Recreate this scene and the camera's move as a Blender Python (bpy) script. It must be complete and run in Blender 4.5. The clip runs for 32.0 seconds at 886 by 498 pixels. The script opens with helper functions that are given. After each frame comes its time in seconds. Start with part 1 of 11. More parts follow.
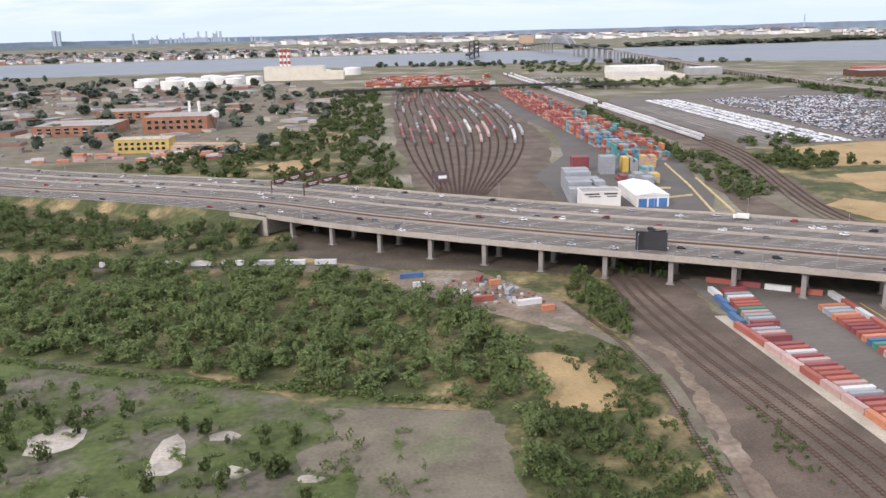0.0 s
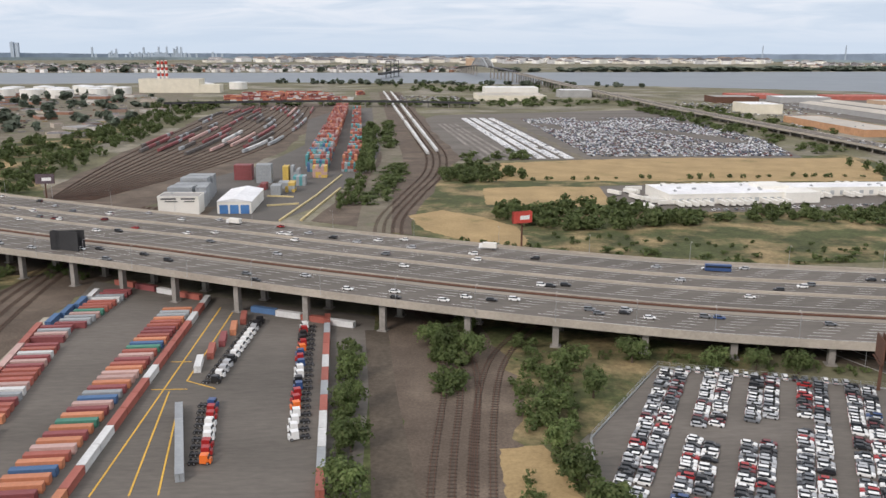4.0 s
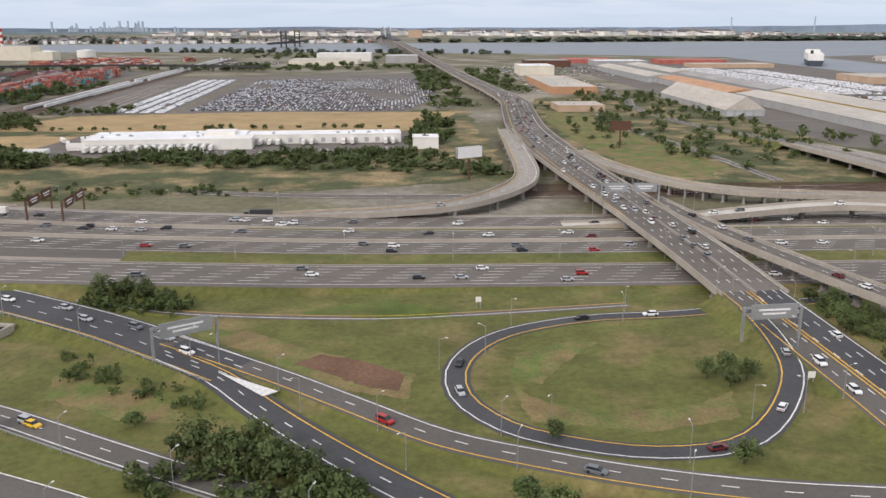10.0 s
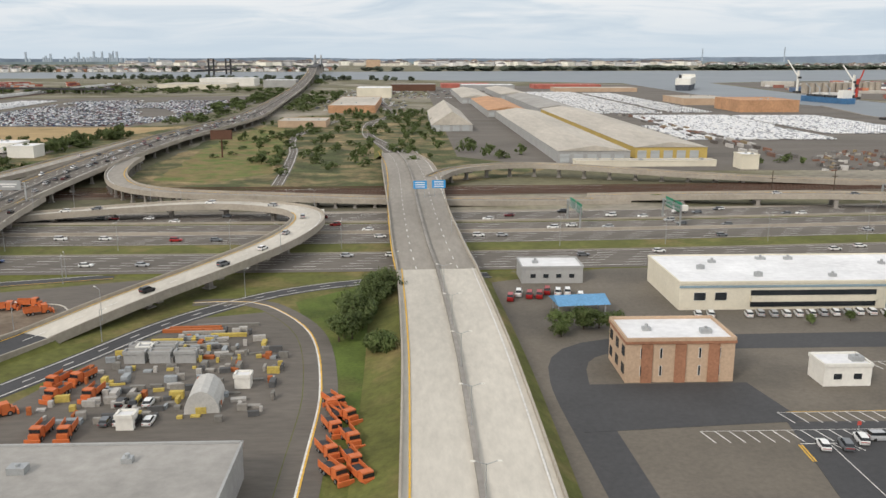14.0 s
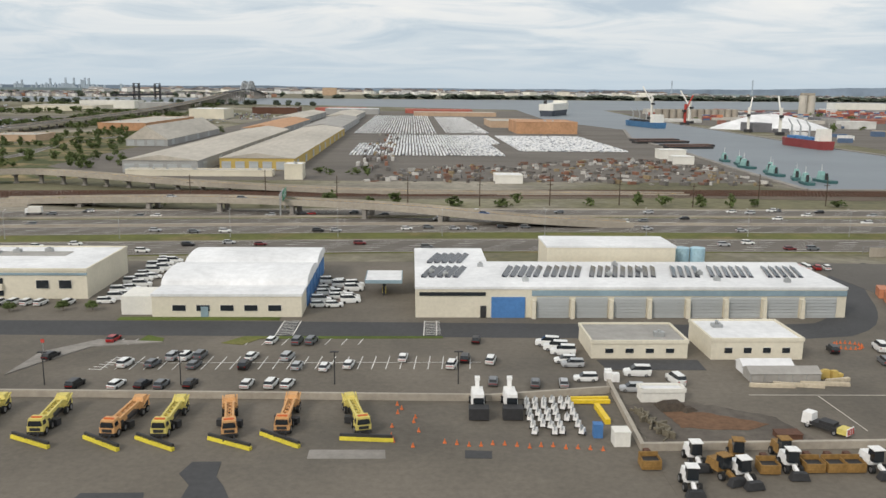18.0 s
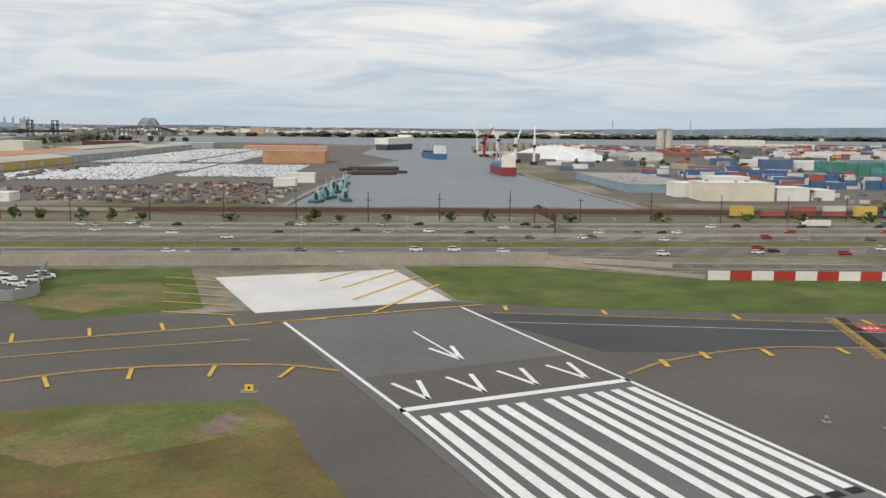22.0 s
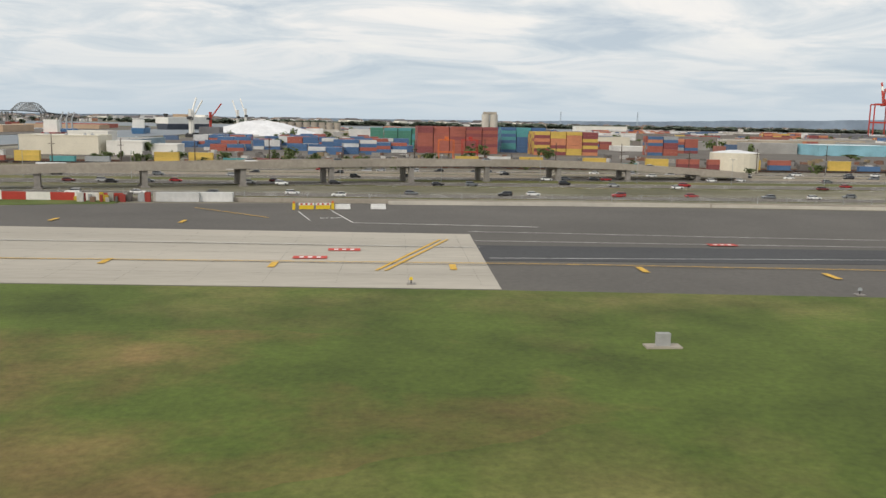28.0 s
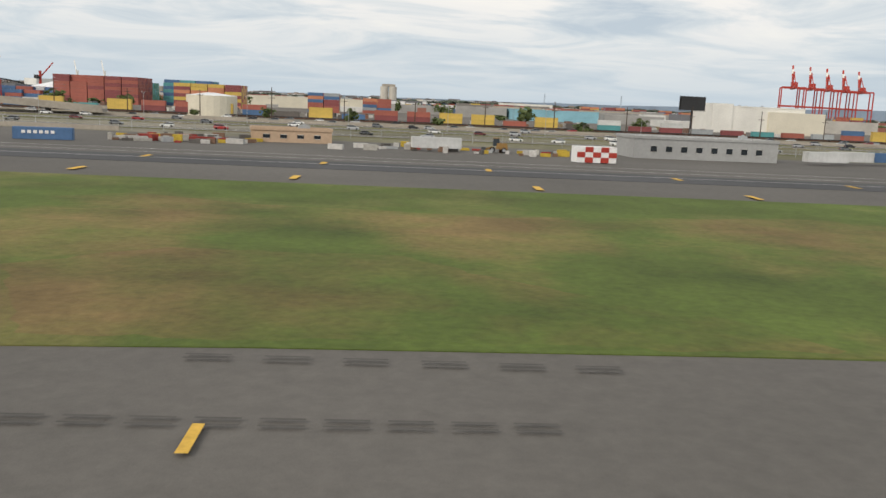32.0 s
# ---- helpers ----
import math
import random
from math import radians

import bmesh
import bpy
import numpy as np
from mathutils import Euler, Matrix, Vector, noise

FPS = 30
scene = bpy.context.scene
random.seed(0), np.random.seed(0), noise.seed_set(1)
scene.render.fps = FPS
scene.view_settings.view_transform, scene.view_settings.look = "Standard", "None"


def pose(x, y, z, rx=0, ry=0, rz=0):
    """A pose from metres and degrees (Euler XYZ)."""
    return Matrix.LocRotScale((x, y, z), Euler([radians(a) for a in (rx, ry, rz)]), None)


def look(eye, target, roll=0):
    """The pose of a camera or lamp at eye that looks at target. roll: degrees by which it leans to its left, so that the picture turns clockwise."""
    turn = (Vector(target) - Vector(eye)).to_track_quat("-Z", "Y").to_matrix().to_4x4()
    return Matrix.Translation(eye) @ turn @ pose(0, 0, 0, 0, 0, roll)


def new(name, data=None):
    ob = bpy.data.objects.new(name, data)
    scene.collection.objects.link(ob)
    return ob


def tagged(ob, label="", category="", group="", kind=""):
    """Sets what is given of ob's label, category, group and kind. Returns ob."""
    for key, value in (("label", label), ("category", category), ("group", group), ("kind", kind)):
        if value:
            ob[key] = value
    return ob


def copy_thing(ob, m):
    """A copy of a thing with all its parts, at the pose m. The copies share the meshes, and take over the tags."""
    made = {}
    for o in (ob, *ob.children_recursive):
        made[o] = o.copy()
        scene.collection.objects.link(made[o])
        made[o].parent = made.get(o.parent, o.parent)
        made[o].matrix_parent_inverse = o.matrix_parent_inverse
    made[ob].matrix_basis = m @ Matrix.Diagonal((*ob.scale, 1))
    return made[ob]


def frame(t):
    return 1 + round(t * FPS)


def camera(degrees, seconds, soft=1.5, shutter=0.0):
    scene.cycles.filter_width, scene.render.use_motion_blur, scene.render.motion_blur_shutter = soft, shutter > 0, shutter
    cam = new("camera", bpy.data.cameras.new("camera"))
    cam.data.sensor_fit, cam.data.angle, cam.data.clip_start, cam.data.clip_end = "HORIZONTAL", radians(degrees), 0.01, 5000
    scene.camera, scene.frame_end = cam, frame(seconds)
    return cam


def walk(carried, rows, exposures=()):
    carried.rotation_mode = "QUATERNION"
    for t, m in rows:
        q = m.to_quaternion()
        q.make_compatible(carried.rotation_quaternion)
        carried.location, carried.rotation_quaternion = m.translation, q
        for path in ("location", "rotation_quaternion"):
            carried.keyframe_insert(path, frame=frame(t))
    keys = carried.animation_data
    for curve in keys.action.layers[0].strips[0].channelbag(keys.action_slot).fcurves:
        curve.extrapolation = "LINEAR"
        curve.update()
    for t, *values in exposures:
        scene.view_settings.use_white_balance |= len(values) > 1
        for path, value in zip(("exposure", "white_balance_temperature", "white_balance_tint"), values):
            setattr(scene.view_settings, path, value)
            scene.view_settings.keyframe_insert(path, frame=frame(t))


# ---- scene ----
cam = camera(55.03, 32.0, soft=1.5)
walk(cam, [
    (0, pose(1.71, -1.91, 69.88, 75.17, 1.28, -2.42)),
    (0.5, pose(20.96, -1.77, 68.71, 77.34, 1.83, -2.72)),
    (1, pose(40.20, -1.63, 67.55, 78.90, 1.95, -2.88)),
    (1.5, pose(59.45, -1.48, 66.39, 78.95, 1.65, -2.92)),
    (2, pose(78.69, -1.33, 65.24, 78.22, 0.97, -2.77)),
    (2.5, pose(97.93, -1.19, 64.09, 77.91, 0.76, -2.81)),
    (4.5, pose(174.99, -0.69, 59.56, 75.44, -0.42, -2.96)),
    (5, pose(194.28, -0.60, 58.46, 74.28, -0.14, -3.00)),
    (5.5, pose(213.57, -0.51, 57.36, 74.45, -0.14, -3.12)),
    (6, pose(232.87, -0.43, 56.27, 75.46, -0.29, -3.08)),
    (6.5, pose(252.18, -0.35, 55.18, 76.22, -0.20, -3.05)),
    (7, pose(271.48, -0.27, 54.08, 76.21, 0.06, -2.84)),
    (7.5, pose(290.80, -0.18, 52.97, 76.42, 0.48, -2.53)),
    (8, pose(310.11, -0.09, 51.84, 77.05, 0.52, -2.24)),
    (8.5, pose(329.43, 0.00, 50.68, 76.81, 0.64, -2.13)),
    (9, pose(348.74, 0.09, 49.51, 75.64, 0.69, -2.17)),
    (9.5, pose(368.06, 0.18, 48.32, 74.68, 0.49, -2.10)),
    (10, pose(387.38, 0.28, 47.12, 75.16, 0.03, -2.32)),
    (10.5, pose(406.71, 0.38, 45.92, 75.77, -0.51, -2.58)),
    (11, pose(426.05, 0.48, 44.73, 75.47, 0.65, -2.85)),
    (11.5, pose(445.41, 0.59, 43.56, 75.39, 0.45, -2.72)),
    (12, pose(464.78, 0.71, 42.42, 76.26, 0.40, -2.58)),
    (12.5, pose(484.16, 0.84, 41.28, 77.53, 0.34, -2.52)),
    (13, pose(503.56, 0.98, 40.13, 77.54, 0.45, -2.54)),
    (13.5, pose(522.97, 1.14, 38.99, 77.36, 0.19, -2.31)),
    (15.5, pose(600.70, 1.75, 34.69, 77.15, -0.67, -2.15)),
    (16, pose(620.15, 1.89, 33.75, 77.21, -1.08, -2.14)),
    (16.5, pose(639.60, 2.03, 32.91, 78.06, -1.02, -2.22)),
    (17, pose(659.07, 2.18, 32.15, 78.75, -0.89, -2.06)),
    (17.5, pose(678.54, 2.33, 31.45, 79.08, -0.75, -1.89)),
    (18, pose(698.02, 2.48, 30.79, 79.25, -0.58, -2.05)),
    (18.5, pose(717.50, 2.61, 30.14, 80.13, -0.16, -2.26)),
    (19, pose(736.98, 2.70, 29.48, 82.46, 0.21, -2.65)),
    (19.5, pose(756.44, 2.76, 28.76, 83.20, 0.42, -3.13)),
    (20, pose(775.89, 2.76, 27.98, 81.65, 0.32, -3.33)),
    (20.5, pose(795.33, 2.71, 27.13, 79.94, -0.16, -3.38)),
    (21, pose(814.76, 2.61, 26.23, 79.65, -0.29, -3.95)),
    (21.5, pose(834.18, 2.46, 25.31, 80.75, -0.45, -3.76)),
    (22, pose(853.59, 2.29, 24.35, 81.97, -0.65, -3.81)),
    (22.5, pose(873.00, 2.10, 23.39, 82.01, -0.82, -4.26)),
    (23, pose(892.40, 1.88, 22.42, 81.06, -0.92, -4.24)),
    (23.5, pose(911.81, 1.66, 21.45, 80.45, -0.50, -4.05)),
    (24, pose(931.21, 1.44, 20.50, 80.17, -0.58, -4.40)),
    (24.5, pose(950.60, 1.21, 19.54, 80.05, -0.64, -4.47)),
    (25, pose(970.00, 0.96, 18.57, 80.01, -1.13, -4.48)),
    (25.5, pose(989.38, 0.70, 17.59, 80.16, -1.75, -4.55)),
    (26, pose(1008.77, 0.42, 16.62, 79.95, -1.97, -4.52)),
    (26.5, pose(1028.15, 0.13, 15.65, 80.52, -1.90, -4.47)),
    (28.5, pose(1105.68, -1.04, 11.98, 81.57, -0.85, -4.31)),
    (29, pose(1125.06, -1.35, 11.14, 80.76, -1.12, -4.24)),
    (29.5, pose(1144.44, -1.66, 10.31, 80.45, -1.18, -4.19)),
    (30, pose(1163.82, -1.97, 9.50, 80.45, -1.17, -4.16)),
    (30.5, pose(1183.20, -2.29, 8.70, 80.71, -1.37, -3.94)),
    (31, pose(1202.58, -2.61, 7.91, 80.55, -1.79, -3.74)),
    (31.5, pose(1221.96, -2.93, 7.12, 80.45, -2.18, -3.63)),
    (32, pose(1241.34, -3.24, 6.34, 80.27, -2.54, -3.47)),
], [(0, 0.78, 6300, 20), (0.5, 0.42, 6350, 18), (1, 0.16, 6450, 15), (2, 0.22, 6500, 14), (5, 0.48, 6600, 17), (8, 0.40, 6700, 18), (10.5, 0.42, 6480, 17), (12, 0.42, 6560, 15), (15, 0.34, 6850, 11), (17, 0.3, 6800, 10), (20, 0.17, 6700, 11), (24, 0.2, 6780, 11), (32, 0.26, 6880, 11)])

S = 0.538          # the place is laid out at this share of full size
rnd = random.Random(7)


# ---- world and sun ----
def build_world():
    w = bpy.data.worlds.new("sky")
    scene.world = w
    w.use_nodes = True
    n, l = w.node_tree.nodes, w.node_tree.links
    n.clear()
    out = n.new("ShaderNodeOutputWorld")
    sky = n.new("ShaderNodeTexSky")
    sky.sky_type, sky.sun_disc = "NISHITA", False
    sky.sun_elevation, sky.sun_rotation = radians(42), radians(250)
    sky.air_density, sky.dust_density = 1.2, 2.5
    bg1 = n.new("ShaderNodeBackground")
    bg1.inputs["Strength"].default_value = 0.09
    l.new(sky.outputs[0], bg1.inputs[0])
    tc = n.new("ShaderNodeTexCoord")
    sep = n.new("ShaderNodeSeparateXYZ")
    l.new(tc.outputs["Generated"], sep.inputs[0])

    def math(op, a, b, clamp=False):
        m = n.new("ShaderNodeMath")
        m.operation, m.use_clamp = op, clamp
        for i, v in enumerate((a, b)):
            if isinstance(v, (int, float)):
                m.inputs[i].default_value = v
            else:
                l.new(v, m.inputs[i])
        return m.outputs[0]

    up = math("MAXIMUM", sep.outputs[2], 0.0)
    den = math("ADD", up, 0.11)
    px, py = math("DIVIDE", sep.outputs[0], den), math("DIVIDE", sep.outputs[1], den)
    com = n.new("ShaderNodeCombineXYZ")
    l.new(px, com.inputs[0])
    l.new(py, com.inputs[1])
    mp = n.new("ShaderNodeMapping")
    mp.inputs["Rotation"].default_value = (0, 0, radians(12))
    mp.inputs["Scale"].default_value = (0.75, 0.95, 1)
    l.new(com.outputs[0], mp.inputs[0])
    n1 = n.new("ShaderNodeTexNoise")
    n1.inputs["Scale"].default_value, n1.inputs["Detail"].default_value, n1.inputs["Roughness"].default_value = 1.25, 9, 0.58
    n1.inputs["Distortion"].default_value = 0.9
    l.new(mp.outputs[0], n1.inputs[0])
    r = n.new("ShaderNodeValToRGB")
    cr = r.color_ramp
    cr.elements[0].position, cr.elements[0].color = 0.33, (0.50, 0.60, 0.71, 1)
    cr.elements[1].position, cr.elements[1].color = 0.70, (1.0, 0.99, 0.955, 1)
    e = cr.elements.new(0.46)
    e.color = (0.70, 0.77, 0.83, 1)
    e = cr.elements.new(0.56)
    e.color = (0.90, 0.91, 0.92, 1)
    l.new(n1.outputs[0], r.inputs[0])
    # pale blue band low over the horizon
    low = n.new("ShaderNodeMix")
    low.data_type = "RGBA"
    f = n.new("ShaderNodeMapRange")
    f.inputs[1].default_value, f.inputs[2].default_value = 0.0, 0.12
    f.inputs[3].default_value, f.inputs[4].default_value = 0.95, 0.0
    l.new(up, f.inputs[0])
    l.new(f.outputs[0], low.inputs["Factor"])
    l.new(r.outputs[0], low.inputs["A"])
    low.inputs["B"].default_value = (0.55, 0.67, 0.78, 1)
    bg2 = n.new("ShaderNodeBackground")
    bg2.inputs["Strength"].default_value = 0.86
    l.new(low.outputs["Result"], bg2.inputs[0])
    mix = n.new("ShaderNodeMixShader")
    mix.inputs[0].default_value = 0.92
    l.new(bg1.outputs[0], mix.inputs[1])
    l.new(bg2.outputs[0], mix.inputs[2])
    l.new(mix.outputs[0], out.inputs[0])
    sun = bpy.data.lights.new("sun", "SUN")
    sun.energy, sun.angle, sun.color = 1.4, radians(14), (1.0, 0.95, 0.88)
    so = new("sun", sun)
    so.matrix_world = look((-300, -500, 600), (300, 200, 0))


build_world()


# ---- materials ----
MATS = {}


def mat(name, col, rough=0.85, metal=0.0, vary=0.25, scale=3.0, patch=0.15, patch_scale=0.12, col2=None, mix2=(0.45, 0.62), bump=0.0, bump_scale=12.0, island=False, tint=0.0, stretch=(1, 1, 1), spec=0.3, emit=0.0):
    """Base colour broken by fine grain and broad patches; col2 comes in as patches with a soft outline."""
    m = bpy.data.materials.new(name)
    m.use_nodes = True
    n, l = m.node_tree.nodes, m.node_tree.links
    b = n["Principled BSDF"]
    b.inputs["Roughness"].default_value, b.inputs["Metallic"].default_value = rough, metal
    b.inputs["Specular IOR Level"].default_value = spec
    tc = n.new("ShaderNodeTexCoord")
    mp = n.new("ShaderNodeMapping")
    mp.inputs["Scale"].default_value = stretch
    l.new(tc.outputs["Object"], mp.inputs[0])

    def noise_tex(sc, det=4, rgh=0.6):
        t = n.new("ShaderNodeTexNoise")
        t.inputs["Scale"].default_value, t.inputs["Detail"].default_value, t.inputs["Roughness"].default_value = sc, det, rgh
        l.new(mp.outputs[0], t.inputs[0])
        return t.outputs[0]

    def rng(src, a, bb, c, d):
        r = n.new("ShaderNodeMapRange")
        for i, v in enumerate((a, bb, c, d)):
            r.inputs[i + 1].default_value = v
        l.new(src, r.inputs[0])
        return r.outputs[0]

    def mixc(kind, fac, a, bb):
        x = n.new("ShaderNodeMix")
        x.data_type, x.blend_type = "RGBA", kind
        for key, v in (("Factor", fac), ("A", a), ("B", bb)):
            if isinstance(v, (int, float, tuple)):
                x.inputs[key].default_value = v
            else:
                l.new(v, x.inputs[key])
        return x.outputs["Result"]

    c = (*col, 1.0)
    if island:
        g = n.new("ShaderNodeNewGeometry")
        rp = n.new("ShaderNodeValToRGB")
        rp.color_ramp.interpolation = "CONSTANT"
        cols = island
        rp.color_ramp.elements.remove(rp.color_ramp.elements[1])
        for i, k in enumerate(cols):
            e = rp.color_ramp.elements[0] if i == 0 else rp.color_ramp.elements.new(i / len(cols))
            e.position, e.color = i / len(cols), (*k, 1)
        l.new(g.outputs["Random Per Island"], rp.inputs[0])
        c = rp.outputs[0]
    if col2:
        f = rng(noise_tex(patch_scale * 0.6, 5, 0.62), mix2[0], mix2[1], 0, 1)
        c = mixc("MIX", f, c, (*col2, 1.0))
    if patch:
        c = mixc("MULTIPLY", 1.0, c, mixc("MIX", rng(noise_tex(patch_scale, 3), 0.3, 0.7, 0, 1), (1 - patch,) * 3 + (1,), (1 + patch,) * 3 + (1,)))
    if vary:
        c = mixc("MULTIPLY", 1.0, c, mixc("MIX", rng(noise_tex(scale, 5, 0.7), 0.28, 0.72, 0, 1), (1 - vary,) * 3 + (1,), (1 + vary,) * 3 + (1,)))
    if tint:
        o = n.new("ShaderNodeObjectInfo")
        c = mixc("MULTIPLY", 1.0, c, mixc("MIX", o.outputs["Random"], (1 - tint,) * 3 + (1,), (1 + tint,) * 3 + (1,)))
    if isinstance(c, tuple):
        b.inputs["Base Color"].default_value = c
    else:
        l.new(c, b.inputs["Base Color"])
    if bump:
        bp = n.new("ShaderNodeBump")
        bp.inputs["Strength"].default_value, bp.inputs["Distance"].default_value = bump, 0.1
        l.new(noise_tex(bump_scale, 4), bp.inputs["Height"])
        l.new(bp.outputs[0], b.inputs["Normal"])
    if emit:
        b.inputs["Emission Color"].default_value, b.inputs["Emission Strength"].default_value = (*col, 1), emit
    MATS[name] = m
    return m


ASPHALT = mat("asphalt_worn", (0.142, 0.126, 0.108), 0.9, vary=0.18, scale=1.2, patch=0.2, patch_scale=0.05, bump=0.2, stretch=(0.25, 1, 1))
ASPHALT_D = mat("asphalt_dark", (0.066, 0.066, 0.068), 0.85, vary=0.15, scale=1.5, patch=0.15, patch_scale=0.06, bump=0.2)
ASPHALT_M = mat("asphalt_apron", (0.118, 0.108, 0.096), 0.9, vary=0.14, scale=1.6, patch=0.13, patch_scale=0.045, bump=0.2)
ASPHALT_P = mat("asphalt_park", (0.152, 0.133, 0.108), 0.9, vary=0.16, scale=1.6, patch=0.18, patch_scale=0.06, col2=(0.108, 0.097, 0.082), mix2=(0.5, 0.7), bump=0.2)
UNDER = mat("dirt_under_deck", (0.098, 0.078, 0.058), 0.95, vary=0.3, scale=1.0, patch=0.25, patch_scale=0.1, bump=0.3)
BANK = mat("grass_bank", (0.042, 0.064, 0.018), 0.95, vary=0.35, scale=1.6, patch=0.25, patch_scale=0.2, bump=0.6, bump_scale=4)
RUNWAY = mat("asphalt_runway", (0.15, 0.147, 0.142), 0.9, vary=0.12, scale=1.0, patch=0.12, patch_scale=0.04)
CONCRETE = mat("concrete", (0.37, 0.33, 0.275), 0.9, vary=0.15, scale=1.5, patch=0.16, patch_scale=0.1, bump=0.2)
CONC_DECK = mat("concrete_deck", (0.29, 0.265, 0.23), 0.9, vary=0.16, scale=0.9, patch=0.16, patch_scale=0.06, stretch=(1, 0.25, 1))
CONC_PALE = mat("concrete_pale", (0.53, 0.495, 0.43), 0.9, vary=0.12, scale=1.2, patch=0.12, patch_scale=0.08, stretch=(1, 0.3, 1))
CONC_GREY = mat("concrete_grey", (0.27, 0.25, 0.225), 0.9, vary=0.2, scale=1.0, patch=0.2, patch_scale=0.1)
WHITE_PAINT = mat("white_paint", (0.80, 0.79, 0.77), 0.7, vary=0.12, scale=2.5, patch=0.06)
ROAD_WHITE = mat("road_white", (0.66, 0.645, 0.61), 0.8, vary=0.3, scale=2.0, patch=0.1)
ROAD_YELLOW = mat("road_yellow", (0.66, 0.40, 0.07), 0.8, vary=0.25, scale=2.0, patch=0.1)
ROAD_RED = mat("road_red", (0.55, 0.08, 0.06), 0.8, vary=0.2, scale=2.0)
ROAD_BLACK = mat("road_black", (0.02, 0.02, 0.02), 0.8, vary=0.2)
GRASS = mat("grass_airfield", (0.084, 0.116, 0.022), 0.95, vary=0.26, scale=2.2, patch=0.34, patch_scale=0.10, col2=(0.165, 0.15, 0.05), mix2=(0.50, 0.72), bump=0.5, bump_scale=4)
GRASS_WORN = mat("grass_worn", (0.084, 0.116, 0.022), 0.95, vary=0.26, scale=2.2, patch=0.34, patch_scale=0.10, col2=(0.185, 0.13, 0.05), mix2=(0.46, 0.66), bump=0.5, bump_scale=4)
GRASS_SCUFF = mat("grass_scuffed", (0.084, 0.116, 0.022), 0.95, vary=0.26, scale=2.2, patch=0.34, patch_scale=0.10, col2=(0.17, 0.115, 0.045), mix2=(0.36, 0.58), bump=0.5, bump_scale=4)
GRASS_DRY = mat("grass_dry_edge", (0.20, 0.15, 0.065), 0.95, vary=0.3, scale=2.0, patch=0.2, patch_scale=0.2, col2=(0.11, 0.145, 0.035), mix2=(0.42, 0.6))
GRASS_HW = mat("grass_verge", (0.112, 0.118, 0.031), 0.95, vary=0.28, scale=0.9, patch=0.22, patch_scale=0.12, col2=(0.20, 0.155, 0.066), mix2=(0.50, 0.68), bump=0.4, bump_scale=3)
SCRUB = mat("scrub_ground", (0.070, 0.080, 0.030), 0.95, vary=0.4, scale=0.7, patch=0.35, patch_scale=0.09, col2=(0.26, 0.195, 0.10), mix2=(0.46, 0.62), bump=0.6, bump_scale=2)
REED = mat("dry_reed", (0.36, 0.255, 0.125), 0.95, vary=0.22, scale=1.2, patch=0.16, patch_scale=0.07, col2=(0.20, 0.165, 0.07), mix2=(0.60, 0.74), bump=0.5, bump_scale=3)
DIRT = mat("dirt_bare", (0.19, 0.145, 0.105), 0.95, vary=0.28, scale=0.8, patch=0.25, patch_scale=0.1, col2=(0.29, 0.25, 0.20), mix2=(0.5, 0.68), bump=0.4, bump_scale=4)
BALLAST = mat("rail_ballast", (0.116, 0.088, 0.066), 0.95, vary=0.3, scale=2.0, patch=0.25, patch_scale=0.09, col2=(0.165, 0.128, 0.096), mix2=(0.5, 0.7), bump=0.5, bump_scale=6)
GRAVEL = mat("gravel_lot", (0.166, 0.144, 0.104), 0.95, vary=0.25, scale=1.4, patch=0.25, patch_scale=0.1, col2=(0.13, 0.14, 0.075), mix2=(0.54, 0.66), bump=0.4, bump_scale=5)
WEEDY = mat("weedy_lot", (0.135, 0.118, 0.09), 0.95, vary=0.3, scale=0.8, patch=0.25, patch_scale=0.1, col2=(0.082, 0.105, 0.034), mix2=(0.38, 0.52), bump=0.5, bump_scale=3)
YARD_DARK = mat("stained_yard", (0.108, 0.093, 0.078), 0.92, vary=0.25, scale=0.9, patch=0.25, patch_scale=0.1, col2=(0.19, 0.165, 0.135), mix2=(0.55, 0.72), bump=0.3, bump_scale=4)
OLD_CONC = mat("old_concrete", (0.245, 0.22, 0.192), 0.92, vary=0.25, scale=1.2, patch=0.25, patch_scale=0.12, col2=(0.13, 0.115, 0.10), mix2=(0.52, 0.66), stretch=(1, 0.35, 1))
PAD = mat("concrete_taxiway", (0.44, 0.40, 0.335), 0.9, vary=0.10, scale=1.4, patch=0.12, patch_scale=0.06, stretch=(0.2, 1, 1))
BROWN = mat("ploughed_soil", (0.15, 0.085, 0.05), 0.95, vary=0.3, scale=1.5, patch=0.2)
LAND = mat("land_mixed", (0.14, 0.13, 0.075), 0.95, vary=0.35, scale=0.35, patch=0.35, patch_scale=0.02, col2=(0.25, 0.225, 0.18), mix2=(0.48, 0.62))
STEEL_RUST = mat("steel_rust", (0.12, 0.06, 0.04), 0.8, vary=0.3, scale=3.0)
STEEL = mat("galvanised_steel", (0.42, 0.43, 0.43), 0.5, metal=0.6, vary=0.15, scale=4.0)
STEEL_DARK = mat("dark_steel", (0.05, 0.05, 0.052), 0.6, metal=0.3, vary=0.2)
ROOF_WHITE = mat("roof_white", (0.74, 0.74, 0.74), 0.75, vary=0.10, scale=0.9, patch=0.12, patch_scale=0.12)
ROOF_GREY = mat("roof_grey", (0.34, 0.325, 0.30), 0.85, vary=0.16, scale=0.6, patch=0.16, patch_scale=0.05)
ROOF_TAN = mat("roof_tan", (0.47, 0.43, 0.37), 0.85, vary=0.15, scale=0.5, patch=0.15, patch_scale=0.05, stretch=(1, 0.2, 1))
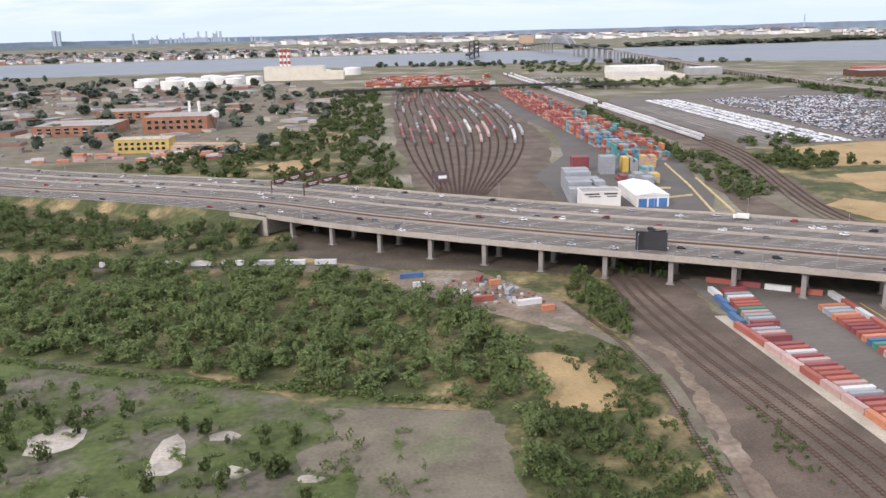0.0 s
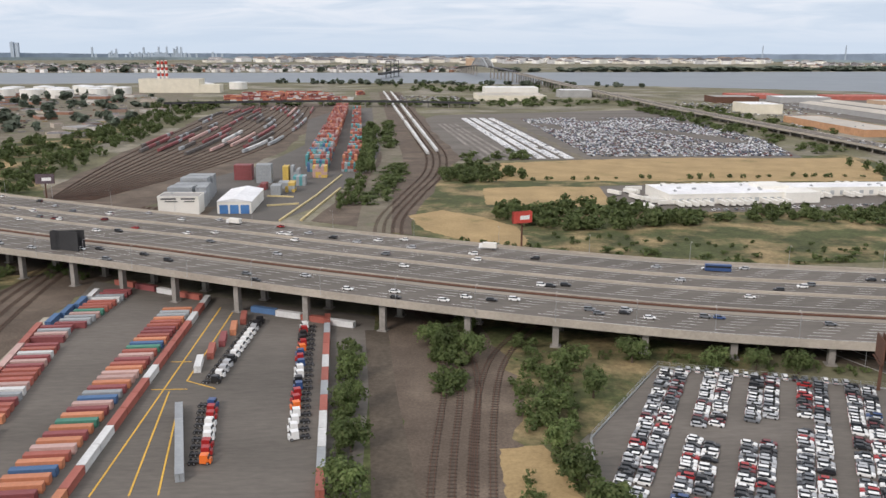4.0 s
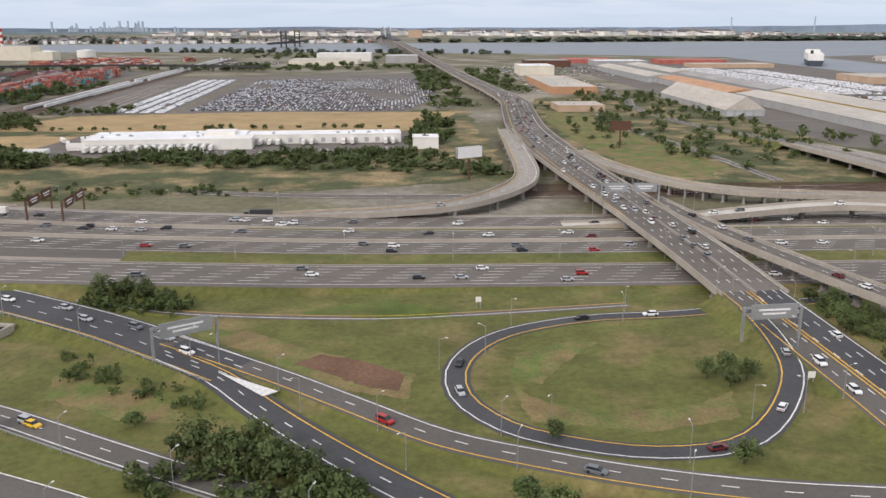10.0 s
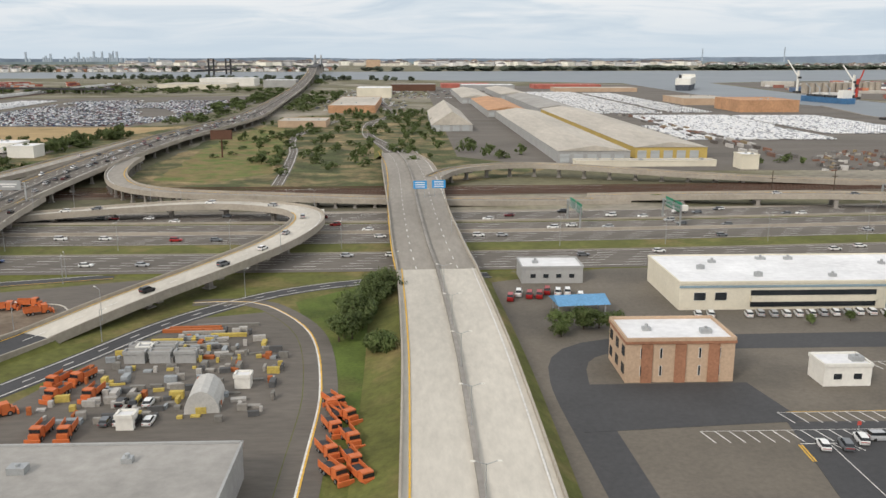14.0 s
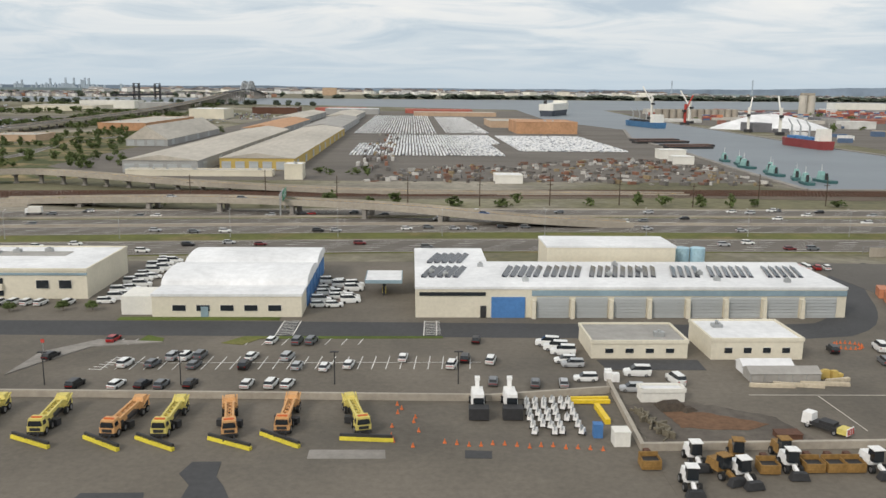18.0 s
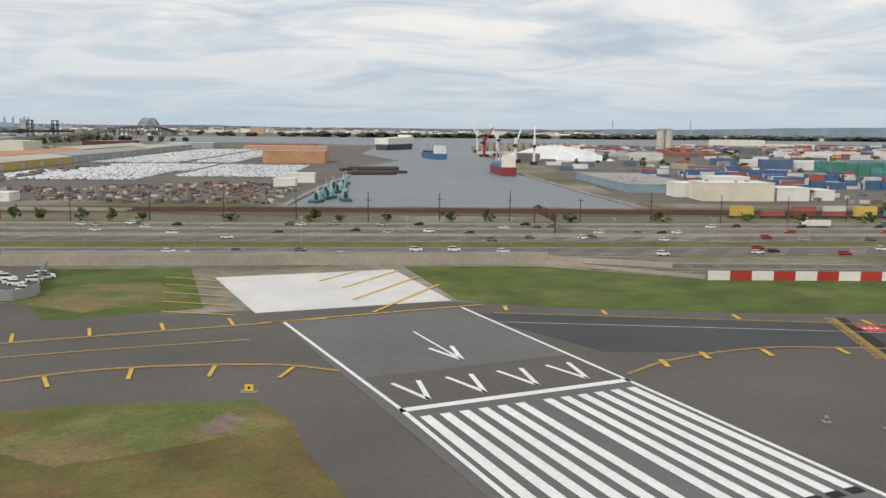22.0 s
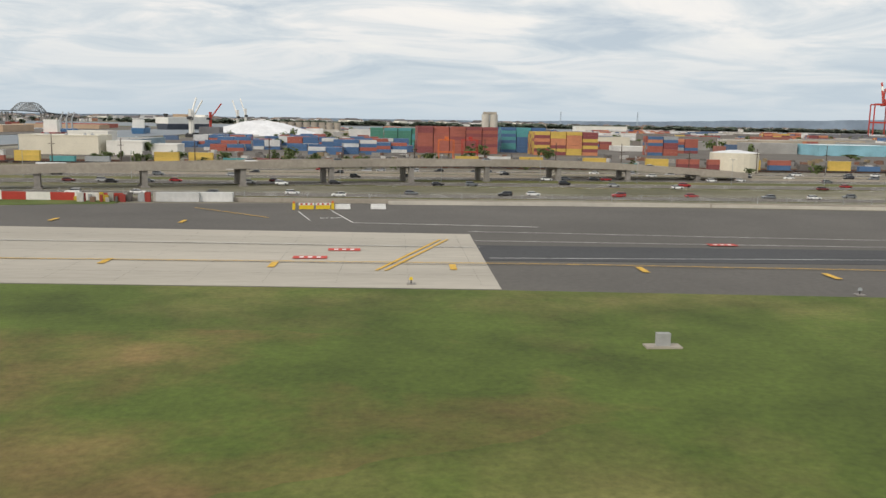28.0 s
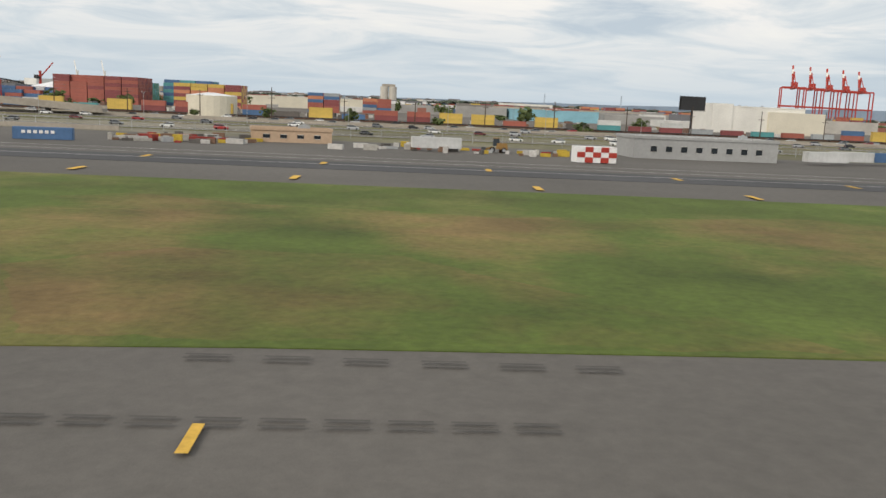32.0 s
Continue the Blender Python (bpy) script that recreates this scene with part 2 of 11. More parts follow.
ROOF_ORANGE = mat("roof_orange", (0.48, 0.27, 0.15), 0.8, vary=0.2, scale=0.6, patch=0.15)
ROOF_RED = mat("roof_red", (0.42, 0.13, 0.10), 0.8, vary=0.2, scale=0.6, patch=0.15)
WALL_CREAM = mat("wall_cream", (0.68, 0.63, 0.51), 0.85, vary=0.08, scale=2.0, patch=0.08)
WALL_WHITE = mat("wall_white", (0.74, 0.72, 0.66), 0.85, vary=0.08, scale=2.0, patch=0.08)
WALL_BRICK = mat("wall_brick", (0.33, 0.16, 0.095), 0.9, vary=0.25, scale=3.0, patch=0.2)
WALL_TAN = mat("wall_tan", (0.50, 0.36, 0.25), 0.9, vary=0.15, scale=3.0, patch=0.1)
WALL_GREY = mat("wall_grey", (0.36, 0.36, 0.35), 0.85, vary=0.12, scale=2.0, patch=0.1)
WALL_YELLOW = mat("wall_yellow", (0.52, 0.38, 0.12), 0.85, vary=0.12, scale=2.0, patch=0.1)
WALL_BLUE = mat("wall_blue", (0.07, 0.19, 0.42), 0.7, vary=0.12, scale=2.0)
BLUE_GREY = mat("wall_blue_grey", (0.24, 0.33, 0.38), 0.7, vary=0.10, scale=2.0)
DOOR_GREY = mat("shutter_grey", (0.42, 0.44, 0.44), 0.6, vary=0.12, scale=3.0, stretch=(0.3, 1, 8))
GLASS_DARK = mat("window_dark", (0.022, 0.027, 0.032), 0.12, vary=0.1, spec=0.6)
TYRE = mat("tyre_rubber", (0.02, 0.02, 0.02), 0.9, vary=0.2)
LEAF = mat("leaves_mid", (0.056, 0.088, 0.022), 0.8, vary=0.3, scale=0.6, patch=0.2, island=[(0.12, 0.165, 0.055), (0.145, 0.188, 0.066), (0.128, 0.17, 0.058), (0.165, 0.20, 0.078), (0.105, 0.145, 0.05)], tint=0.3)
LEAF_D = mat("leaves_dark", (0.06, 0.092, 0.03), 0.8, vary=0.3, scale=0.6, patch=0.25, patch_scale=0.15, island=[(0.105, 0.142, 0.050), (0.14, 0.178, 0.066), (0.12, 0.158, 0.057), (0.16, 0.195, 0.08)], tint=0.25)


def let_through(m, share):
    """Leaves pass some of the light that falls on their far side."""
    n, l = m.node_tree.nodes, m.node_tree.links
    b = n["Principled BSDF"]
    t = n.new("ShaderNodeBsdfTranslucent")
    l.new(b.inputs["Base Color"].links[0].from_socket, t.inputs[0])
    x = n.new("ShaderNodeMixShader")
    x.inputs[0].default_value = share
    l.new(b.outputs[0], x.inputs[1])
    l.new(t.outputs[0], x.inputs[2])
    l.new(x.outputs[0], n["Material Output"].inputs[0])


let_through(LEAF, 0.4)
let_through(LEAF_D, 0.4)
SLEEPER = mat("old_sleeper", (0.088, 0.07, 0.056), 0.95, vary=0.3)
BARK = mat("bark", (0.085, 0.062, 0.045), 0.95, vary=0.3)
ORANGE = mat("orange_paint", (0.60, 0.155, 0.05), 0.5, vary=0.15, patch=0.1)
YELLOW = mat("yellow_paint", (0.78, 0.55, 0.04), 0.5, vary=0.12, patch=0.1)
RED = mat("red_paint", (0.42, 0.05, 0.035), 0.5, vary=0.15, patch=0.1)
BLUE = mat("blue_paint", (0.06, 0.20, 0.42), 0.5, vary=0.15, patch=0.1)
TEAL = mat("teal_paint", (0.05, 0.13, 0.13), 0.55, vary=0.15, patch=0.1)
GREEN_SIGN = mat("sign_green", (0.02, 0.22, 0.12), 0.5, vary=0.05)
BLUE_SIGN = mat("sign_blue", (0.05, 0.30, 0.62), 0.5, vary=0.05)


def water_mat():
    m = mat("bay_water", (0.20, 0.225, 0.245), 0.5, vary=0.08, scale=0.02, patch=0.06, patch_scale=0.006, bump=0.5, bump_scale=0.3, spec=0.12)
    return m


WATER = water_mat()


# ---- mesh helpers ----
class Shape:
    def __init__(self):
        self.v, self.f, self.m = [], [], []

    def add(self, verts, faces, mi=0):
        k = len(self.v)
        self.v.extend(verts)
        self.f.extend([tuple(i + k for i in f) for f in faces])
        self.m.extend([mi] * len(faces))
        return self

    def box(self, x, y, z, sx, sy, sz, rz=0.0, mi=0, top=1.0):
        """A box with its base centre at x, y, z; top: share of the plan left at the top."""
        c, s = math.cos(rz), math.sin(rz)
        vs = []
        for zz, k in ((z, 1.0), (z + sz, top)):
            for a, b in ((-1, -1), (1, -1), (1, 1), (-1, 1)):
                px, py = a * sx / 2 * k, b * sy / 2 * k
                vs.append((x + px * c - py * s, y + px * s + py * c, zz))
        return self.add(vs, [(3, 2, 1, 0), (4, 5, 6, 7), (0, 1, 5, 4), (1, 2, 6, 5), (2, 3, 7, 6), (3, 0, 4, 7)], mi)

    def prism(self, poly, z0, z1, mi=0):
        n = len(poly)
        area = sum(poly[i][0] * poly[(i + 1) % n][1] - poly[(i + 1) % n][0] * poly[i][1] for i in range(n))
        if area < 0:
            poly = poly[::-1]
        vs = [(p[0], p[1], z0) for p in poly] + [(p[0], p[1], z1) for p in poly]
        fs = [tuple(range(n - 1, -1, -1)), tuple(range(n, 2 * n))] + [(i, (i + 1) % n, n + (i + 1) % n, n + i) for i in range(n)]
        return self.add(vs, fs, mi)

    def cyl(self, x, y, z0, z1, r0, r1=None, n=10, mi=0):
        r1 = r0 if r1 is None else r1
        vs = [(x + r * math.cos(2 * math.pi * i / n), y + r * math.sin(2 * math.pi * i / n), z) for z, r in ((z0, r0), (z1, r1)) for i in range(n)]
        return self.add(vs, [tuple(range(n - 1, -1, -1)), tuple(range(n, 2 * n))] + [(i, (i + 1) % n, n + (i + 1) % n, n + i) for i in range(n)], mi)

    def bar(self, p, q, w, h=None, mi=0):
        """A square bar from p to q."""
        p, q = Vector(p), Vector(q)
        d = (q - p).normalized()
        s = d.cross(Vector((0, 0, 1)))
        s = s.normalized() if s.length > 1e-4 else Vector((1, 0, 0))
        u = s.cross(d).normalized()
        h = w if h is None else h
        vs = [tuple(o + s * (a * w / 2) + u * (b * h / 2)) for o in (p, q) for a, b in ((-1, -1), (1, -1), (1, 1), (-1, 1))]
        return self.add(vs, [(3, 2, 1, 0), (4, 5, 6, 7), (0, 1, 5, 4), (1, 2, 6, 5), (2, 3, 7, 6), (3, 0, 4, 7)], mi)

    def gable(self, x, y, z, sx, sy, h, rz=0.0, mi=0, over=0.0):
        """A gabled roof, its ridge along its own x."""
        c, s = math.cos(rz), math.sin(rz)
        a, b = sx / 2 + over, sy / 2 + over
        pts = [(-a, -b, 0), (a, -b, 0), (a, b, 0), (-a, b, 0), (-a, 0, h), (a, 0, h)]
        return self.add([(x + px * c - py * s, y + px * s + py * c, z + pz) for px, py, pz in pts], [(0, 1, 5, 4), (2, 3, 4, 5), (0, 4, 3), (1, 2, 5), (3, 2, 1, 0)], mi)

    def mesh(self, name, mats):
        me = bpy.data.meshes.new(name)
        me.from_pydata(self.v, [], self.f)
        for m in (mats if isinstance(mats, (list, tuple)) else [mats]):
            me.materials.append(m)
        if max(self.m, default=0) > 0:
            me.polygons.foreach_set("material_index", self.m)
        me.update()
        return me


def part(name, shape, mats, parent=None, label=""):
    """Links a shape as one mesh object, under a thing or part if one is given."""
    ob = new(name, shape if isinstance(shape, bpy.types.Mesh) else shape.mesh(name, mats))
    if parent is not None:
        ob.parent = parent
    return tagged(ob, label)


def thing(name, label, category, shape=None, mats=None, group="", kind=""):
    ob = new(name) if shape is None else part(name, shape, mats)
    return tagged(ob, label, category, group, kind)


ZONES = []


def ragged(poly, amp, seg):
    """The same outline with many small uneven steps, for soil and plants."""
    out = []
    for i, p in enumerate(poly):
        q = poly[(i + 1) % len(poly)]
        d = math.dist(p, q)
        n = max(1, min(24, int(d / seg)))
        k = min(amp, 0.55 * d / n, d * 0.06)
        nx, ny = (q[1] - p[1]) / d, (p[0] - q[0]) / d
        for j in range(n):
            u = j / n
            x, y = p[0] + (q[0] - p[0]) * u, p[1] + (q[1] - p[1]) * u
            w = 0 if j == 0 else k * (noise.noise((x * 0.7 / seg, y * 0.7 / seg, 1.3)) * 1.3 + rnd.uniform(-0.3, 0.3))
            out.append((x + nx * w, y + ny * w))
    return out


SOFT = ("grass_scuffed", "grass_dry_edge", "grass_worn", "dry_reed", "scrub_ground", "dirt_bare", "ploughed_soil", "weedy_lot", "gravel_lot", "rail_ballast", "stained_yard")


def zone(name, poly, material, level, label="", kind="structure"):
    """A patch of ground on the main sheet; level sets which lies on which."""
    ZONES.append(name)
    if material.name in SOFT:
        size = max(max(p[0] for p in poly) - min(p[0] for p in poly), max(p[1] for p in poly) - min(p[1] for p in poly))
        poly = ragged(poly, min(3.0, 0.035 * size), max(0.7, 0.02 * size))
    z = 0.012 * level + 0.0009 * (len(ZONES) % 12)
    return tagged(part(name, Shape().prism(poly, -0.3, z), material), label, "", "", kind)


def rect(x0, y0, x1, y1):
    return [(x0, y0), (x1, y0), (x1, y1), (x0, y1)]


def at(x, y, z=0.0, deg=0.0):
    return pose(x, y, z, 0, 0, deg)


def big_mesh(name, verts, quads, material):
    """A mesh from arrays: vertices n x 3, faces m x 4."""
    me = bpy.data.meshes.new(name)
    me.vertices.add(len(verts))
    me.vertices.foreach_set("co", np.asarray(verts, dtype=np.float32).ravel())
    me.loops.add(quads.size)
    me.loops.foreach_set("vertex_index", quads.astype(np.int32).ravel())
    me.polygons.add(len(quads))
    me.polygons.foreach_set("loop_start", np.arange(0, quads.size, 4, dtype=np.int32))
    me.polygons.foreach_set("loop_total", np.full(len(quads), 4, dtype=np.int32))
    me.update(calc_edges=True)
    me.validate()
    for m in (material if isinstance(material, (list, tuple)) else [material]):
        me.materials.append(m)
    return me


# ---- roads as ribbons ----
class Ribbon:
    """A smooth road line through rows of x, y, z, width."""

    def __init__(self, rows, step=3.0):
        p = np.array(rows, float)
        ext = np.vstack([2 * p[0] - p[1], p, 2 * p[-1] - p[-2]])
        out = []
        for i in range(1, len(ext) - 2):
            a, b, c, d = ext[i - 1:i + 3]
            k = max(2, int(np.linalg.norm((c - b)[:2]) / step))
            for u in np.linspace(0, 1, k, endpoint=False):
                out.append(0.5 * (2 * b + (c - a) * u + (2 * a - 5 * b + 4 * c - d) * u * u + (3 * b - a - 3 * c + d) * u ** 3))
        out.append(ext[-2])
        self.p = np.array(out)
        d = np.gradient(self.p[:, :2], axis=0)
        d /= np.linalg.norm(d, axis=1)[:, None]
        self.d = d
        self.n = np.stack([-d[:, 1], d[:, 0]], 1)
        self.s = np.concatenate([[0], np.cumsum(np.linalg.norm(np.diff(self.p[:, :2], axis=0), axis=1))])
        self.length = self.s[-1]

    def at(self, s, off=0.0):
        """x, y, z and heading at a distance along and an offset to the left."""
        f = [np.interp(s, self.s, self.p[:, i]) for i in range(3)]
        nx, ny = np.interp(s, self.s, self.n[:, 0]), np.interp(s, self.s, self.n[:, 1])
        return f[0] + nx * off, f[1] + ny * off, f[2], math.atan2(-nx, ny)

    def width(self, s):
        return float(np.interp(s, self.s, self.p[:, 3]))

    def strip(self, shape, off0, off1, lift=0.02, s0=0.0, s1=None, thick=0.0, mi=0):
        """A band between two offsets; with thick it becomes a slab upward (a wall)."""
        s1 = self.length if s1 is None else s1
        ss = [s0] + [s for s in self.s if s0 + 0.2 < s < s1 - 0.2] + [s1]
        vs = []
        for s in ss:
            for o in (off0, off1):
                x, y, z, _ = self.at(s, o)
                vs.append((x, y, z + lift))
        k = len(vs)
        n = len(ss)
        fs = []
        if not thick:
            fs = [(2 * i + 1, 2 * i, 2 * i + 2, 2 * i + 3) for i in range(n - 1)]
        else:
            vs += [(x, y, z + thick) for x, y, z in vs]
            for i in range(n - 1):
                a = 2 * i
                fs += [(k + a + 1, k + a, k + a + 2, k + a + 3), (a, a + 2, k + a + 2, k + a), (a + 3, a + 1, k + a + 1, k + a + 3), (a, a + 1, a + 3, a + 2)]
            fs += [(0, k, k + 1, 1), (2 * n - 2, 2 * n - 1, k + 2 * n - 1, k + 2 * n - 2)]
        shape.add(vs, fs, mi)
        return shape

    def dashes(self, shape, off, length=1.6, gap=4.9, w=0.09, lift=0.03, s0=0.0, s1=None):
        s1 = self.length if s1 is None else s1
        s = s0
        while s + length < s1:
            vs = []
            for q in (s, s + length):
                for o in (off - w, off + w):
                    x, y, z, _ = self.at(q, o)
                    vs.append((x, y, z + lift))
            shape.add(vs, [(1, 0, 2, 3)])
            s += length + gap
        return shape


def fill_road(name, rib, material, skirt=GRASS_HW, label="", shift=0.0, steep=1.7):
    """A road on the ground or on a bank with sloping grass sides."""
    top, side = Shape(), Shape()
    w = rib.p[:, 3] / 2
    vs, fs, sv, sf = [], [], [], []
    for i, (x, y, z, _) in enumerate(rib.p):
        nx, ny = rib.n[i]
        vs += [(x - nx * w[i], y - ny * w[i], z + 0.03 + shift), (x + nx * w[i], y + ny * w[i], z + 0.03 + shift)]
        run = w[i] + max(z, 0) * steep + 0.25
        sv += [(x - nx * run, y - ny * run, -0.1), (x - nx * (w[i] + 0.1), y - ny * (w[i] + 0.1), z + 0.005 + shift), (x + nx * (w[i] + 0.1), y + ny * (w[i] + 0.1), z + 0.005 + shift), (x + nx * run, y + ny * run, -0.1)]
    for i in range(len(rib.p) - 1):
        a, b = 2 * i, 4 * i
        fs.append((a + 1, a, a + 2, a + 3))
        sf += [(b + 1, b, b + 4, b + 5), (b + 2, b + 1, b + 5, b + 6), (b + 3, b + 2, b + 6, b + 7)]
    ob = tagged(part(name, top.add(vs, fs), material), label, "", "", "structure")
    part("verge", side.add(sv, sf), skirt, ob)
    return ob


def deck_road(name, rib, material, label="", thick=0.75, pier_gap=16.0, pier_cols=2, wall=0.55, s0=0.0, s1=None, pier_size=0.75, edge=CONCRETE, first_pier=6.0, pier_out=0.8):
    """A raised road: slab, parapets and piers on the ground."""
    s1 = rib.length if s1 is None else s1
    ss = [s0] + [s for s in rib.s if s0 + 0.2 < s < s1 - 0.2] + [s1]
    vs, fs = [], []
    for s in ss:
        w = rib.width(s) / 2
        for o, dz in ((-w, 0), (w, 0), (w, -thick), (-w, -thick)):
            x, y, z, _ = rib.at(s, o)
            vs.append((x, y, z + dz))
    n = len(ss)
    for i in range(n - 1):
        a, b = 4 * i, 4 * i + 4
        for j in range(4):
            fs.append((a + (j + 1) % 4, a + j, b + j, b + (j + 1) % 4))
    fs += [(0, 1, 2, 3), (4 * n - 1, 4 * n - 2, 4 * n - 3, 4 * n - 4)]
    ob = tagged(part(name, Shape().add(vs, fs), material), label, "", "", "structure")
    for sgn in (-1, 1):
        wsh = Shape()
        vs, fs = [], []
        for s in ss:
            w = rib.width(s) / 2
            for o, dz in ((w, -thick - 0.1), (w + 0.22, -thick - 0.1), (w + 0.22, wall), (w, wall)):
                x, y, z, _ = rib.at(s, o * sgn)
                vs.append((x, y, z + dz))
        for i in range(n - 1):
            a, b = 4 * i, 4 * i + 4
            for j in range(4):
                q = (a + j, a + (j + 1) % 4, b + (j + 1) % 4, b + j)
                fs.append(q if sgn > 0 else q[::-1])
        fs += [(0, 1, 2, 3), (4 * n - 1, 4 * n - 2, 4 * n - 3, 4 * n - 4)]
        part("parapet", wsh.add(vs, fs), edge, ob)
    s = s0 + first_pier
    while s < s1 - 3:
        w = rib.width(s) / 2
        x, y, z, h = rib.at(s)
        if z - thick > 0.9:
            cap = Shape().bar((*rib.at(s, -w * 0.92)[:2], z - thick - 0.3), (*rib.at(s, w * 0.92)[:2], z - thick - 0.3), pier_size * 1.15, 0.6)
            for k in range(pier_cols):
                o = 0 if pier_cols == 1 else w * pier_out * (2 * k / (pier_cols - 1) - 1)
                px, py = rib.at(s, o)[:2]
                cap.box(px, py, -0.1, pier_size, pier_size, z - thick - 0.3, h)
                cap.box(px, py, -0.1, pier_size * 1.7, pier_size * 1.7, 0.35, h)
            part("pier", cap, CONC_GREY, ob)
        s += pier_gap
    return ob


# ---- ground, water and distance ----
def build_ground():
    # one sheet out to the horizon, with the bay cut out of it
    R = 4850
    g = Shape()
    ring = [(400 + R * math.cos(a), 200 + R * math.sin(a)) for a in np.linspace(0, 2 * math.pi, 64, endpoint=False)]
    g.prism(ring, -1.2, -0.02)
    tagged(part("ground", g, LAND), "flat mixed land of scrub, soil and paving", "", "", "structure")
    # the bay and the dock basin lie as sheets of water a little over the sheet, edged by the land zones
    bay = [(-4000, 1330), (-640, 1420), (-75, 1540), (220, 1520), (560, 1420), (860, 1240), (960, 1250), (1500, 1500), (2600, 1900), (4000, 2300), (4300, 3000), (2400, 2560), (1300, 2350), (380, 2180), (-120, 2130), (-930, 2020), (-4000, 1900)]
    tagged(part("water", Shape().prism(bay, -0.5, 0.02), WATER), "wide grey bay with a faint ripple", "", "", "structure")
    chan = [(822, 264), (826, 336), (834, 430), (838, 548), (862, 660), (830, 830), (850, 1280), (980, 1280), (945, 900), (936, 655), (928, 470), (931, 330), (935, 264)]
    tagged(part("water", Shape().prism(chan, -0.5, 0.075), WATER), "calm grey dock basin", "", "", "structure")
    quay = Shape()
    for a, b in (((935, 264), (931, 330)), ((931, 330), (928, 470)), ((928, 470), (936, 655)), ((936, 655), (945, 900)), ((822, 264), (826, 336)), ((826, 336), (834, 430)), ((834, 430), (838, 548)), ((838, 548), (862, 660)), ((822, 264), (935, 264))):
        quay.bar((*a, 0.15), (*b, 0.15), 2.2, 0.9)
    tagged(part("quay_wall", quay, CONC_GREY), "long stained concrete quay wall", "", "", "structure")

    # first stretch: woods floor, scrub, tracks
    zone("scrub", [(-420, 40), (60, 40), (60, 330), (-420, 480)], SCRUB, 1, "scrubby woodland floor")
    zone("field", [(-200, 40), (20, 40), (17, 143), (-18, 149), (-48, 168), (-91, 180), (-200, 215)], WEEDY, 2, "old gravel lot grown over with weeds")
    zone("gravel", [(-16, 147), (15, 143), (18, 112), (10, 80), (-10, 84), (-8, 118)], GRAVEL, 3, "bare gravel lot")
    zone("reed_bed", [(24, 162), (24.7, 170.4), (31, 171), (36.5, 167), (40.7, 153), (40.8, 141.4), (35.8, 140.3), (24.6, 144.3), (26.7, 150.8)], REED, 3, "patch of dry reed")
    zone("yard", [(-6, 238), (20, 236), (40, 205), (44, 186), (36, 183), (14, 205), (-4, 222)], DIRT, 3, "bare storage yard")
    zone("rail_bed", [(50, 330), (60, 240), (50, 170), (48, 90), (50, 30), (92, 30), (84, 110), (80, 150), (76, 200), (80, 260), (86, 330)], BALLAST, 3, "wide bed of railway ballast")
    zone("yard", [(75, 221), (110, 205), (150, 188), (150, 60), (84, 60), (82, 150), (78, 190)], ASPHALT, 4, "asphalt container yard")
    zone("dirt_road", [(148, 178), (153, 178), (155, 143), (159, 95), (161, 40), (153, 40), (152, 95), (150, 143)], UNDER, 6, "dark gravel track beside the rails")
    zone("reed_bed", [(171, 120), (178, 121), (182, 100), (182, 60), (172, 60), (170, 100)], REED, 5, "dry grass beside the tracks")
    zone("scrub", [(148, 200), (230, 160), (222, 150), (184, 122), (180, 50), (146, 50)], SCRUB, 3, "scrub beside the tracks")
    zone("rail_bed", [(150, 205), (172, 195), (178, 150), (172, 100), (166, 40), (150, 40), (156, 120)], BALLAST, 4, "curving bed of railway ballast")
    zone("car_park", [(186, 123), (206, 153), (243, 143), (247, 139), (272, 103), (285, 92), (300, 60), (180, 60)], ASPHALT, 5, "asphalt storage lot for cars")
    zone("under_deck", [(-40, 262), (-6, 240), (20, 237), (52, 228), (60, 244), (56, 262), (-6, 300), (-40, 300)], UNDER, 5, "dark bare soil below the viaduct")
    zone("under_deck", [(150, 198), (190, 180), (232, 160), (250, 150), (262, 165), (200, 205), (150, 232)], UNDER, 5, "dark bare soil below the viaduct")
    zone("dirt_road", [(45, 187.5), (49, 180), (55.2, 167.5), (54.4, 150), (52.2, 123), (51.4, 90), (54.6, 90), (55.8, 123), (57.2, 145), (57.6, 166), (50, 184)], DIRT, 6, "pale dirt road beside the rails")
    # beyond the viaduct, north part
    zone("rail_yard", [(2, 400), (-8, 560), (-16, 760), (-16, 960), (100, 960), (88, 700), (88, 520), (66, 380), (54, 310), (4, 330)], BALLAST, 2, "dark ballast of a rail yard")
    zone("yard", [(62, 322), (60, 390), (84, 450), (96, 545), (78, 740), (100, 890), (135, 890), (142, 700), (146, 520), (140, 430), (124, 330), (112, 300)], ASPHALT_M, 3, "asphalt container terminal")
    zone("rail_bed", [(124, 300), (140, 430), (150, 560), (128, 1210), (158, 1210), (172, 890), (186, 560), (190, 470), (176, 400), (166, 340), (160, 275)], BALLAST, 3, "ballast strip with tracks")
    zone("scrub", [(150, 275), (176, 420), (185, 455), (420, 490), (420, 260), (320, 240), (250, 225)], SCRUB, 2, "scrub and reed marsh")
    zone("reed_bed", [(193, 395), (201, 425), (211, 456), (255, 468), (305, 477), (414, 473), (408, 440), (398, 412), (386, 389), (245, 390)], REED, 4, "dry tan reed field")
    zone("reed_bed", [(190, 332), (193, 371), (218, 376), (247, 373), (241, 330), (215, 322)], REED, 5, "dry tan reed field")
    zone("reed_bed", [(164, 284), (159, 309), (172, 320), (186, 306), (197, 287), (197, 256), (180, 262)], REED, 5, "dry tan reed field")
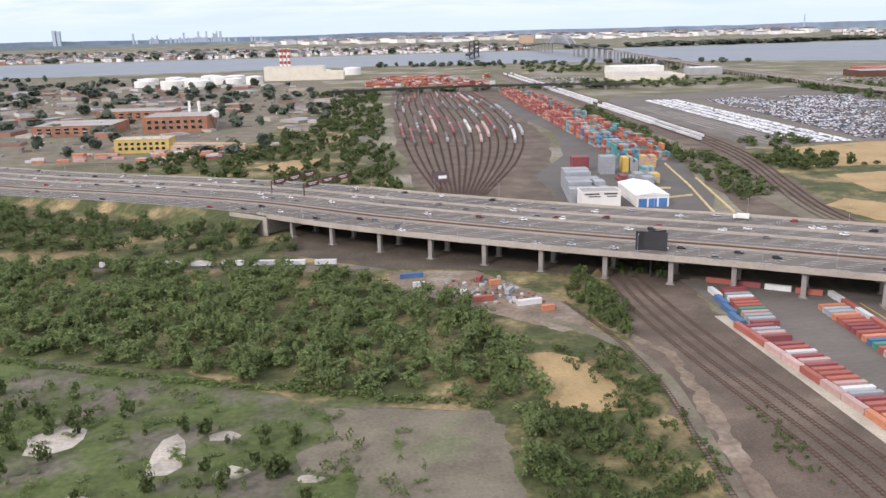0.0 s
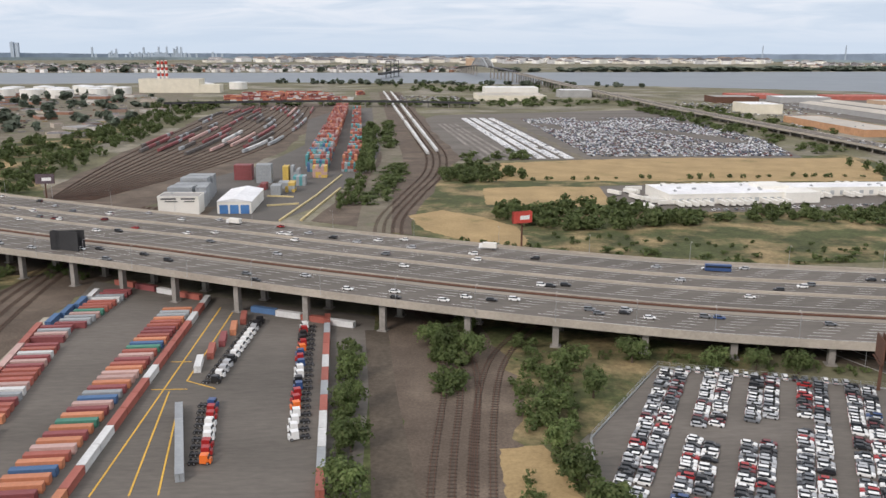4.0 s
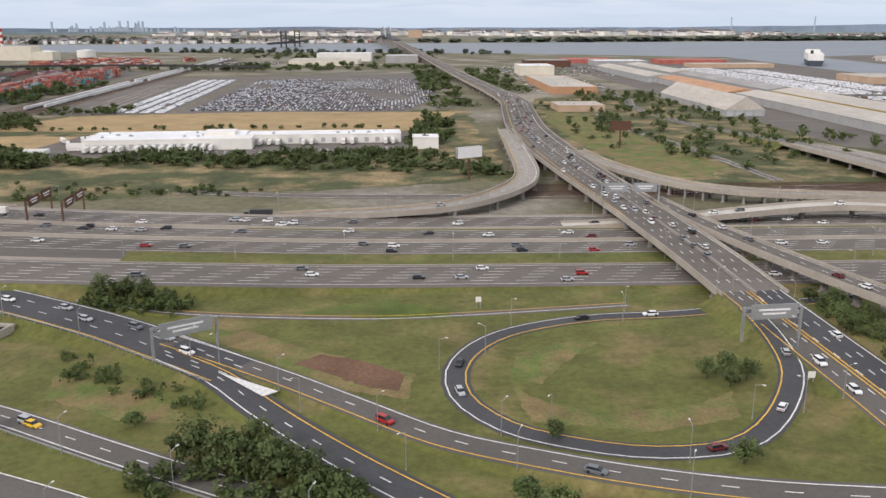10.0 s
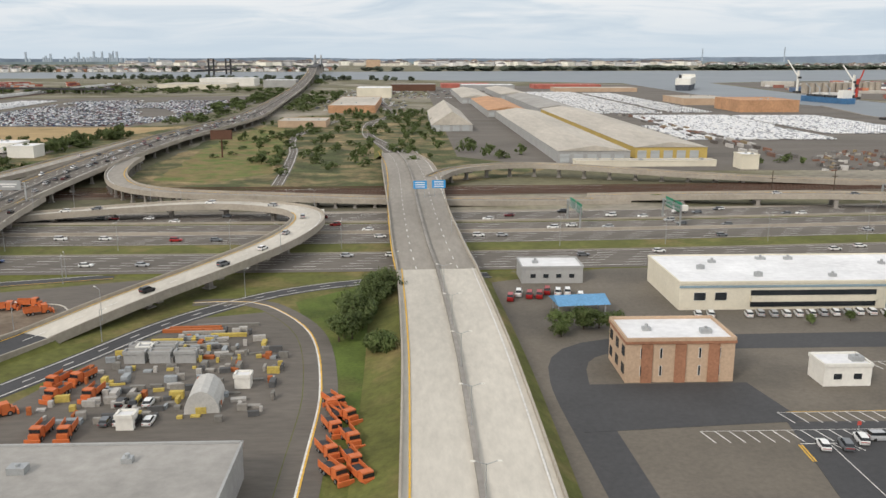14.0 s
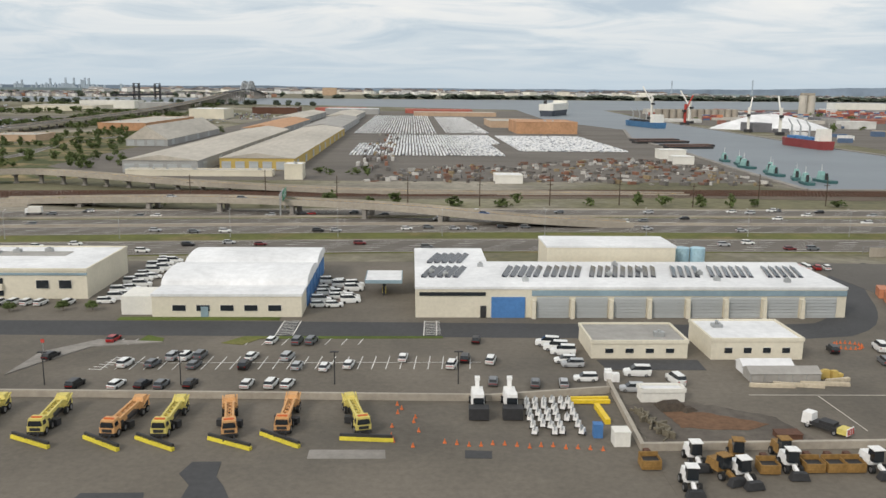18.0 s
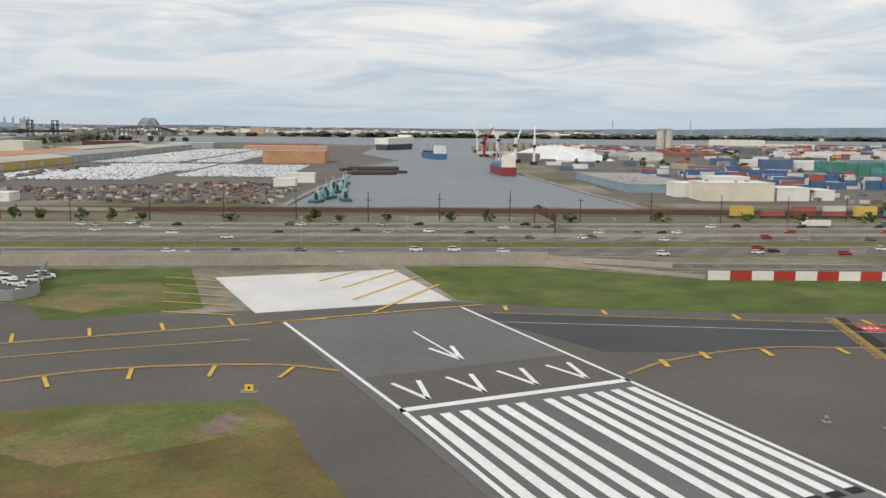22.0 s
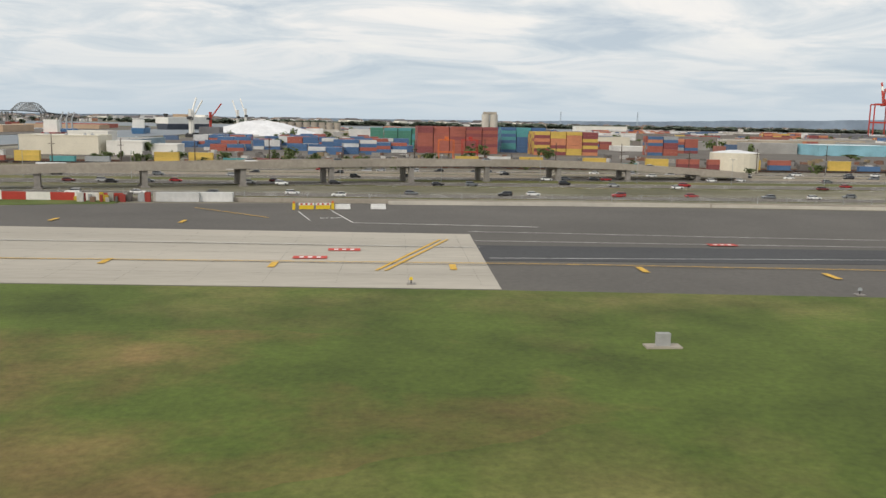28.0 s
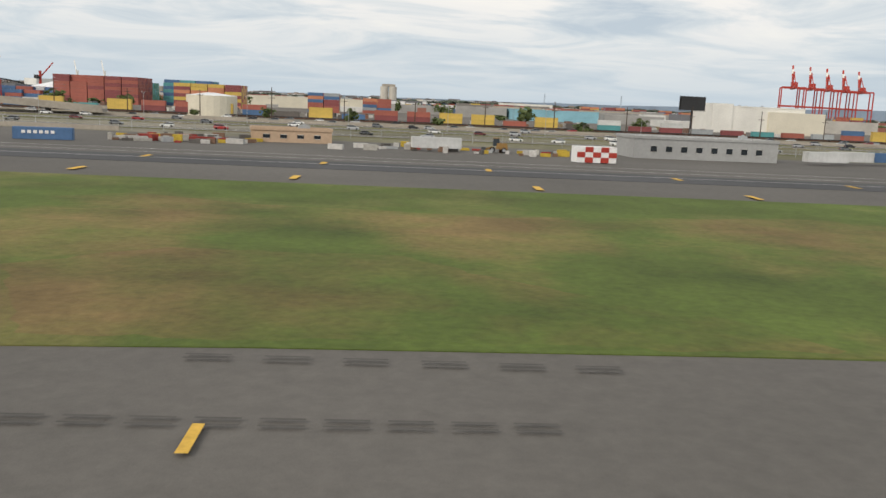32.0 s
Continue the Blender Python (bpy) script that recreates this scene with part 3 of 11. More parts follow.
    zone("yard", [(240, 322), (246, 376), (300, 384), (396, 386), (398, 340), (372, 322), (300, 312), (258, 314)], ASPHALT, 5, "truck yard round a warehouse")
    zone("car_park", [(186, 466), (176, 745), (190, 790), (400, 860), (420, 790), (404, 560), (388, 476)], ASPHALT, 3, "huge asphalt lot for new cars")
    for k in range(4):
        zone("planting_strip", [(203.5 + 5.4 * k, 470), (206 + 5.4 * k, 470), (189.5 + 4.4 * k, 700), (187.5 + 4.4 * k, 700)], OLD_CONC, 5, "worn strip between parking aisles")
    zone("scrub", [(256.5, 472), (261, 472), (249, 760), (245, 760)], GRAVEL, 5, "pale green strip between lots")
    zone("town_ground", [(-700, 420), (-240, 480), (-60, 460), (-40, 640), (-60, 900), (-120, 1180), (-640, 1380), (-1400, 1330), (-1400, 480)], GRAVEL, 1, "grey industrial ground")
    zone("woods_floor", [(-150, 420), (-60, 380), (-10, 340), (20, 330), (-20, 420), (-40, 620), (-70, 800), (-100, 780), (-90, 560)], SCRUB, 3, "scrub along the rail yard")
    zone("reed_bed", [(-80, 440), (-55, 470), (-42, 450), (-58, 415)], REED, 4, "dry grass clearing")
    # between the bridge road and the port
    zone("scrub", [(452, 240), (448, 420), (470, 560), (540, 600), (600, 380), (600, 300), (540, 240)], SCRUB, 2, "rough grass and shrubs")
    zone("reed_bed", [(462, 268), (457, 340), (456, 420), (464, 480), (482, 450), (490, 345), (496, 282), (480, 262)], GRASS_DRY, 3, "dry rough grass")
    zone("yard", [(560, 330), (560, 1100), (900, 1200), (862, 660), (845, 330), (838, 286), (600, 286)], ASPHALT, 2, "asphalt port yard")
    zone("yard", [(940, 286), (965, 640), (950, 900), (990, 1250), (1700, 1500), (2100, 900), (1900, 300), (1500, 262)], ASPHALT, 2, "asphalt container port")
    zone("rail_bed", [(420, 232), (420, 242), (600, 252), (760, 262), (1000, 268), (1500, 275), (1500, 250), (1000, 240), (760, 244), (600, 236)], BALLAST, 3, "long bed of railway tracks")
    # interchange greens
    zone("verge", [(250, 140), (300, 150), (560, 150), (575, 120), (560, 40), (260, 40), (282, 95)], GRASS_HW, 2, "mown grass between ramps")
    zone("dry_grass", [(352, 131), (362, 128), (371, 121), (388, 110), (387, 102), (376, 106), (366, 117), (355, 126)], GRASS_DRY, 3, "patch of dry grass")
    zone("bare_soil", [(370.5, 114.5), (374, 118), (380, 115.6), (386.6, 110), (385.6, 104.5), (381, 106.5), (375, 111.5)], BROWN, 4, "patch of brown bare soil")
    zone("green_patch", [(369, 137), (376, 141), (383, 143), (394, 137), (394, 133.5), (374, 134)], GRASS, 3, "greener grass island")
    zone("dry_grass", [(402, 95), (401, 105), (405, 100), (412, 97), (424, 99), (430, 103), (428, 95), (416, 91.5)], GRASS_DRY, 3, "ring of dry grass inside the loop")
    zone("dry_grass", [(401, 108), (403, 117), (412, 122), (416, 121), (409, 113), (405, 106)], GRASS_DRY, 4, "worn soil inside the loop")
    zone("under_deck", [(244, 178), (258, 178), (285, 139), (291, 128), (284, 121), (270, 127), (250, 150)], ASPHALT, 4, "worn asphalt between slip roads")
    zone("dry_grass", [(247, 136), (262, 122), (274, 108), (290, 98), (302, 90), (284, 92), (272, 102)], GRASS_DRY, 6, "dry grass and weeds along a fence")
    zone("dry_grass", [(338, 112), (352, 106), (362, 96), (352, 97), (340, 104)], GRASS_DRY, 3, "thin dry grass on a bank")
    zone("works_ground", [(455, 60), (459, 108), (468, 136), (500, 147), (497, 128), (478, 92), (474, 62)], ASPHALT, 3, "stained asphalt under the raised ramps")
    zone("dry_grass", [(456, 95), (456, 126), (460, 144), (466, 128), (467, 112), (464, 96)], GRASS_DRY, 5, "dry grass slope inside the ramp")
    zone("depot_yard", [(488, 60), (502, 106), (511, 123), (521, 126), (530, 112), (534, 92), (534, 60)], ASPHALT, 4, "asphalt yard of a road depot")
    zone("verge", [(533, 60), (534, 92), (524, 131), (536, 142.5), (546, 140), (546, 60)], GRASS, 4, "grass beside the depot")
    # airport support area
    zone("paved", [(553, 40), (556, 142), (580, 152), (775, 152), (783, 114), (768, 98), (762, 74), (757, 40)], ASPHALT_P, 3, "asphalt service area")
    zone("car_park", [(590, 84), (596, 105), (646, 105), (650, 84), (648, 40), (576, 40)], ASPHALT_P, 4, "asphalt car park")
    zone("car_park", [(576, 40), (646, 40), (648, 83.4), (582, 83.8)], ASPHALT_D, 6, "dark new asphalt of a car park")
    zone("apron", [(652, 84.2), (718, 84.8), (718, 40), (648, 40)], ASPHALT_P, 4, "asphalt plough park")
    zone("yard", [(718.6, 92), (760, 92), (756, 66), (750, 40), (718.6, 40)], ASPHALT_P, 4, "asphalt of a works yard")
    zone("yard_stain", [(719, 82), (726, 82.6), (733, 78.4), (734.4, 72.2), (719, 71.6)], YARD_DARK, 6, "stained ground of a works yard")
    zone("yard_soil", [(722.4, 80.2), (727, 79.4), (731.6, 76.6), (729, 75.2), (723, 75.8)], BROWN, 8, "brown soil spilt on a yard")
    zone("yard_stain", [(719.4, 95.8), (731.2, 95.8), (731, 92.2), (720, 92.4)], ASPHALT_D, 6, "dark asphalt before a workshop")
    zone("patch", [(679.9, 69.2), (682.3, 69.2), (682.5, 66.4), (683.4, 64.8), (685, 61), (680.6, 61), (680.7, 65), (679.4, 67)], ASPHALT_D, 6, "dark asphalt repair")
    zone("patch", [(672.8, 63.8), (677.6, 63.8), (678, 62), (672.4, 61.6)], ASPHALT_D, 6, "dark asphalt repair")
    zone("patch", [(689.3, 71.5), (695.8, 71.4), (695.9, 69.6), (689.3, 69.7)], CONC_GREY, 6, "pale concrete slab in the asphalt")
    zone("patch", [(702.7, 71.2), (705, 71), (704.9, 69.5), (702.6, 69.6)], ASPHALT_D, 6, "dark asphalt repair")
    zone("verge", [(675, 102.6), (677.2, 105.4), (702, 105.4), (702, 104.6), (679.4, 104.4), (677.7, 101.9)], GRASS, 8, "grass strip beside the service road")
    zone("verge", [(664.6, 102.6), (667.8, 103.1), (667.6, 104.6), (665.2, 106)], GRASS, 8, "grass island in a car park")
    zone("verge", [(659, 113), (680.4, 112.9), (680.4, 114.4), (659, 114.5)], GRASS, 8, "grass strip before a hangar")
    zone("truck_lot", [(772, 110), (786, 117), (803, 122.6), (797, 150), (768, 152)], ASPHALT_M, 5, "asphalt lot for service trucks")
    zone("verge", [(781, 116), (803, 123), (811, 109), (829, 117), (820, 150), (797, 149), (772, 150)], GRASS, 3, "mown airfield grass")
    # airfield
    zone("airfield_paving", [(757, -60), (762, 74), (768, 98), (783, 114), (803, 121), (826, 113), (862, 121), (912, 113), (946, 110), (992, 112), (1047, 130), (1091, 134), (1186, 128), (1500, 122), (1500, -60)], ASPHALT_M, 2, "asphalt airfield paving")
    zone("grass_island", [(815, 58), (817, 72), (823, 75), (830, 76.5), (842, 77), (846, 71), (850, 59), (858, 36), (890, -60), (800, -60)], GRASS_SCUFF, 4, "grass island between taxiways")
    zone("airfield_grass", [(864, 122), (876, 117), (900, 113), (948, 111), (952, 117), (992, 119), (1047, 129), (1047, 133.6), (907, 137.6), (882, 152), (857, 152)], GRASS, 5, "strip of mown airfield grass")
    zone("airfield_grass", [(944, -60), (946, 42), (948, 63), (956, 69), (965, 70.7), (990.5, 69.6), (1096, 63.6), (1130, 60.6), (1134, 58.6), (1137, 54), (1137.2, 40), (1137, 26), (1136, 10), (1130, -60)], GRASS, 4, "broad mown airfield grass")
    zone("airfield_grass", [(1175, 28), (1176.5, 61), (1241, 60), (1500, 57), (1500, 18), (1213, 18), (1213, 27)], GRASS, 4, "mown grass beside the runway")
    zone("worn_grass", [(1214, 18.1), (1213.4, 27), (1190, 34), (1178, 44), (1190, 52), (1241, 46), (1300, 52), (1500, 45), (1500, 18.1)], GRASS_WORN, 5, "green grass with brown dry patches beside the runway")
    zone("concrete_pad", [(992.5, 105), (990.5, 70), (1096, 64), (1097, 97)], PAD, 5, "pale concrete taxiway slabs")
    zone("taxi_asphalt", [(866, 113), (869, 106), (878, 93), (889, 92.5), (904, 94.5), (931, 90.5), (947, 86), (991, 81), (992, 96), (950, 100.5), (933, 102.5), (900, 108.5)], ASPHALT_D, 5, "dark new asphalt taxiway")
    zone("taxi_asphalt", [(952, 115), (948, 104), (992, 99), (992.4, 112)], ASPHALT_D, 4, "dark new asphalt shoulder")
    zone("taxi_asphalt", [(913.7, 79.1), (914.8, 86.8), (934.1, 81.5), (943.9, 81.1), (947.7, 77.7), (939.9, 75.1), (936.9, 69.1), (932.6, 64.1), (930.5, 59.7), (926.7, 63), (923.1, 65.2), (924.4, 68.9), (925.7, 73.8), (924.8, 78.6), (921, 81.9), (916.7, 82.1)], ASPHALT_D, 4, "dark asphalt patch")
    zone("taxi_asphalt", [(1096.5, 78), (1096.8, 88), (1160, 85), (1250, 82.5), (1500, 76), (1500, 68), (1250, 73.5), (1160, 75.5)], ASPHALT_D, 5, "dark asphalt taxiway centre")
    zone("taxi_asphalt", [(1147, 44), (1146.5, 64), (1141, 69), (1143, 76), (1164, 75), (1163, 69), (1159, 63), (1159, 44)], ASPHALT_D, 6, "dark asphalt taxiway mouth")
    zone("old_concrete", [(936.9, 69.1), (939.9, 75.1), (948.1, 78.4), (953.3, 74.6), (964.7, 70.1), (961.3, 62.8), (956.5, 63.7), (948.7, 65.1), (941.7, 66.6)], OLD_CONC, 6, "old cracked concrete slabs")
    zone("old_concrete", [(929.8, 54.3), (934.1, 64), (938, 66), (936.5, 58.8), (932.1, 43.2), (928.7, 43.4), (931.1, 49.6)], OLD_CONC, 6, "strip of old cracked concrete")
    zone("old_concrete", [(938, 59.9), (940.4, 63.7), (947.4, 63.4), (945.3, 52), (945.5, 42.4), (932.3, 43.2), (933.5, 47.5)], OLD_CONC, 6, "broad old cracked concrete")
    zone("dirt_patch", [(937.6, 51.5), (939.4, 51.9), (943.7, 49.8), (943.3, 48.2), (941, 48.7)], DIRT, 7, "puddle of sand on old concrete")
    zone("dirt_patch", [(946.5, 58.3), (951.8, 60.5), (959.1, 57.7), (958.7, 47.8), (955.4, 41.9), (949.4, 42.2), (946.7, 48.4)], WEEDY, 7, "broken soil, rubble and weeds")
    zone("worn_grass", [(955, 60), (962, 56), (966, 46), (962, 38), (952, 42), (949, 50)], GRASS_WORN, 8, "patchy weeds over broken ground")
    zone("dirt_patch", [(950.6, 60.4), (954, 60.6), (955, 58.6), (951.4, 57.8)], OLD_CONC, 8, "broken slab among weeds")
    zone("dirt_patch", [(952, 56.6), (955.6, 55.6), (954.6, 53.4), (951.6, 54)], OLD_CONC, 8, "broken slab among weeds")
    zone("stub_taxiway", [(1039.6, 66.7), (1044.6, 66.4), (1041, 58), (1037, 48.5), (1031, 34), (1021, 10), (1016.5, 10), (1027, 34), (1032.6, 47.5), (1036.8, 58)], RUNWAY, 6, "narrow service road over the grass")
    zone("dirt_patch", [(1034, 62), (1037.4, 61), (1034.4, 52), (1032, 46), (1027, 34), (1018, 12), (1011, 12), (1019, 36), (1024, 46), (1029, 52)], GRASS_WORN, 5, "worn soil beside the service road")
    zone("dirt_patch", [(1041.4, 58), (1043.4, 57), (1039.6, 49), (1033.6, 35), (1026, 14), (1023, 14), (1031.4, 35), (1037.4, 49)], GRASS_DRY, 5, "worn soil beside the service road")
    zone("dirt_patch", [(1031.6, 56), (1035.6, 58), (1034, 52.6), (1031, 51.4)], YARD_DARK, 6, "bare dark soil under lights")
    zone("dirt_patch", [(1028, 45), (1031, 46), (1028.6, 40.4), (1026, 40)], YARD_DARK, 6, "bare dark soil beside a road")
    zone("worn_grass", [(1130, 54), (1136.9, 54), (1137.0, 40), (1136.8, 26), (1135.8, 10), (1116, 10), (1121, 24), (1118, 38)], GRASS_WORN, 5, "dry patchy grass along the taxiway edge")
    zone("dry_grass", [(822, 66), (830, 74.6), (842, 75), (846, 70), (838, 66), (830, 62)], GRASS_DRY, 5, "dry worn grass between taxiways")
    zone("bare_soil", [(838, 69), (840, 74), (842, 72), (841, 68)], DIRT, 6, "small bare patch in the grass")
    zone("worn_grass", [(1046, 40), (1062, 52), (1090, 50), (1100, 36), (1078, 26), (1056, 28)], GRASS_WORN, 5, "thin dry patches in the grass")
    zone("dry_grass", [(800, 122), (806, 134), (818, 136), (826, 124), (814, 114)], GRASS_DRY, 4, "thin dry patch in the grass")
    zone("scuffed_grass", [(1227.8, 27.2), (1232.5, 31.6), (1241.8, 31.4), (1247.6, 25.3), (1252.3, 22.0), (1254.2, 18.8), (1253.8, 18.5), (1241.7, 18.5), (1231.9, 18.5)], GRASS_SCUFF, 5, "dry brown grass along the runway edge")
    zone("slab", [(1117.8, 22.9), (1118.4, 23.6), (1119.2, 23.4), (1118.7, 22.7)], OLD_CONC, 6, "dark slab in the grass")
    zone("blast_pad", [(826, 140.5), (855, 148.5), (863, 121.5), (836.5, 113.5)], mat("pad_white", (0.66, 0.64, 0.61), 0.85, vary=0.08, patch=0.08), 6, "pale painted blast pad")
    zone("runway", [RW(-1.4, -37.7), RW(24.3, -37.7), RW(24.3, 130), RW(0, 130)], RUNWAY, 7, "grey runway asphalt")
    zone("runway_patch", [RW(0.5, -11), RW(23.8, -11), RW(23.8, -1.2), RW(0.5, -1.2)], ASPHALT_M, 8, "darker asphalt band before the threshold")


def RW(w, s):
    """Across and along the crossing runway, from the near corner of its threshold."""
    return (855 + 0.937 * w + 0.35 * s, 73 + 0.35 * w - 0.937 * s)


build_ground()


def far_distance():
    # low hills and shore land that close the view, haze mixed into their colours
    rr = random.Random(3)
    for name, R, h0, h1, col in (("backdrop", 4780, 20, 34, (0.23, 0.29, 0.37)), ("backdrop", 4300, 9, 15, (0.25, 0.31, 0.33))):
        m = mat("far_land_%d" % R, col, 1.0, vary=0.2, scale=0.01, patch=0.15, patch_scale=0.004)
        vs, fs = [], []
        N = 360
        for i in range(N + 1):
            a = math.radians(-25 + 230 * i / N)
            k = noise.noise((i * 0.09, R, 0)) * 0.5 + noise.noise((i * 0.5, R, 4)) * 0.2 + 0.5
            h = h0 + (h1 - h0) * max(0, min(1, k))
            if R > 4500:
                h += 34 * math.exp(-((math.degrees(a) - 52) / 13) ** 2)
            x, y = 600 + R * math.cos(a), 100 + R * math.sin(a)
            vs += [(x, y, -2), (x, y, h)]
            if i:
                b = 2 * i
                fs.append((b - 2, b, b + 1, b - 1))
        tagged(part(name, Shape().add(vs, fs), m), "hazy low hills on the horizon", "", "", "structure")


far_distance()


# ---- roads ----
TP_ROWS = [(-420, 530, 0.2, 58), (-300, 468, 0.6, 58), (-225, 430, 1.0, 58), (-167, 398, 1.8, 58), (-107, 366, 3.6, 58), (-47, 326, 6.0, 58), (-1, 288, 7.6, 58), (53, 256, 8.0, 58), (94, 236, 8.0, 58), (129, 217.5, 8.0, 58), (160, 204, 7.6, 59), (188, 195, 6.6, 60), (221, 187, 5.4, 61), (253, 180, 5.1, 61), (288, 175.5, 4.5, 61), (340, 177.5, 2.0, 61), (400, 179, 0.5, 61), (560, 181, 0.15, 61), (700, 190, 0.1, 58), (800, 191, 0.1, 58), (900, 192, 0.1, 56), (1000, 195, 0.1, 54), (1100, 197, 0.1, 52), (1300, 200, 0.1, 50), (1560, 206, 0.1, 50)]
TP = Ribbon(TP_ROWS, 5.0)


def s_at_x(rib, x):
    return float(np.interp(x, rib.p[:, 0], rib.s))


s_w, s_e = s_at_x(TP, -28), s_at_x(TP, 284)


def sub_ribbon(rib, s0, s1):
    r = Ribbon([(0, 0, 0, 1), (9, 0, 0, 1)])
    k = (rib.s >= s0) & (rib.s <= s1)
    r.p, r.d, r.n = rib.p[k], rib.d[k], rib.n[k]
    r.s = rib.s[k] - rib.s[k][0]
    r.length = r.s[-1]
    return r


tp_west, tp_mid, tp_east = sub_ribbon(TP, 0, s_w), sub_ribbon(TP, s_w - 9, s_e + 9), sub_ribbon(TP, s_e, TP.length)
road_w = fill_road("motorway", tp_west, ASPHALT, SCRUB, "twelve-lane motorway on a low bank")
ss_ = np.arange(0, tp_mid.length, 0.5)
pier_1 = float(np.interp(152, [tp_mid.at(q, -27.5)[0] for q in ss_], ss_)) % 17.5
road_m = deck_road("motorway_viaduct", tp_mid, ASPHALT, "wide motorway viaduct on concrete piers", thick=1.0, pier_gap=17.5, pier_cols=6, wall=0.6, pier_size=1.3, edge=CONCRETE, first_pier=pier_1, pier_out=0.93)
road_e = fill_road("motorway", tp_east, ASPHALT, GRASS_HW, "twelve-lane motorway with grass medians")
# abutments that close the bank under the deck
for s in (s_w - 3, s_e + 3):
    sh = Shape()
    a, b = TP.at(s, -30.2), TP.at(s, 30.2)
    sh.bar((a[0], a[1], a[2] / 2 - 0.6), (b[0], b[1], b[2] / 2 - 0.6), 1.4, a[2] + 0.2)
    tagged(part("abutment", sh, CONCRETE), "pale concrete bridge abutment", "", "", "structure")
wing = Shape()
for q0, q1 in ((s_w - 22, s_w),):
    a, b = TP.at(q0, -30.9), TP.at(q1, -30.9)
    wing.bar((a[0], a[1], a[2] / 2 - 0.3), (b[0], b[1], b[2] / 2 - 0.3), 0.5, max(a[2], b[2]) + 0.3)
tagged(part("retaining_wall", wing, CONCRETE), "long pale concrete retaining wall", "", "", "structure")

# lane lines, kerbs and medians; offsets run from the near edge (-30) to the far edge (+30)
lines, solid, barrier, grass = Shape(), Shape(), Shape(), Shape()
for lo, hi_ in ((-28.5, -16.5), (-6.5, 2.5), (5.0, 13.5), (16.5, 27.5)):
    nl = round((hi_ - lo) / 1.95)
    for k in range(1, nl):
        TP.dashes(lines, lo + k * (hi_ - lo) / nl, 4.1, 4.6, 0.085, 0.05, 1.37 * k + 0.3 * lo + 20)
    for o in (lo, hi_):
        TP.strip(solid, o - 0.08, o + 0.08, 0.05)
TP.strip(barrier, 3.5, 3.95, 0.03, thick=0.5)
TP.strip(barrier, 14.8, 15.2, 0.03, thick=0.5)
TP.strip(barrier, -11.9, -11.55, 0.03, 0, s_e, thick=0.55)
shoulder = Shape()
for a, b in ((13.6, 16.4), (2.6, 4.9), (27.6, 30.2), (-15.6, -13.2)):
    TP.strip(shoulder, a, b, 0.04)
part("lane_marking", lines, ROAD_WHITE, road_m)
part("edge_line", solid, ROAD_WHITE, road_m)
part("median_barrier", barrier, CONCRETE, road_m)
# rust-brown strip; its dark tone stands for shade in the deck gap
part("median_gap", TP.strip(Shape(), -12.9, -12.1, 0.05, 0, s_e - 6, thick=0.3), STEEL_RUST, road_m, "rusty dark strip standing for the gap between two decks")
part("shoulder", shoulder, mat("shoulder_tan", (0.30, 0.262, 0.215), 0.9, vary=0.2, scale=1.0, patch=0.2, patch_scale=0.05, stretch=(0.3, 1, 1)), road_m)
s_g = s_at_x(TP, 330)
TP.strip(grass, -15.0, -7.2, 0.045, s_g, TP.length)
TP.strip(grass, 13.7, 15.9, 0.06, s_g + 20, TP.length)
part("grass_median", grass, GRASS_HW, road_e)


def mark_road(parent, rib, lanes=2, edge=0.5, yellow=-1, s0=0.0, s1=None):
    """White edge lines, broken lane lines and a yellow left line."""
    s1 = rib.length if s1 is None else s1
    ln, ye = Shape(), Shape()
    w = rib.width(rib.length / 2) / 2 - edge
    for sgn in (-1, 1):
        rib.strip(ye if sgn == yellow else ln, sgn * w - 0.1, sgn * w + 0.1, 0.115, s0, s1)
    for k in range(1, lanes):
        rib.dashes(ln, -w + 2 * w * k / lanes, 1.7, 4.2, 0.09, 0.115, s0, s1)
    part("lane_marking", ln, ROAD_WHITE, parent)
    if yellow:
        part("edge_line", ye, ROAD_YELLOW, parent)


ROADS = []


def ramp(rows, material=ASPHALT, lanes=2, label="asphalt slip road", yellow=1, edge=0.6, rails=(), steep=1.7, skirt=None):
    r = Ribbon(rows)
    ob = fill_road("slip_road", r, material, skirt or GRASS_HW, label, 0.012 * len(ROADS) % 0.05, steep)
    if lanes:
        mark_road(ob, r, lanes, edge, yellow)
    ROADS.append(r)
    for side in rails:
        sh = Shape()
        r.strip(sh, side * (r.width(0) / 2 + 0.25), side * (r.width(0) / 2 + 0.33), 0.28, thick=0.18)
        for q in np.arange(1, r.length, 2.0):
            x, y, z, h = r.at(q, side * (r.width(0) / 2 + 0.4))
            sh.box(x, y, z - 0.1, 0.08, 0.08, 0.5)
        part("guard_rail", sh, STEEL, ob)
    return r


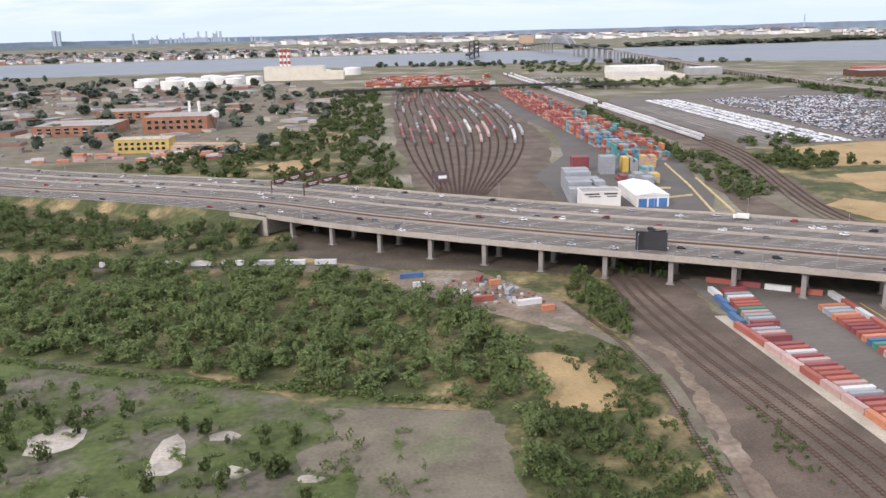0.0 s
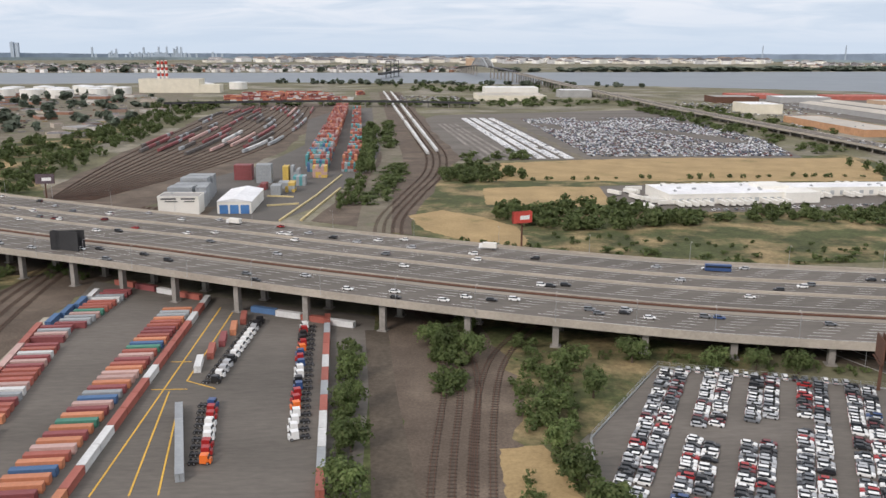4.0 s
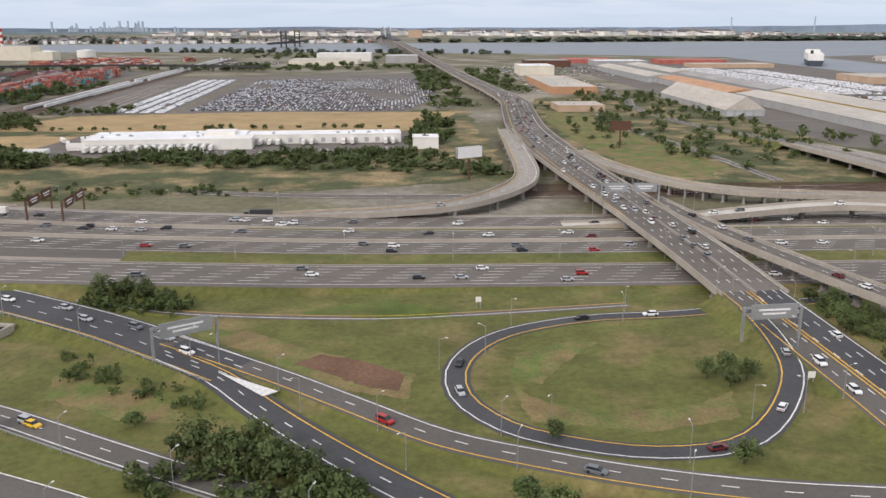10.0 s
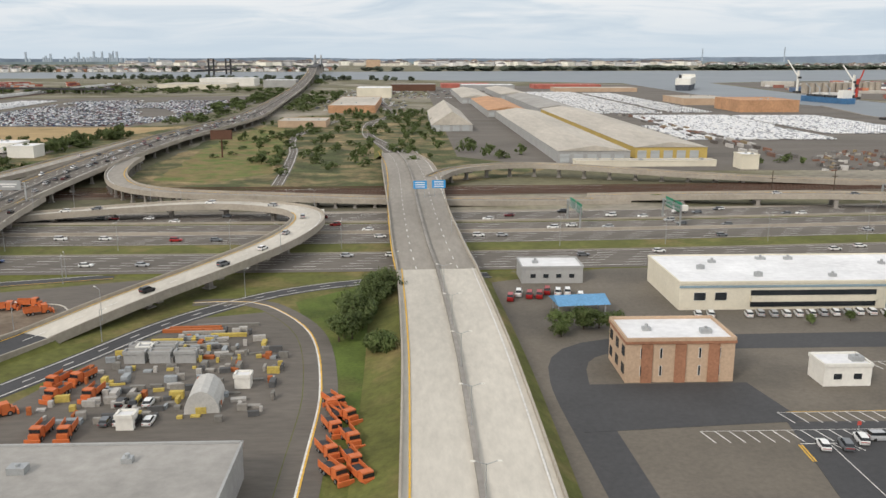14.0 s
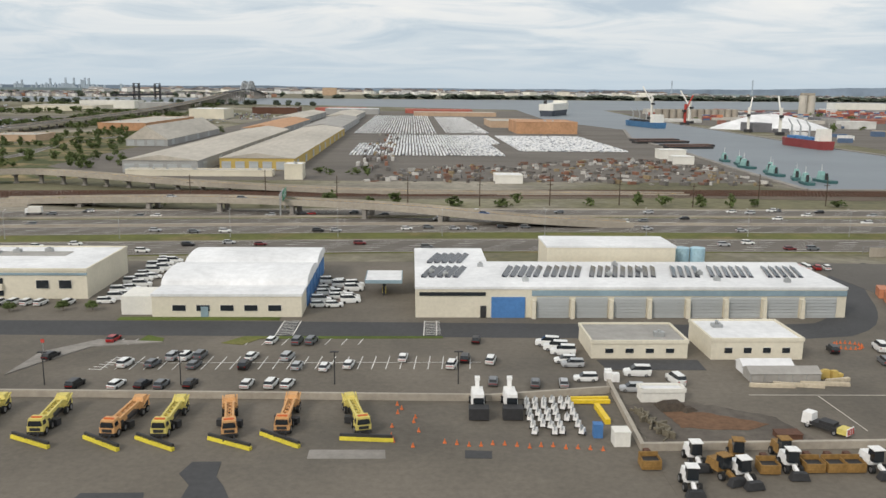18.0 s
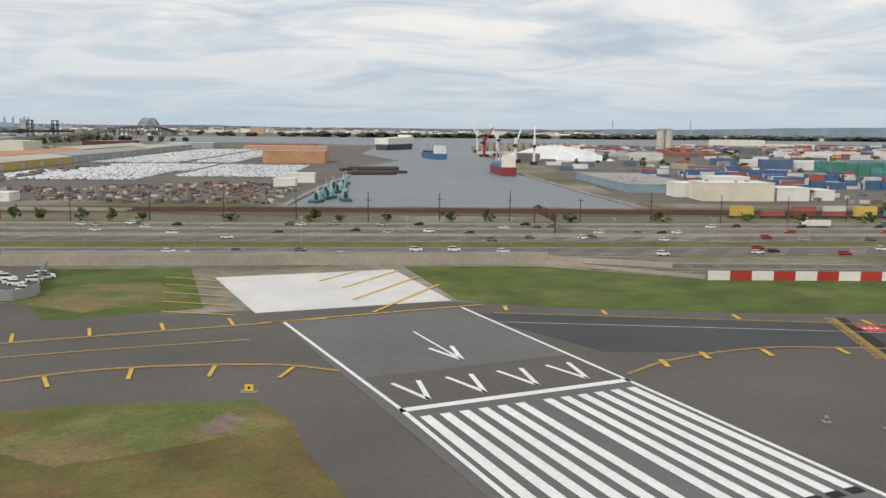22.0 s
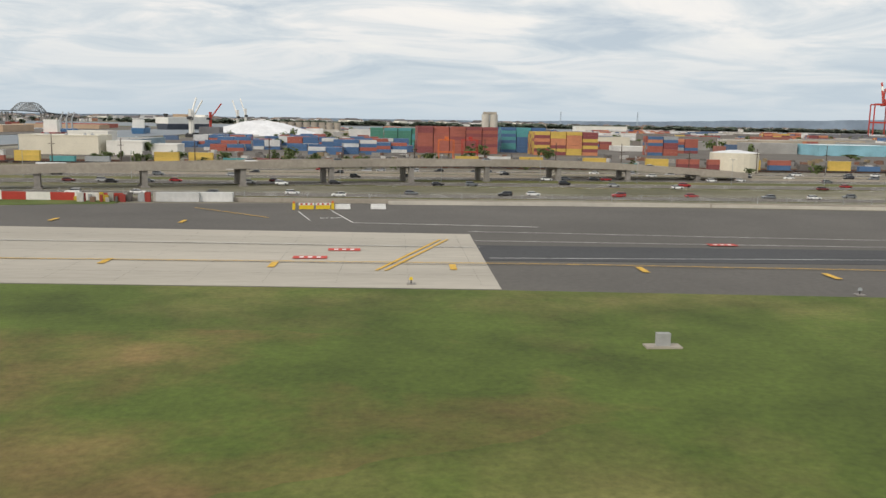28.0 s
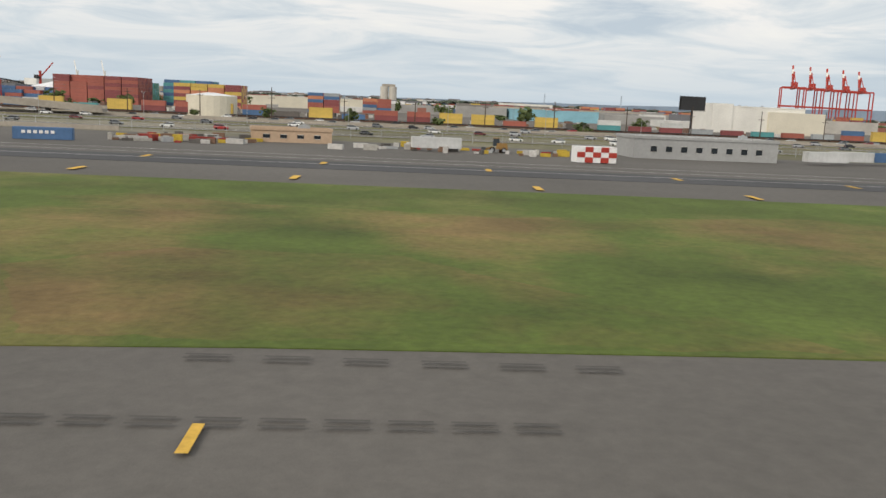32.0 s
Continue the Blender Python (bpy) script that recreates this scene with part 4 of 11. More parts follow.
rampA = ramp([(258, 174, 0, 5), (263, 164, 0, 5), (269, 152, 0, 5), (276, 141.5, 0, 4.8), (284, 130.8, 0, 4.6), (294, 122, 0, 4.2), (309, 113.6, 0, 4.0), (323, 106, 0, 4.2), (336, 99.5, 0, 4.6), (352, 90, 0, 4.8), (366, 82, 0, 4.8), (385, 72, 0, 4.8), (420, 55, 0, 4.8), (470, 33, 0, 4.8)], ASPHALT_M, rails=(-1,), yellow=0)
rampB = ramp([(239, 178, 0, 5), (244, 166, 0, 5), (250.5, 151, 0, 5), (256.5, 140.5, 0, 5), (264, 129.5, 0, 4.8), (273.5, 120.4, 0, 4.4), (286.5, 110.4, 0, 4.2), (296, 104.4, 0, 4.4), (306, 98.8, 0, 5.0), (318, 93, 0, 6.4), (334, 86, 0, 5.6), (350, 78.5, 0, 5.2), (370, 68, 0, 5.2), (420, 44, 0, 5.2)], ASPHALT_M, lanes=2, yellow=0, edge=0.4)
rampB2 = ramp([(253, 174, 0, 4.8), (257, 164, 0, 4.8), (262.6, 151, 0, 4.8), (267, 142.4, 0, 4.8), (272.6, 133.4, 0, 5), (280.6, 122.4, 0, 5.2), (289.6, 113.6, 0, 5.2), (300, 106.2, 0, 5), (307, 102.2, 0, 4.6), (314, 98.2, 0, 4), (322, 93.6, 0, 3)], ASPHALT_M, lanes=2, yellow=0, edge=0.4)
rampD = ramp([(293, 123.4, 0, 4), (299, 121.6, 0, 4.6), (306, 121.6, 0, 5), (313, 124, 0, 5), (318.6, 128, 0, 4.6), (322, 131.8, 0, 4.2)], lanes=1, yellow=0)
deck_c = Ribbon([(256, 150.5, 5.0, 6), (268, 147.5, 4.95, 9), (276, 146.2, 4.75, 10.2), (284.6, 145, 4.48, 11)])
ob_c = deck_road("motorway_viaduct", deck_c, ASPHALT, "outer lanes of the viaduct beside a slip road", thick=0.9, pier_gap=40, pier_cols=1, pier_size=1.5, first_pier=5.5, wall=0.5)
mark_road(ob_c, deck_c, 3, 0.6, 0)
rampC0 = ramp([(284, 145, 4.5, 11), (296, 144.4, 3.7, 10.4), (304, 144.2, 3.2, 9.6)], ASPHALT, lanes=3, yellow=0, steep=0.02, skirt=CONCRETE)
tagged(part("retaining_wall", Shape().bar((284.0, 139.3, 1.9), (284.0, 151, 1.9), 0.6, 4.4).bar((284, 139.25, 4.6), (299.5, 139.2, 3.6), 0.35, 0.7), CONCRETE), "pale concrete abutment beside an underpass", "", "", "structure")
bars_c = Shape()
for a, b in zip(((275.4, 133.6), (279.4, 127.6), (284.2, 122.4), (289, 117.6)), ((279.4, 127.6), (284.2, 122.4), (289, 117.6), (294.4, 113.4))):
    bars_c.bar((*a, 0.3), (*b, 0.3), 0.35, 0.7)
tagged(part("concrete_barrier", bars_c, CONCRETE), "pale concrete barrier between two slip roads", "", "", "structure")
foot = Ribbon([(290.4, 136.6, 0, 1), (291.4, 131.4, 0, 1), (295, 127.6, 0, 1), (301, 125.6, 0, 1), (309.5, 125.2, 0, 1), (316.4, 127.6, 0, 1), (321, 131.4, 0, 1)])
crest = Ribbon([(291.6, 138.6, 1.2, 1), (294, 137.6, 2.2, 1), (298, 138.4, 3.0, 1), (303, 138, 2.9, 1), (309.5, 136.4, 2.4, 1), (315, 134.6, 1.8, 1), (321.6, 132.6, 0.6, 1)])
bv, bf, nu, nv = [], [], 40, 9
for i in range(nu):
    a, b = Vector(foot.at(foot.length * i / (nu - 1))[:3]), Vector(crest.at(crest.length * i / (nu - 1))[:3])
    for j in range(nv):
        u = j / (nv - 1)
        p = a.lerp(b, u)
        p.z = b.z * math.sin(u * math.pi / 2) ** 0.9 + 0.25 * math.sin(u * math.pi) * noise.noise((p.x * 0.5, p.y * 0.5, 1.0)) + 0.02
        bv.append(tuple(p))
    bv.append((b.x + 0.4, b.y + 5.5, b.z * 0.8))
for i in range(nu - 1):
    for j in range(nv):
        bf.append((i * (nv + 1) + j, (i + 1) * (nv + 1) + j, (i + 1) * (nv + 1) + j + 1, i * (nv + 1) + j + 1))
tagged(part("grass_bank", Shape().add(bv, bf), BANK), "steep dark green grass bank beside a slip road", "", "", "structure")
rampC = ramp([(300, 145.6, 3.4, 9.2), (304, 144.6, 3.1, 9.3), (317, 140.6, 2.2, 9.5), (338, 129.5, 1.2, 9.5), (352, 119.5, 0.8, 9.5), (363, 111, 0.5, 9.5)], ASPHALT_D, lanes=3, yellow=-1, rails=(-1,))
rampE = ramp([(352, 116.6, 0.84, 5), (361, 109, 0.54, 5.2), (368, 100, 0.42, 5.4), (376, 90.5, 0.3, 5.4), (386, 80, 0.2, 5.2), (402, 65, 0.1, 5), (425, 46, 0.1, 5), (455, 22, 0.1, 5)], ASPHALT_D)
rampF = ramp([(351, 122.6, 0.84, 4.6), (361, 115.4, 0.54, 4.8), (371, 107.6, 0.42, 4.8), (380.6, 99.4, 0.3, 4.8), (391, 90.3, 0.4, 5), (402, 84, 0.8, 5), (412, 78.5, 1.6, 5), (423, 73.6, 2.6, 5.2), (434, 70.3, 3.5, 5.3)], ASPHALT_M, yellow=-1)
loop = ramp([(490, 148, 0, 3.6), (462, 140.5, 0, 3.6), (434, 134, 0, 3.8), (416.5, 132, 0, 3.8), (402, 125.4, 0, 3.9), (394.6, 114.6, 0, 4), (393.8, 103, 0, 4), (398.8, 93.8, 0, 4), (406.6, 89, 0, 3.9), (415.5, 86.6, 0, 3.8), (425, 88, 0, 3.8), (432.5, 94.6, 0.2, 3.8), (439.4, 106, 0.9, 3.8), (442, 118, 1.5, 3.8), (442.6, 130, 2.1, 3.8)], ASPHALT_D, lanes=1)
thin = ramp([(330, 143, 0.9, 2.6), (350, 137, 0.2, 2.6), (378, 134, 0, 2.6), (396, 135, 0, 2.6), (425, 139, 0, 2.6)], lanes=1)
ramp3 = ramp([(462, 36, 0, 4), (475, 60, 0, 4), (484.2, 76, 0, 4), (498, 102, 0, 4.2), (507, 120.5, 0, 4.4), (517, 133, 0, 4.2), (526, 139.5, 0, 4), (537, 143.6, 0, 4), (556, 147, 0, 4)], ASPHALT_D, lanes=2, yellow=0)
ramp4 = ramp([(446, 28, 0, 6), (460, 52, 0, 6.2), (473, 76.5, 0.05, 6.4), (480, 90.5, 0.15, 6.4), (486, 103, 0.4, 6.3), (491.4, 113.4, 0.75, 6.2)], ASPHALT_D)
curve = ramp([(508, 131, 0, 3.4), (514, 131.5, 0, 3.6), (520, 129, 0, 3.8), (528, 115.5, 0, 4), (531.6, 95, 0, 4), (532, 75, 0, 4), (532, 40, 0, 4)], lanes=1, yellow=1, edge=1.9)
far_rd = ramp([(320, 246, 0, 6), (360, 238, 0, 6), (420, 236, 0, 6), (520, 246, 0, 6), (600, 250, 0, 6)], lanes=2, yellow=0)
serv = ramp([(563, 40, 0, 4.5), (561.5, 75, 0, 4.5), (561, 96, 0, 4.6), (564, 106, 0, 5), (573, 109.4, 0, 5.6), (590, 110, 0, 6), (620, 110, 0, 6.4), (680, 109, 0, 6.8), (720, 107.9, 0, 6.6), (748, 107.6, 0, 6.6), (756, 110.4, 0, 6.2), (762, 119, 0, 5.6), (767, 131, 0, 5.2), (772.4, 142, 0, 5.2), (782, 150, 0, 5)], ASPHALT_D, lanes=0)
local_rd = ramp([(537, 322, 2.5, 9), (530, 375, 0.5, 7), (521, 425, 0, 6), (519, 500, 0, 6), (530, 572, 0, 6), (520, 700, 0, 6), (505, 900, 0, 6)], lanes=2, yellow=0)
local2 = ramp([(502, 256, 0, 4), (499, 300, 0, 4), (495, 345, 0, 4), (487, 417, 0, 4), (498, 520, 0, 4)], lanes=2, yellow=0)


def raised(rows, material=CONC_DECK, lanes=2, label="curved concrete flyover on piers", **kw):
    r = Ribbon(rows)
    ob = deck_road("flyover", r, material, label, **kw)
    mark_road(ob, r, lanes, 0.7, 1)
    ROADS.append(r)
    return r


# the main road towards the bay bridge
main_fill = ramp([(449, 10, 0.6, 11.6), (449, 55, 0.7, 11.6), (448.8, 80, 0.9, 11.6), (448.4, 100, 1.1, 11.4), (447.6, 118, 1.5, 11.2), (446.2, 138, 2.4, 11.6)], ASPHALT_M, lanes=6, label="six-lane asphalt road with a yellow centre line", edge=0.6)
main_br = raised([(446.3, 136.5, 2.35, 11.6), (445.2, 157, 3.2, 12), (444, 180, 3.5, 12.4), (442.4, 212, 3.7, 13.6), (439.4, 260, 3.8, 14.8), (438, 310, 3.8, 16.5), (438.5, 370, 3.8, 16.5), (444, 440, 3.8, 16.5), (448, 495, 3.8, 16), (445, 570, 3.8, 14.5), (437, 690, 3.9, 13.5), (428, 830, 4.4, 13), (418, 980, 6, 13), (402, 1180, 9, 13), (386, 1370, 13, 13), (368, 1560, 18, 13)], ASPHALT, 6, "long motorway bridge on concrete piers", pier_gap=17, pier_cols=3, pier_size=0.8)
el = raised([(434, 70.3, 3.55, 5.3), (444, 69.2, 4.0, 5.4), (453, 71, 4.25, 5.5), (461, 75.8, 4.35, 5.6), (467, 83.5, 4.35, 5.6), (470.4, 94, 4.3, 5.6), (471, 106, 4.2, 5.6), (468.2, 122, 4.0, 5.5), (462.5, 143, 3.8, 5.4), (456.6, 168, 3.75, 5.2), (452.6, 190, 3.75, 5), (449.6, 212, 3.75, 4.6)], ASPHALT, 2, pier_gap=8, pier_cols=1, pier_size=0.95, first_pier=5)
fl2 = raised([(491.2, 113, 0.75, 6.2), (499.5, 125.5, 2.3, 6.2), (510.5, 144, 3.4, 6.4), (517.6, 163, 3.6, 6.6), (520, 182, 3.6, 6.8), (515.5, 195, 3.6, 6.8), (500, 203.4, 3.5, 6.4), (484, 203.5, 3.2, 6), (464, 200, 2.4, 5.6), (444, 197.5, 1.2, 5), (424, 197, 0.4, 5)], CONC_PALE, 2, pier_gap=13, pier_cols=1, pier_size=1.0)
fl3 = raised([(447, 300, 3.7, 5), (450, 275, 3.6, 5.4), (456, 252, 3.5, 6), (466, 233, 3.4, 6), (481, 223, 3.2, 6), (504, 219.5, 2.8, 6), (530, 219, 2.0, 6), (560, 221, 1.0, 6), (600, 224, 0.3, 6)], CONC_DECK, 1, pier_gap=5, pier_cols=2, pier_size=0.6)
fl4 = raised([(336, 208, 0.4, 6), (350, 208, 0.7, 6), (366, 209, 1.2, 6), (382, 208, 2.0, 6), (398, 211, 2.8, 6.4), (413, 226, 3.3, 7), (422.5, 250, 3.6, 7), (426, 300, 3.7, 7), (428.5, 362, 3.8, 6)], CONC_DECK, 2, pier_gap=14, pier_cols=2, pier_size=0.8)
big1 = raised([(548, 10, 2.3, 13.4), (548, 84, 2.4, 13.4), (547.6, 112, 2.4, 13.4), (546.6, 141.5, 2.6, 13.3)], CONC_PALE, 1, "wide flyover with a new pale concrete deck", pier_gap=400, pier_cols=3)
big2 = raised([(546.6, 141.5, 2.6, 13.3), (545.4, 160, 3.0, 13.3), (543.8, 200, 3.3, 13.8), (542.6, 245, 3.4, 16), (540.6, 285, 3.2, 16), (537, 325, 2.4, 11)], CONC_DECK, 4, "wide flyover with a grey concrete deck", pier_gap=14, pier_cols=3, first_pier=9)
fl5 = raised([(549, 248, 3.5, 5), (555, 262, 3.6, 5), (566, 271, 3.7, 5), (580, 273.5, 3.8, 5), (598, 268, 3.6, 5), (616, 262, 3.0, 5), (634, 258.5, 2.2, 5), (666, 254, 1.2, 5), (701, 252, 0.5, 5), (780, 252, 0.1, 5)], CONC_DECK, 1, pier_gap=8, pier_cols=1, pier_size=0.9)
fl6 = raised([(590, 229, 0.6, 5.5), (617, 222, 2.0, 5.5), (646, 215.5, 3.1, 5.5), (673, 209, 3.3, 5.5), (698, 200, 3.2, 5.5), (712, 195, 2.6, 5.5), (730, 192.5, 1.6, 5.5), (748, 193.5, 0.6, 5.5)], CONC_DECK, 1, pier_gap=19, pier_cols=2, pier_size=1.0)
fl7 = raised([(985, 146, 0.8, 6), (1000, 149, 2.6, 6), (1025, 157, 3.6, 6), (1056, 168, 4.2, 6), (1095, 184, 4.4, 6), (1135, 196, 3.8, 6), (1175, 202, 1.6, 6)], CONC_DECK, 1, pier_gap=18, pier_cols=2, pier_size=1.0)
# traffic islands and kerb lines under the raised ramps
isl = Shape()
for rows in ([(468, 131), (470, 129.4), (475.4, 123.4), (477.2, 116), (477, 108.9), (474.4, 100)], [(478, 122.6), (479, 127), (483, 130.6), (487.6, 130.4), (490.4, 126), (489.8, 120), (486.6, 113), (483, 112.4), (480, 115.6), (478, 122.6)], [(479.4, 113.4), (482.8, 108.6)], [(479.4, 113.4), (484.6, 111.4)], [(452, 125.5), (455, 113), (460, 103.6), (462, 101.6)]):
    Ribbon([(x, y, 0.10, 1) for x, y in rows], 1.5).strip(isl, -0.13, 0.13, 0.0, thick=0.08)
tagged(part("kerb", isl, CONC_PALE), "pale curved kerbs round traffic islands", "", "", "structure")
zone("dirt_patch", [(478.6, 122), (480, 128), (484, 130), (488, 129), (489.4, 121), (486, 114), (482.6, 113.6)], DIRT, 5, "bare gravel island")
zone("dirt_patch", [(453, 125), (456, 113), (461, 103.6), (465, 108), (468, 118), (466, 128), (458, 134)], GRASS_DRY, 6, "brown dry slope beside a ramp")
# earth bank and retaining walls under the big flyover and at the end of the ramp
bank = Shape()
big1.strip(bank, -6.9, 6.9, -2.5, 0, big1.length - 0.5, thick=1.9)
tagged(part("retaining_wall", bank, CONCRETE), "pale concrete retaining wall under a flyover", "", "", "structure")
slope = Shape()
for o0, o1 in ((6.95, 11.5), (-6.95, -9.2)):
    vs = []
    for q in np.linspace(0, big1.length, 30):
        a, b = big1.at(q, o0), big1.at(q, o1)
        vs += [(a[0], a[1], a[2] - 0.7), (b[0], b[1], 0.1)]
    n = len(vs) // 2
    slope.add(vs, [(2 * i, 2 * i + 1, 2 * i + 3, 2 * i + 2) if o0 > 0 else (2 * i + 1, 2 * i, 2 * i + 2, 2 * i + 3) for i in range(n - 1)])
tagged(part("embankment", slope, GRASS_HW), "grass slope along a flyover", "", "", "structure")
wl2 = Shape()
for o in (-3.3, 3.3):
    a, b = ramp4.at(ramp4.length - 13, o), ramp4.at(ramp4.length, o)
    wl2.bar((a[0], a[1], 0.45), (b[0], b[1], 0.6), 0.3, 1.3)
tagged(part("retaining_wall", wl2, CONCRETE), "low pale concrete wall at the foot of a ramp", "", "", "structure")
# centre barriers on the two wide roads
for rib in (main_br, big1, big2):
    sh = Shape()
    rib.strip(sh, -0.25, 0.25, 0.02, thick=0.5)
    tagged(part("median_barrier", sh, CONC_GREY), "low concrete median barrier", "", "", "structure")
ye = Shape()
for o in (-0.35, 0.35):
    main_fill.strip(ye, o + 0.6 - 0.12, o + 0.6 + 0.12, 0.125)
tagged(part("centre_line", ye, ROAD_YELLOW), "double yellow centre line", "", "", "structure")
nw = main_fill.strip(Shape(), -5.4, 0.1, 0.1)
tagged(part("new_lane", nw, ASPHALT_D), "newer dark asphalt on one carriageway", "", "", "structure")
# painted gore
gore = Shape().add([(360.5, 110.8, 0.68), (370.0, 103.9, 0.62), (368.2, 102.4, 0.62)], [(0, 2, 1)])
tagged(part("gore_marking", gore, ROAD_WHITE), "white painted gore", "", "", "structure")
# railway overpass far behind the yard
ov = Ribbon([(-80, 880, 5, 8), (40, 905, 5.5, 8), (140, 905, 5.5, 8), (240, 890, 5, 8)])
deck_road("railway_bridge", ov, STEEL_DARK, "dark steel railway bridge across the yard", pier_gap=22, pier_cols=2, wall=1.0, edge=STEEL_DARK)


# ---- kinds of things ----
PAINTS = {"white": (0.78, 0.78, 0.76), "silver": (0.42, 0.43, 0.44), "grey": (0.14, 0.15, 0.16), "black": (0.018, 0.018, 0.02), "red": (0.36, 0.022, 0.022), "blue": (0.035, 0.075, 0.19), "yellow": (0.78, 0.48, 0.03), "orange": (0.80, 0.17, 0.03), "maroon": (0.14, 0.02, 0.022)}
CAR_PAINT = {k: mat("car_paint_" + k, c, 0.32, vary=0.05, patch=0.04, spec=0.5) for k, c in PAINTS.items()}
CAR_GLASS = mat("car_glass", (0.02, 0.024, 0.028), 0.1, vary=0.0, patch=0.0, spec=0.6)
LAMP_RED = mat("tail_lamp", (0.35, 0.02, 0.02), 0.3, vary=0, patch=0)
RIM = mat("wheel_rim", (0.38, 0.38, 0.39), 0.4, metal=0.7, vary=0, patch=0)


def loft(shape, sections, mi=0):
    """Cross-sections along x: each x and a ring of y, z."""
    k, n = len(sections[0][1]), len(sections)
    vs = [(x, y, z) for x, ring in sections for y, z in ring]
    fs = [(i * k + j, i * k + (j + 1) % k, (i + 1) * k + (j + 1) % k, (i + 1) * k + j) for i in range(n - 1) for j in range(k)]
    fs += [tuple(range(k - 1, -1, -1)), tuple((n - 1) * k + j for j in range(k))]
    return shape.add(vs, fs, mi)


def car_body(L, W, H, tall):
    """Lower body with bonnet and boot; x is forward."""
    sh = Shape()

    def ring(w, z0, z1):
        return [(-w * 0.92, z0), (w * 0.92, z0), (w, (z0 + z1) / 2), (w * 0.93, z1), (-w * 0.93, z1), (-w, (z0 + z1) / 2)]
    w, b = W / 2, 0.11 * S * 1.6
    zs = [(-0.5, 0.86, 0.42, 0.62), (-0.46, 0.97, b / H + 0.05, 0.64 if not tall else 0.70), (-0.2, 1, b / H, 0.63), (0.16, 1, b / H, 0.63), (0.40, 0.97, b / H, 0.56), (0.48, 0.90, b / H + 0.05, 0.50), (0.5, 0.8, 0.22, 0.42)]
    loft(sh, [(x * L, ring(w * k, z0 * H, z1 * H)) for x, k, z0, z1 in zs])
    # roof skin on its pillars
    r0, r1 = (-0.36, 0.08) if not tall else (-0.44, 0.10)
    sh.box((r0 + r1) / 2 * L, 0, H * 0.965, (r1 - r0) * L, W * 0.72, H * 0.035)
    return sh


def car_cabin(L, W, H, tall):
    sh = Shape()
    x = [(-0.44, 0.86, 0.62), (-0.36, 0.78, 0.965), (0.08, 0.78, 0.965), (0.25, 0.86, 0.62)] if not tall else [(-0.485, 0.9, 0.66), (-0.44, 0.8, 0.965), (0.10, 0.8, 0.965), (0.26, 0.88, 0.62)]
    vs = []
    for xx, k, zz in x:
        vs += [(xx * L, -W / 2 * k, zz * H), (xx * L, W / 2 * k, zz * H)]
    return sh.add(vs, [(0, 2, 3, 1), (2, 4, 5, 3), (4, 6, 7, 5), (0, 6, 4, 2), (1, 3, 5, 7), (0, 1, 7, 6)])


def wheel_mesh(r, w, name="wheel"):
    sh = Shape()
    n = 10
    for y0, y1, rr, mi in ((-w / 2, w / 2, r, 0), (-w / 2 - 0.004, w / 2 + 0.004, r * 0.6, 1)):
        vs = [(rr * math.cos(2 * math.pi * i / n), y, rr * math.sin(2 * math.pi * i / n)) for y in (y0, y1) for i in range(n)]
        sh.add(vs, [tuple(range(n)), tuple(range(2 * n - 1, n - 1, -1))] + [((i + 1) % n, i, n + i, n + (i + 1) % n) for i in range(n)], mi)
    return sh.mesh(name, [TYRE, RIM])


CARS = {}
wheel_me = wheel_mesh(0.33 * S, 0.22 * S)


def car_kind(shape_name, colour):
    key = (shape_name, colour)
    if key in CARS:
        return CARS[key]
    L, W, H, tall = {"saloon": (4.7, 1.84, 1.45, False), "estate": (4.75, 1.9, 1.72, True), "van": (5.6, 2.05, 2.3, True)}[shape_name]
    L, W, H = L * S, W * S, H * S
    ob = part("car", car_body(L, W, H, tall), CAR_PAINT[colour])
    nm = {"saloon": "saloon car", "estate": "sport utility car", "van": "delivery van"}[shape_name]
    tagged(ob, "%s %s standing on asphalt" % (colour, nm), "van" if shape_name == "van" else "car")
    part("window_glass", car_cabin(L, W, H, tall), CAR_GLASS, ob)
    tl = Shape()
    for sgn in (-1, 1):
        tl.box(-0.485 * L, sgn * W * 0.36, H * 0.47, 0.05 * L, W * 0.16, H * 0.09)
    part("tail_lamps", tl, LAMP_RED, ob)
    for x in (-0.30, 0.31):
        for sgn in (-1, 1):
            wo = part("wheel", wheel_me, None, ob)
            wo.location = (x * L, sgn * (W / 2 - 0.1 * S), 0.33 * S)
    CARS[key] = ob
    ob.location = (-900 - len(CARS) * 6, -200, 0)
    return ob


USED = set()
QUOTA = {"cars on the motorway": 84, "cars on the ramps": 60, "cars in the storage lot": 48, "cars in the car park": 46, "cars on the service road": 14}
MORE = {}


def put_car(x, y, z, deg, colour=None, shape_name=None, group=""):
    """A car as a thing of its own, or past the group's share one of a joined crowd."""
    colour = colour or rnd.choices(["white", "silver", "grey", "black", "red", "blue", "maroon"], [34, 18, 20, 20, 5, 1, 4])[0]
    shape_name = shape_name or rnd.choice(["saloon", "estate", "saloon"])
    left = QUOTA.setdefault(group, 12)
    if left <= 0:
        MORE.setdefault(group, []).append((x, y, z, deg, colour, shape_name))
        return None
    QUOTA[group] = left - 1
    src = car_kind(shape_name, colour)
    key = (shape_name, colour)
    if key not in USED:
        USED.add(key)
        src.matrix_basis = at(x, y, z, deg)
        ob = src
    else:
        ob = copy_thing(src, at(x, y, z, deg))
    if group:
        ob["group"] = group
    return ob


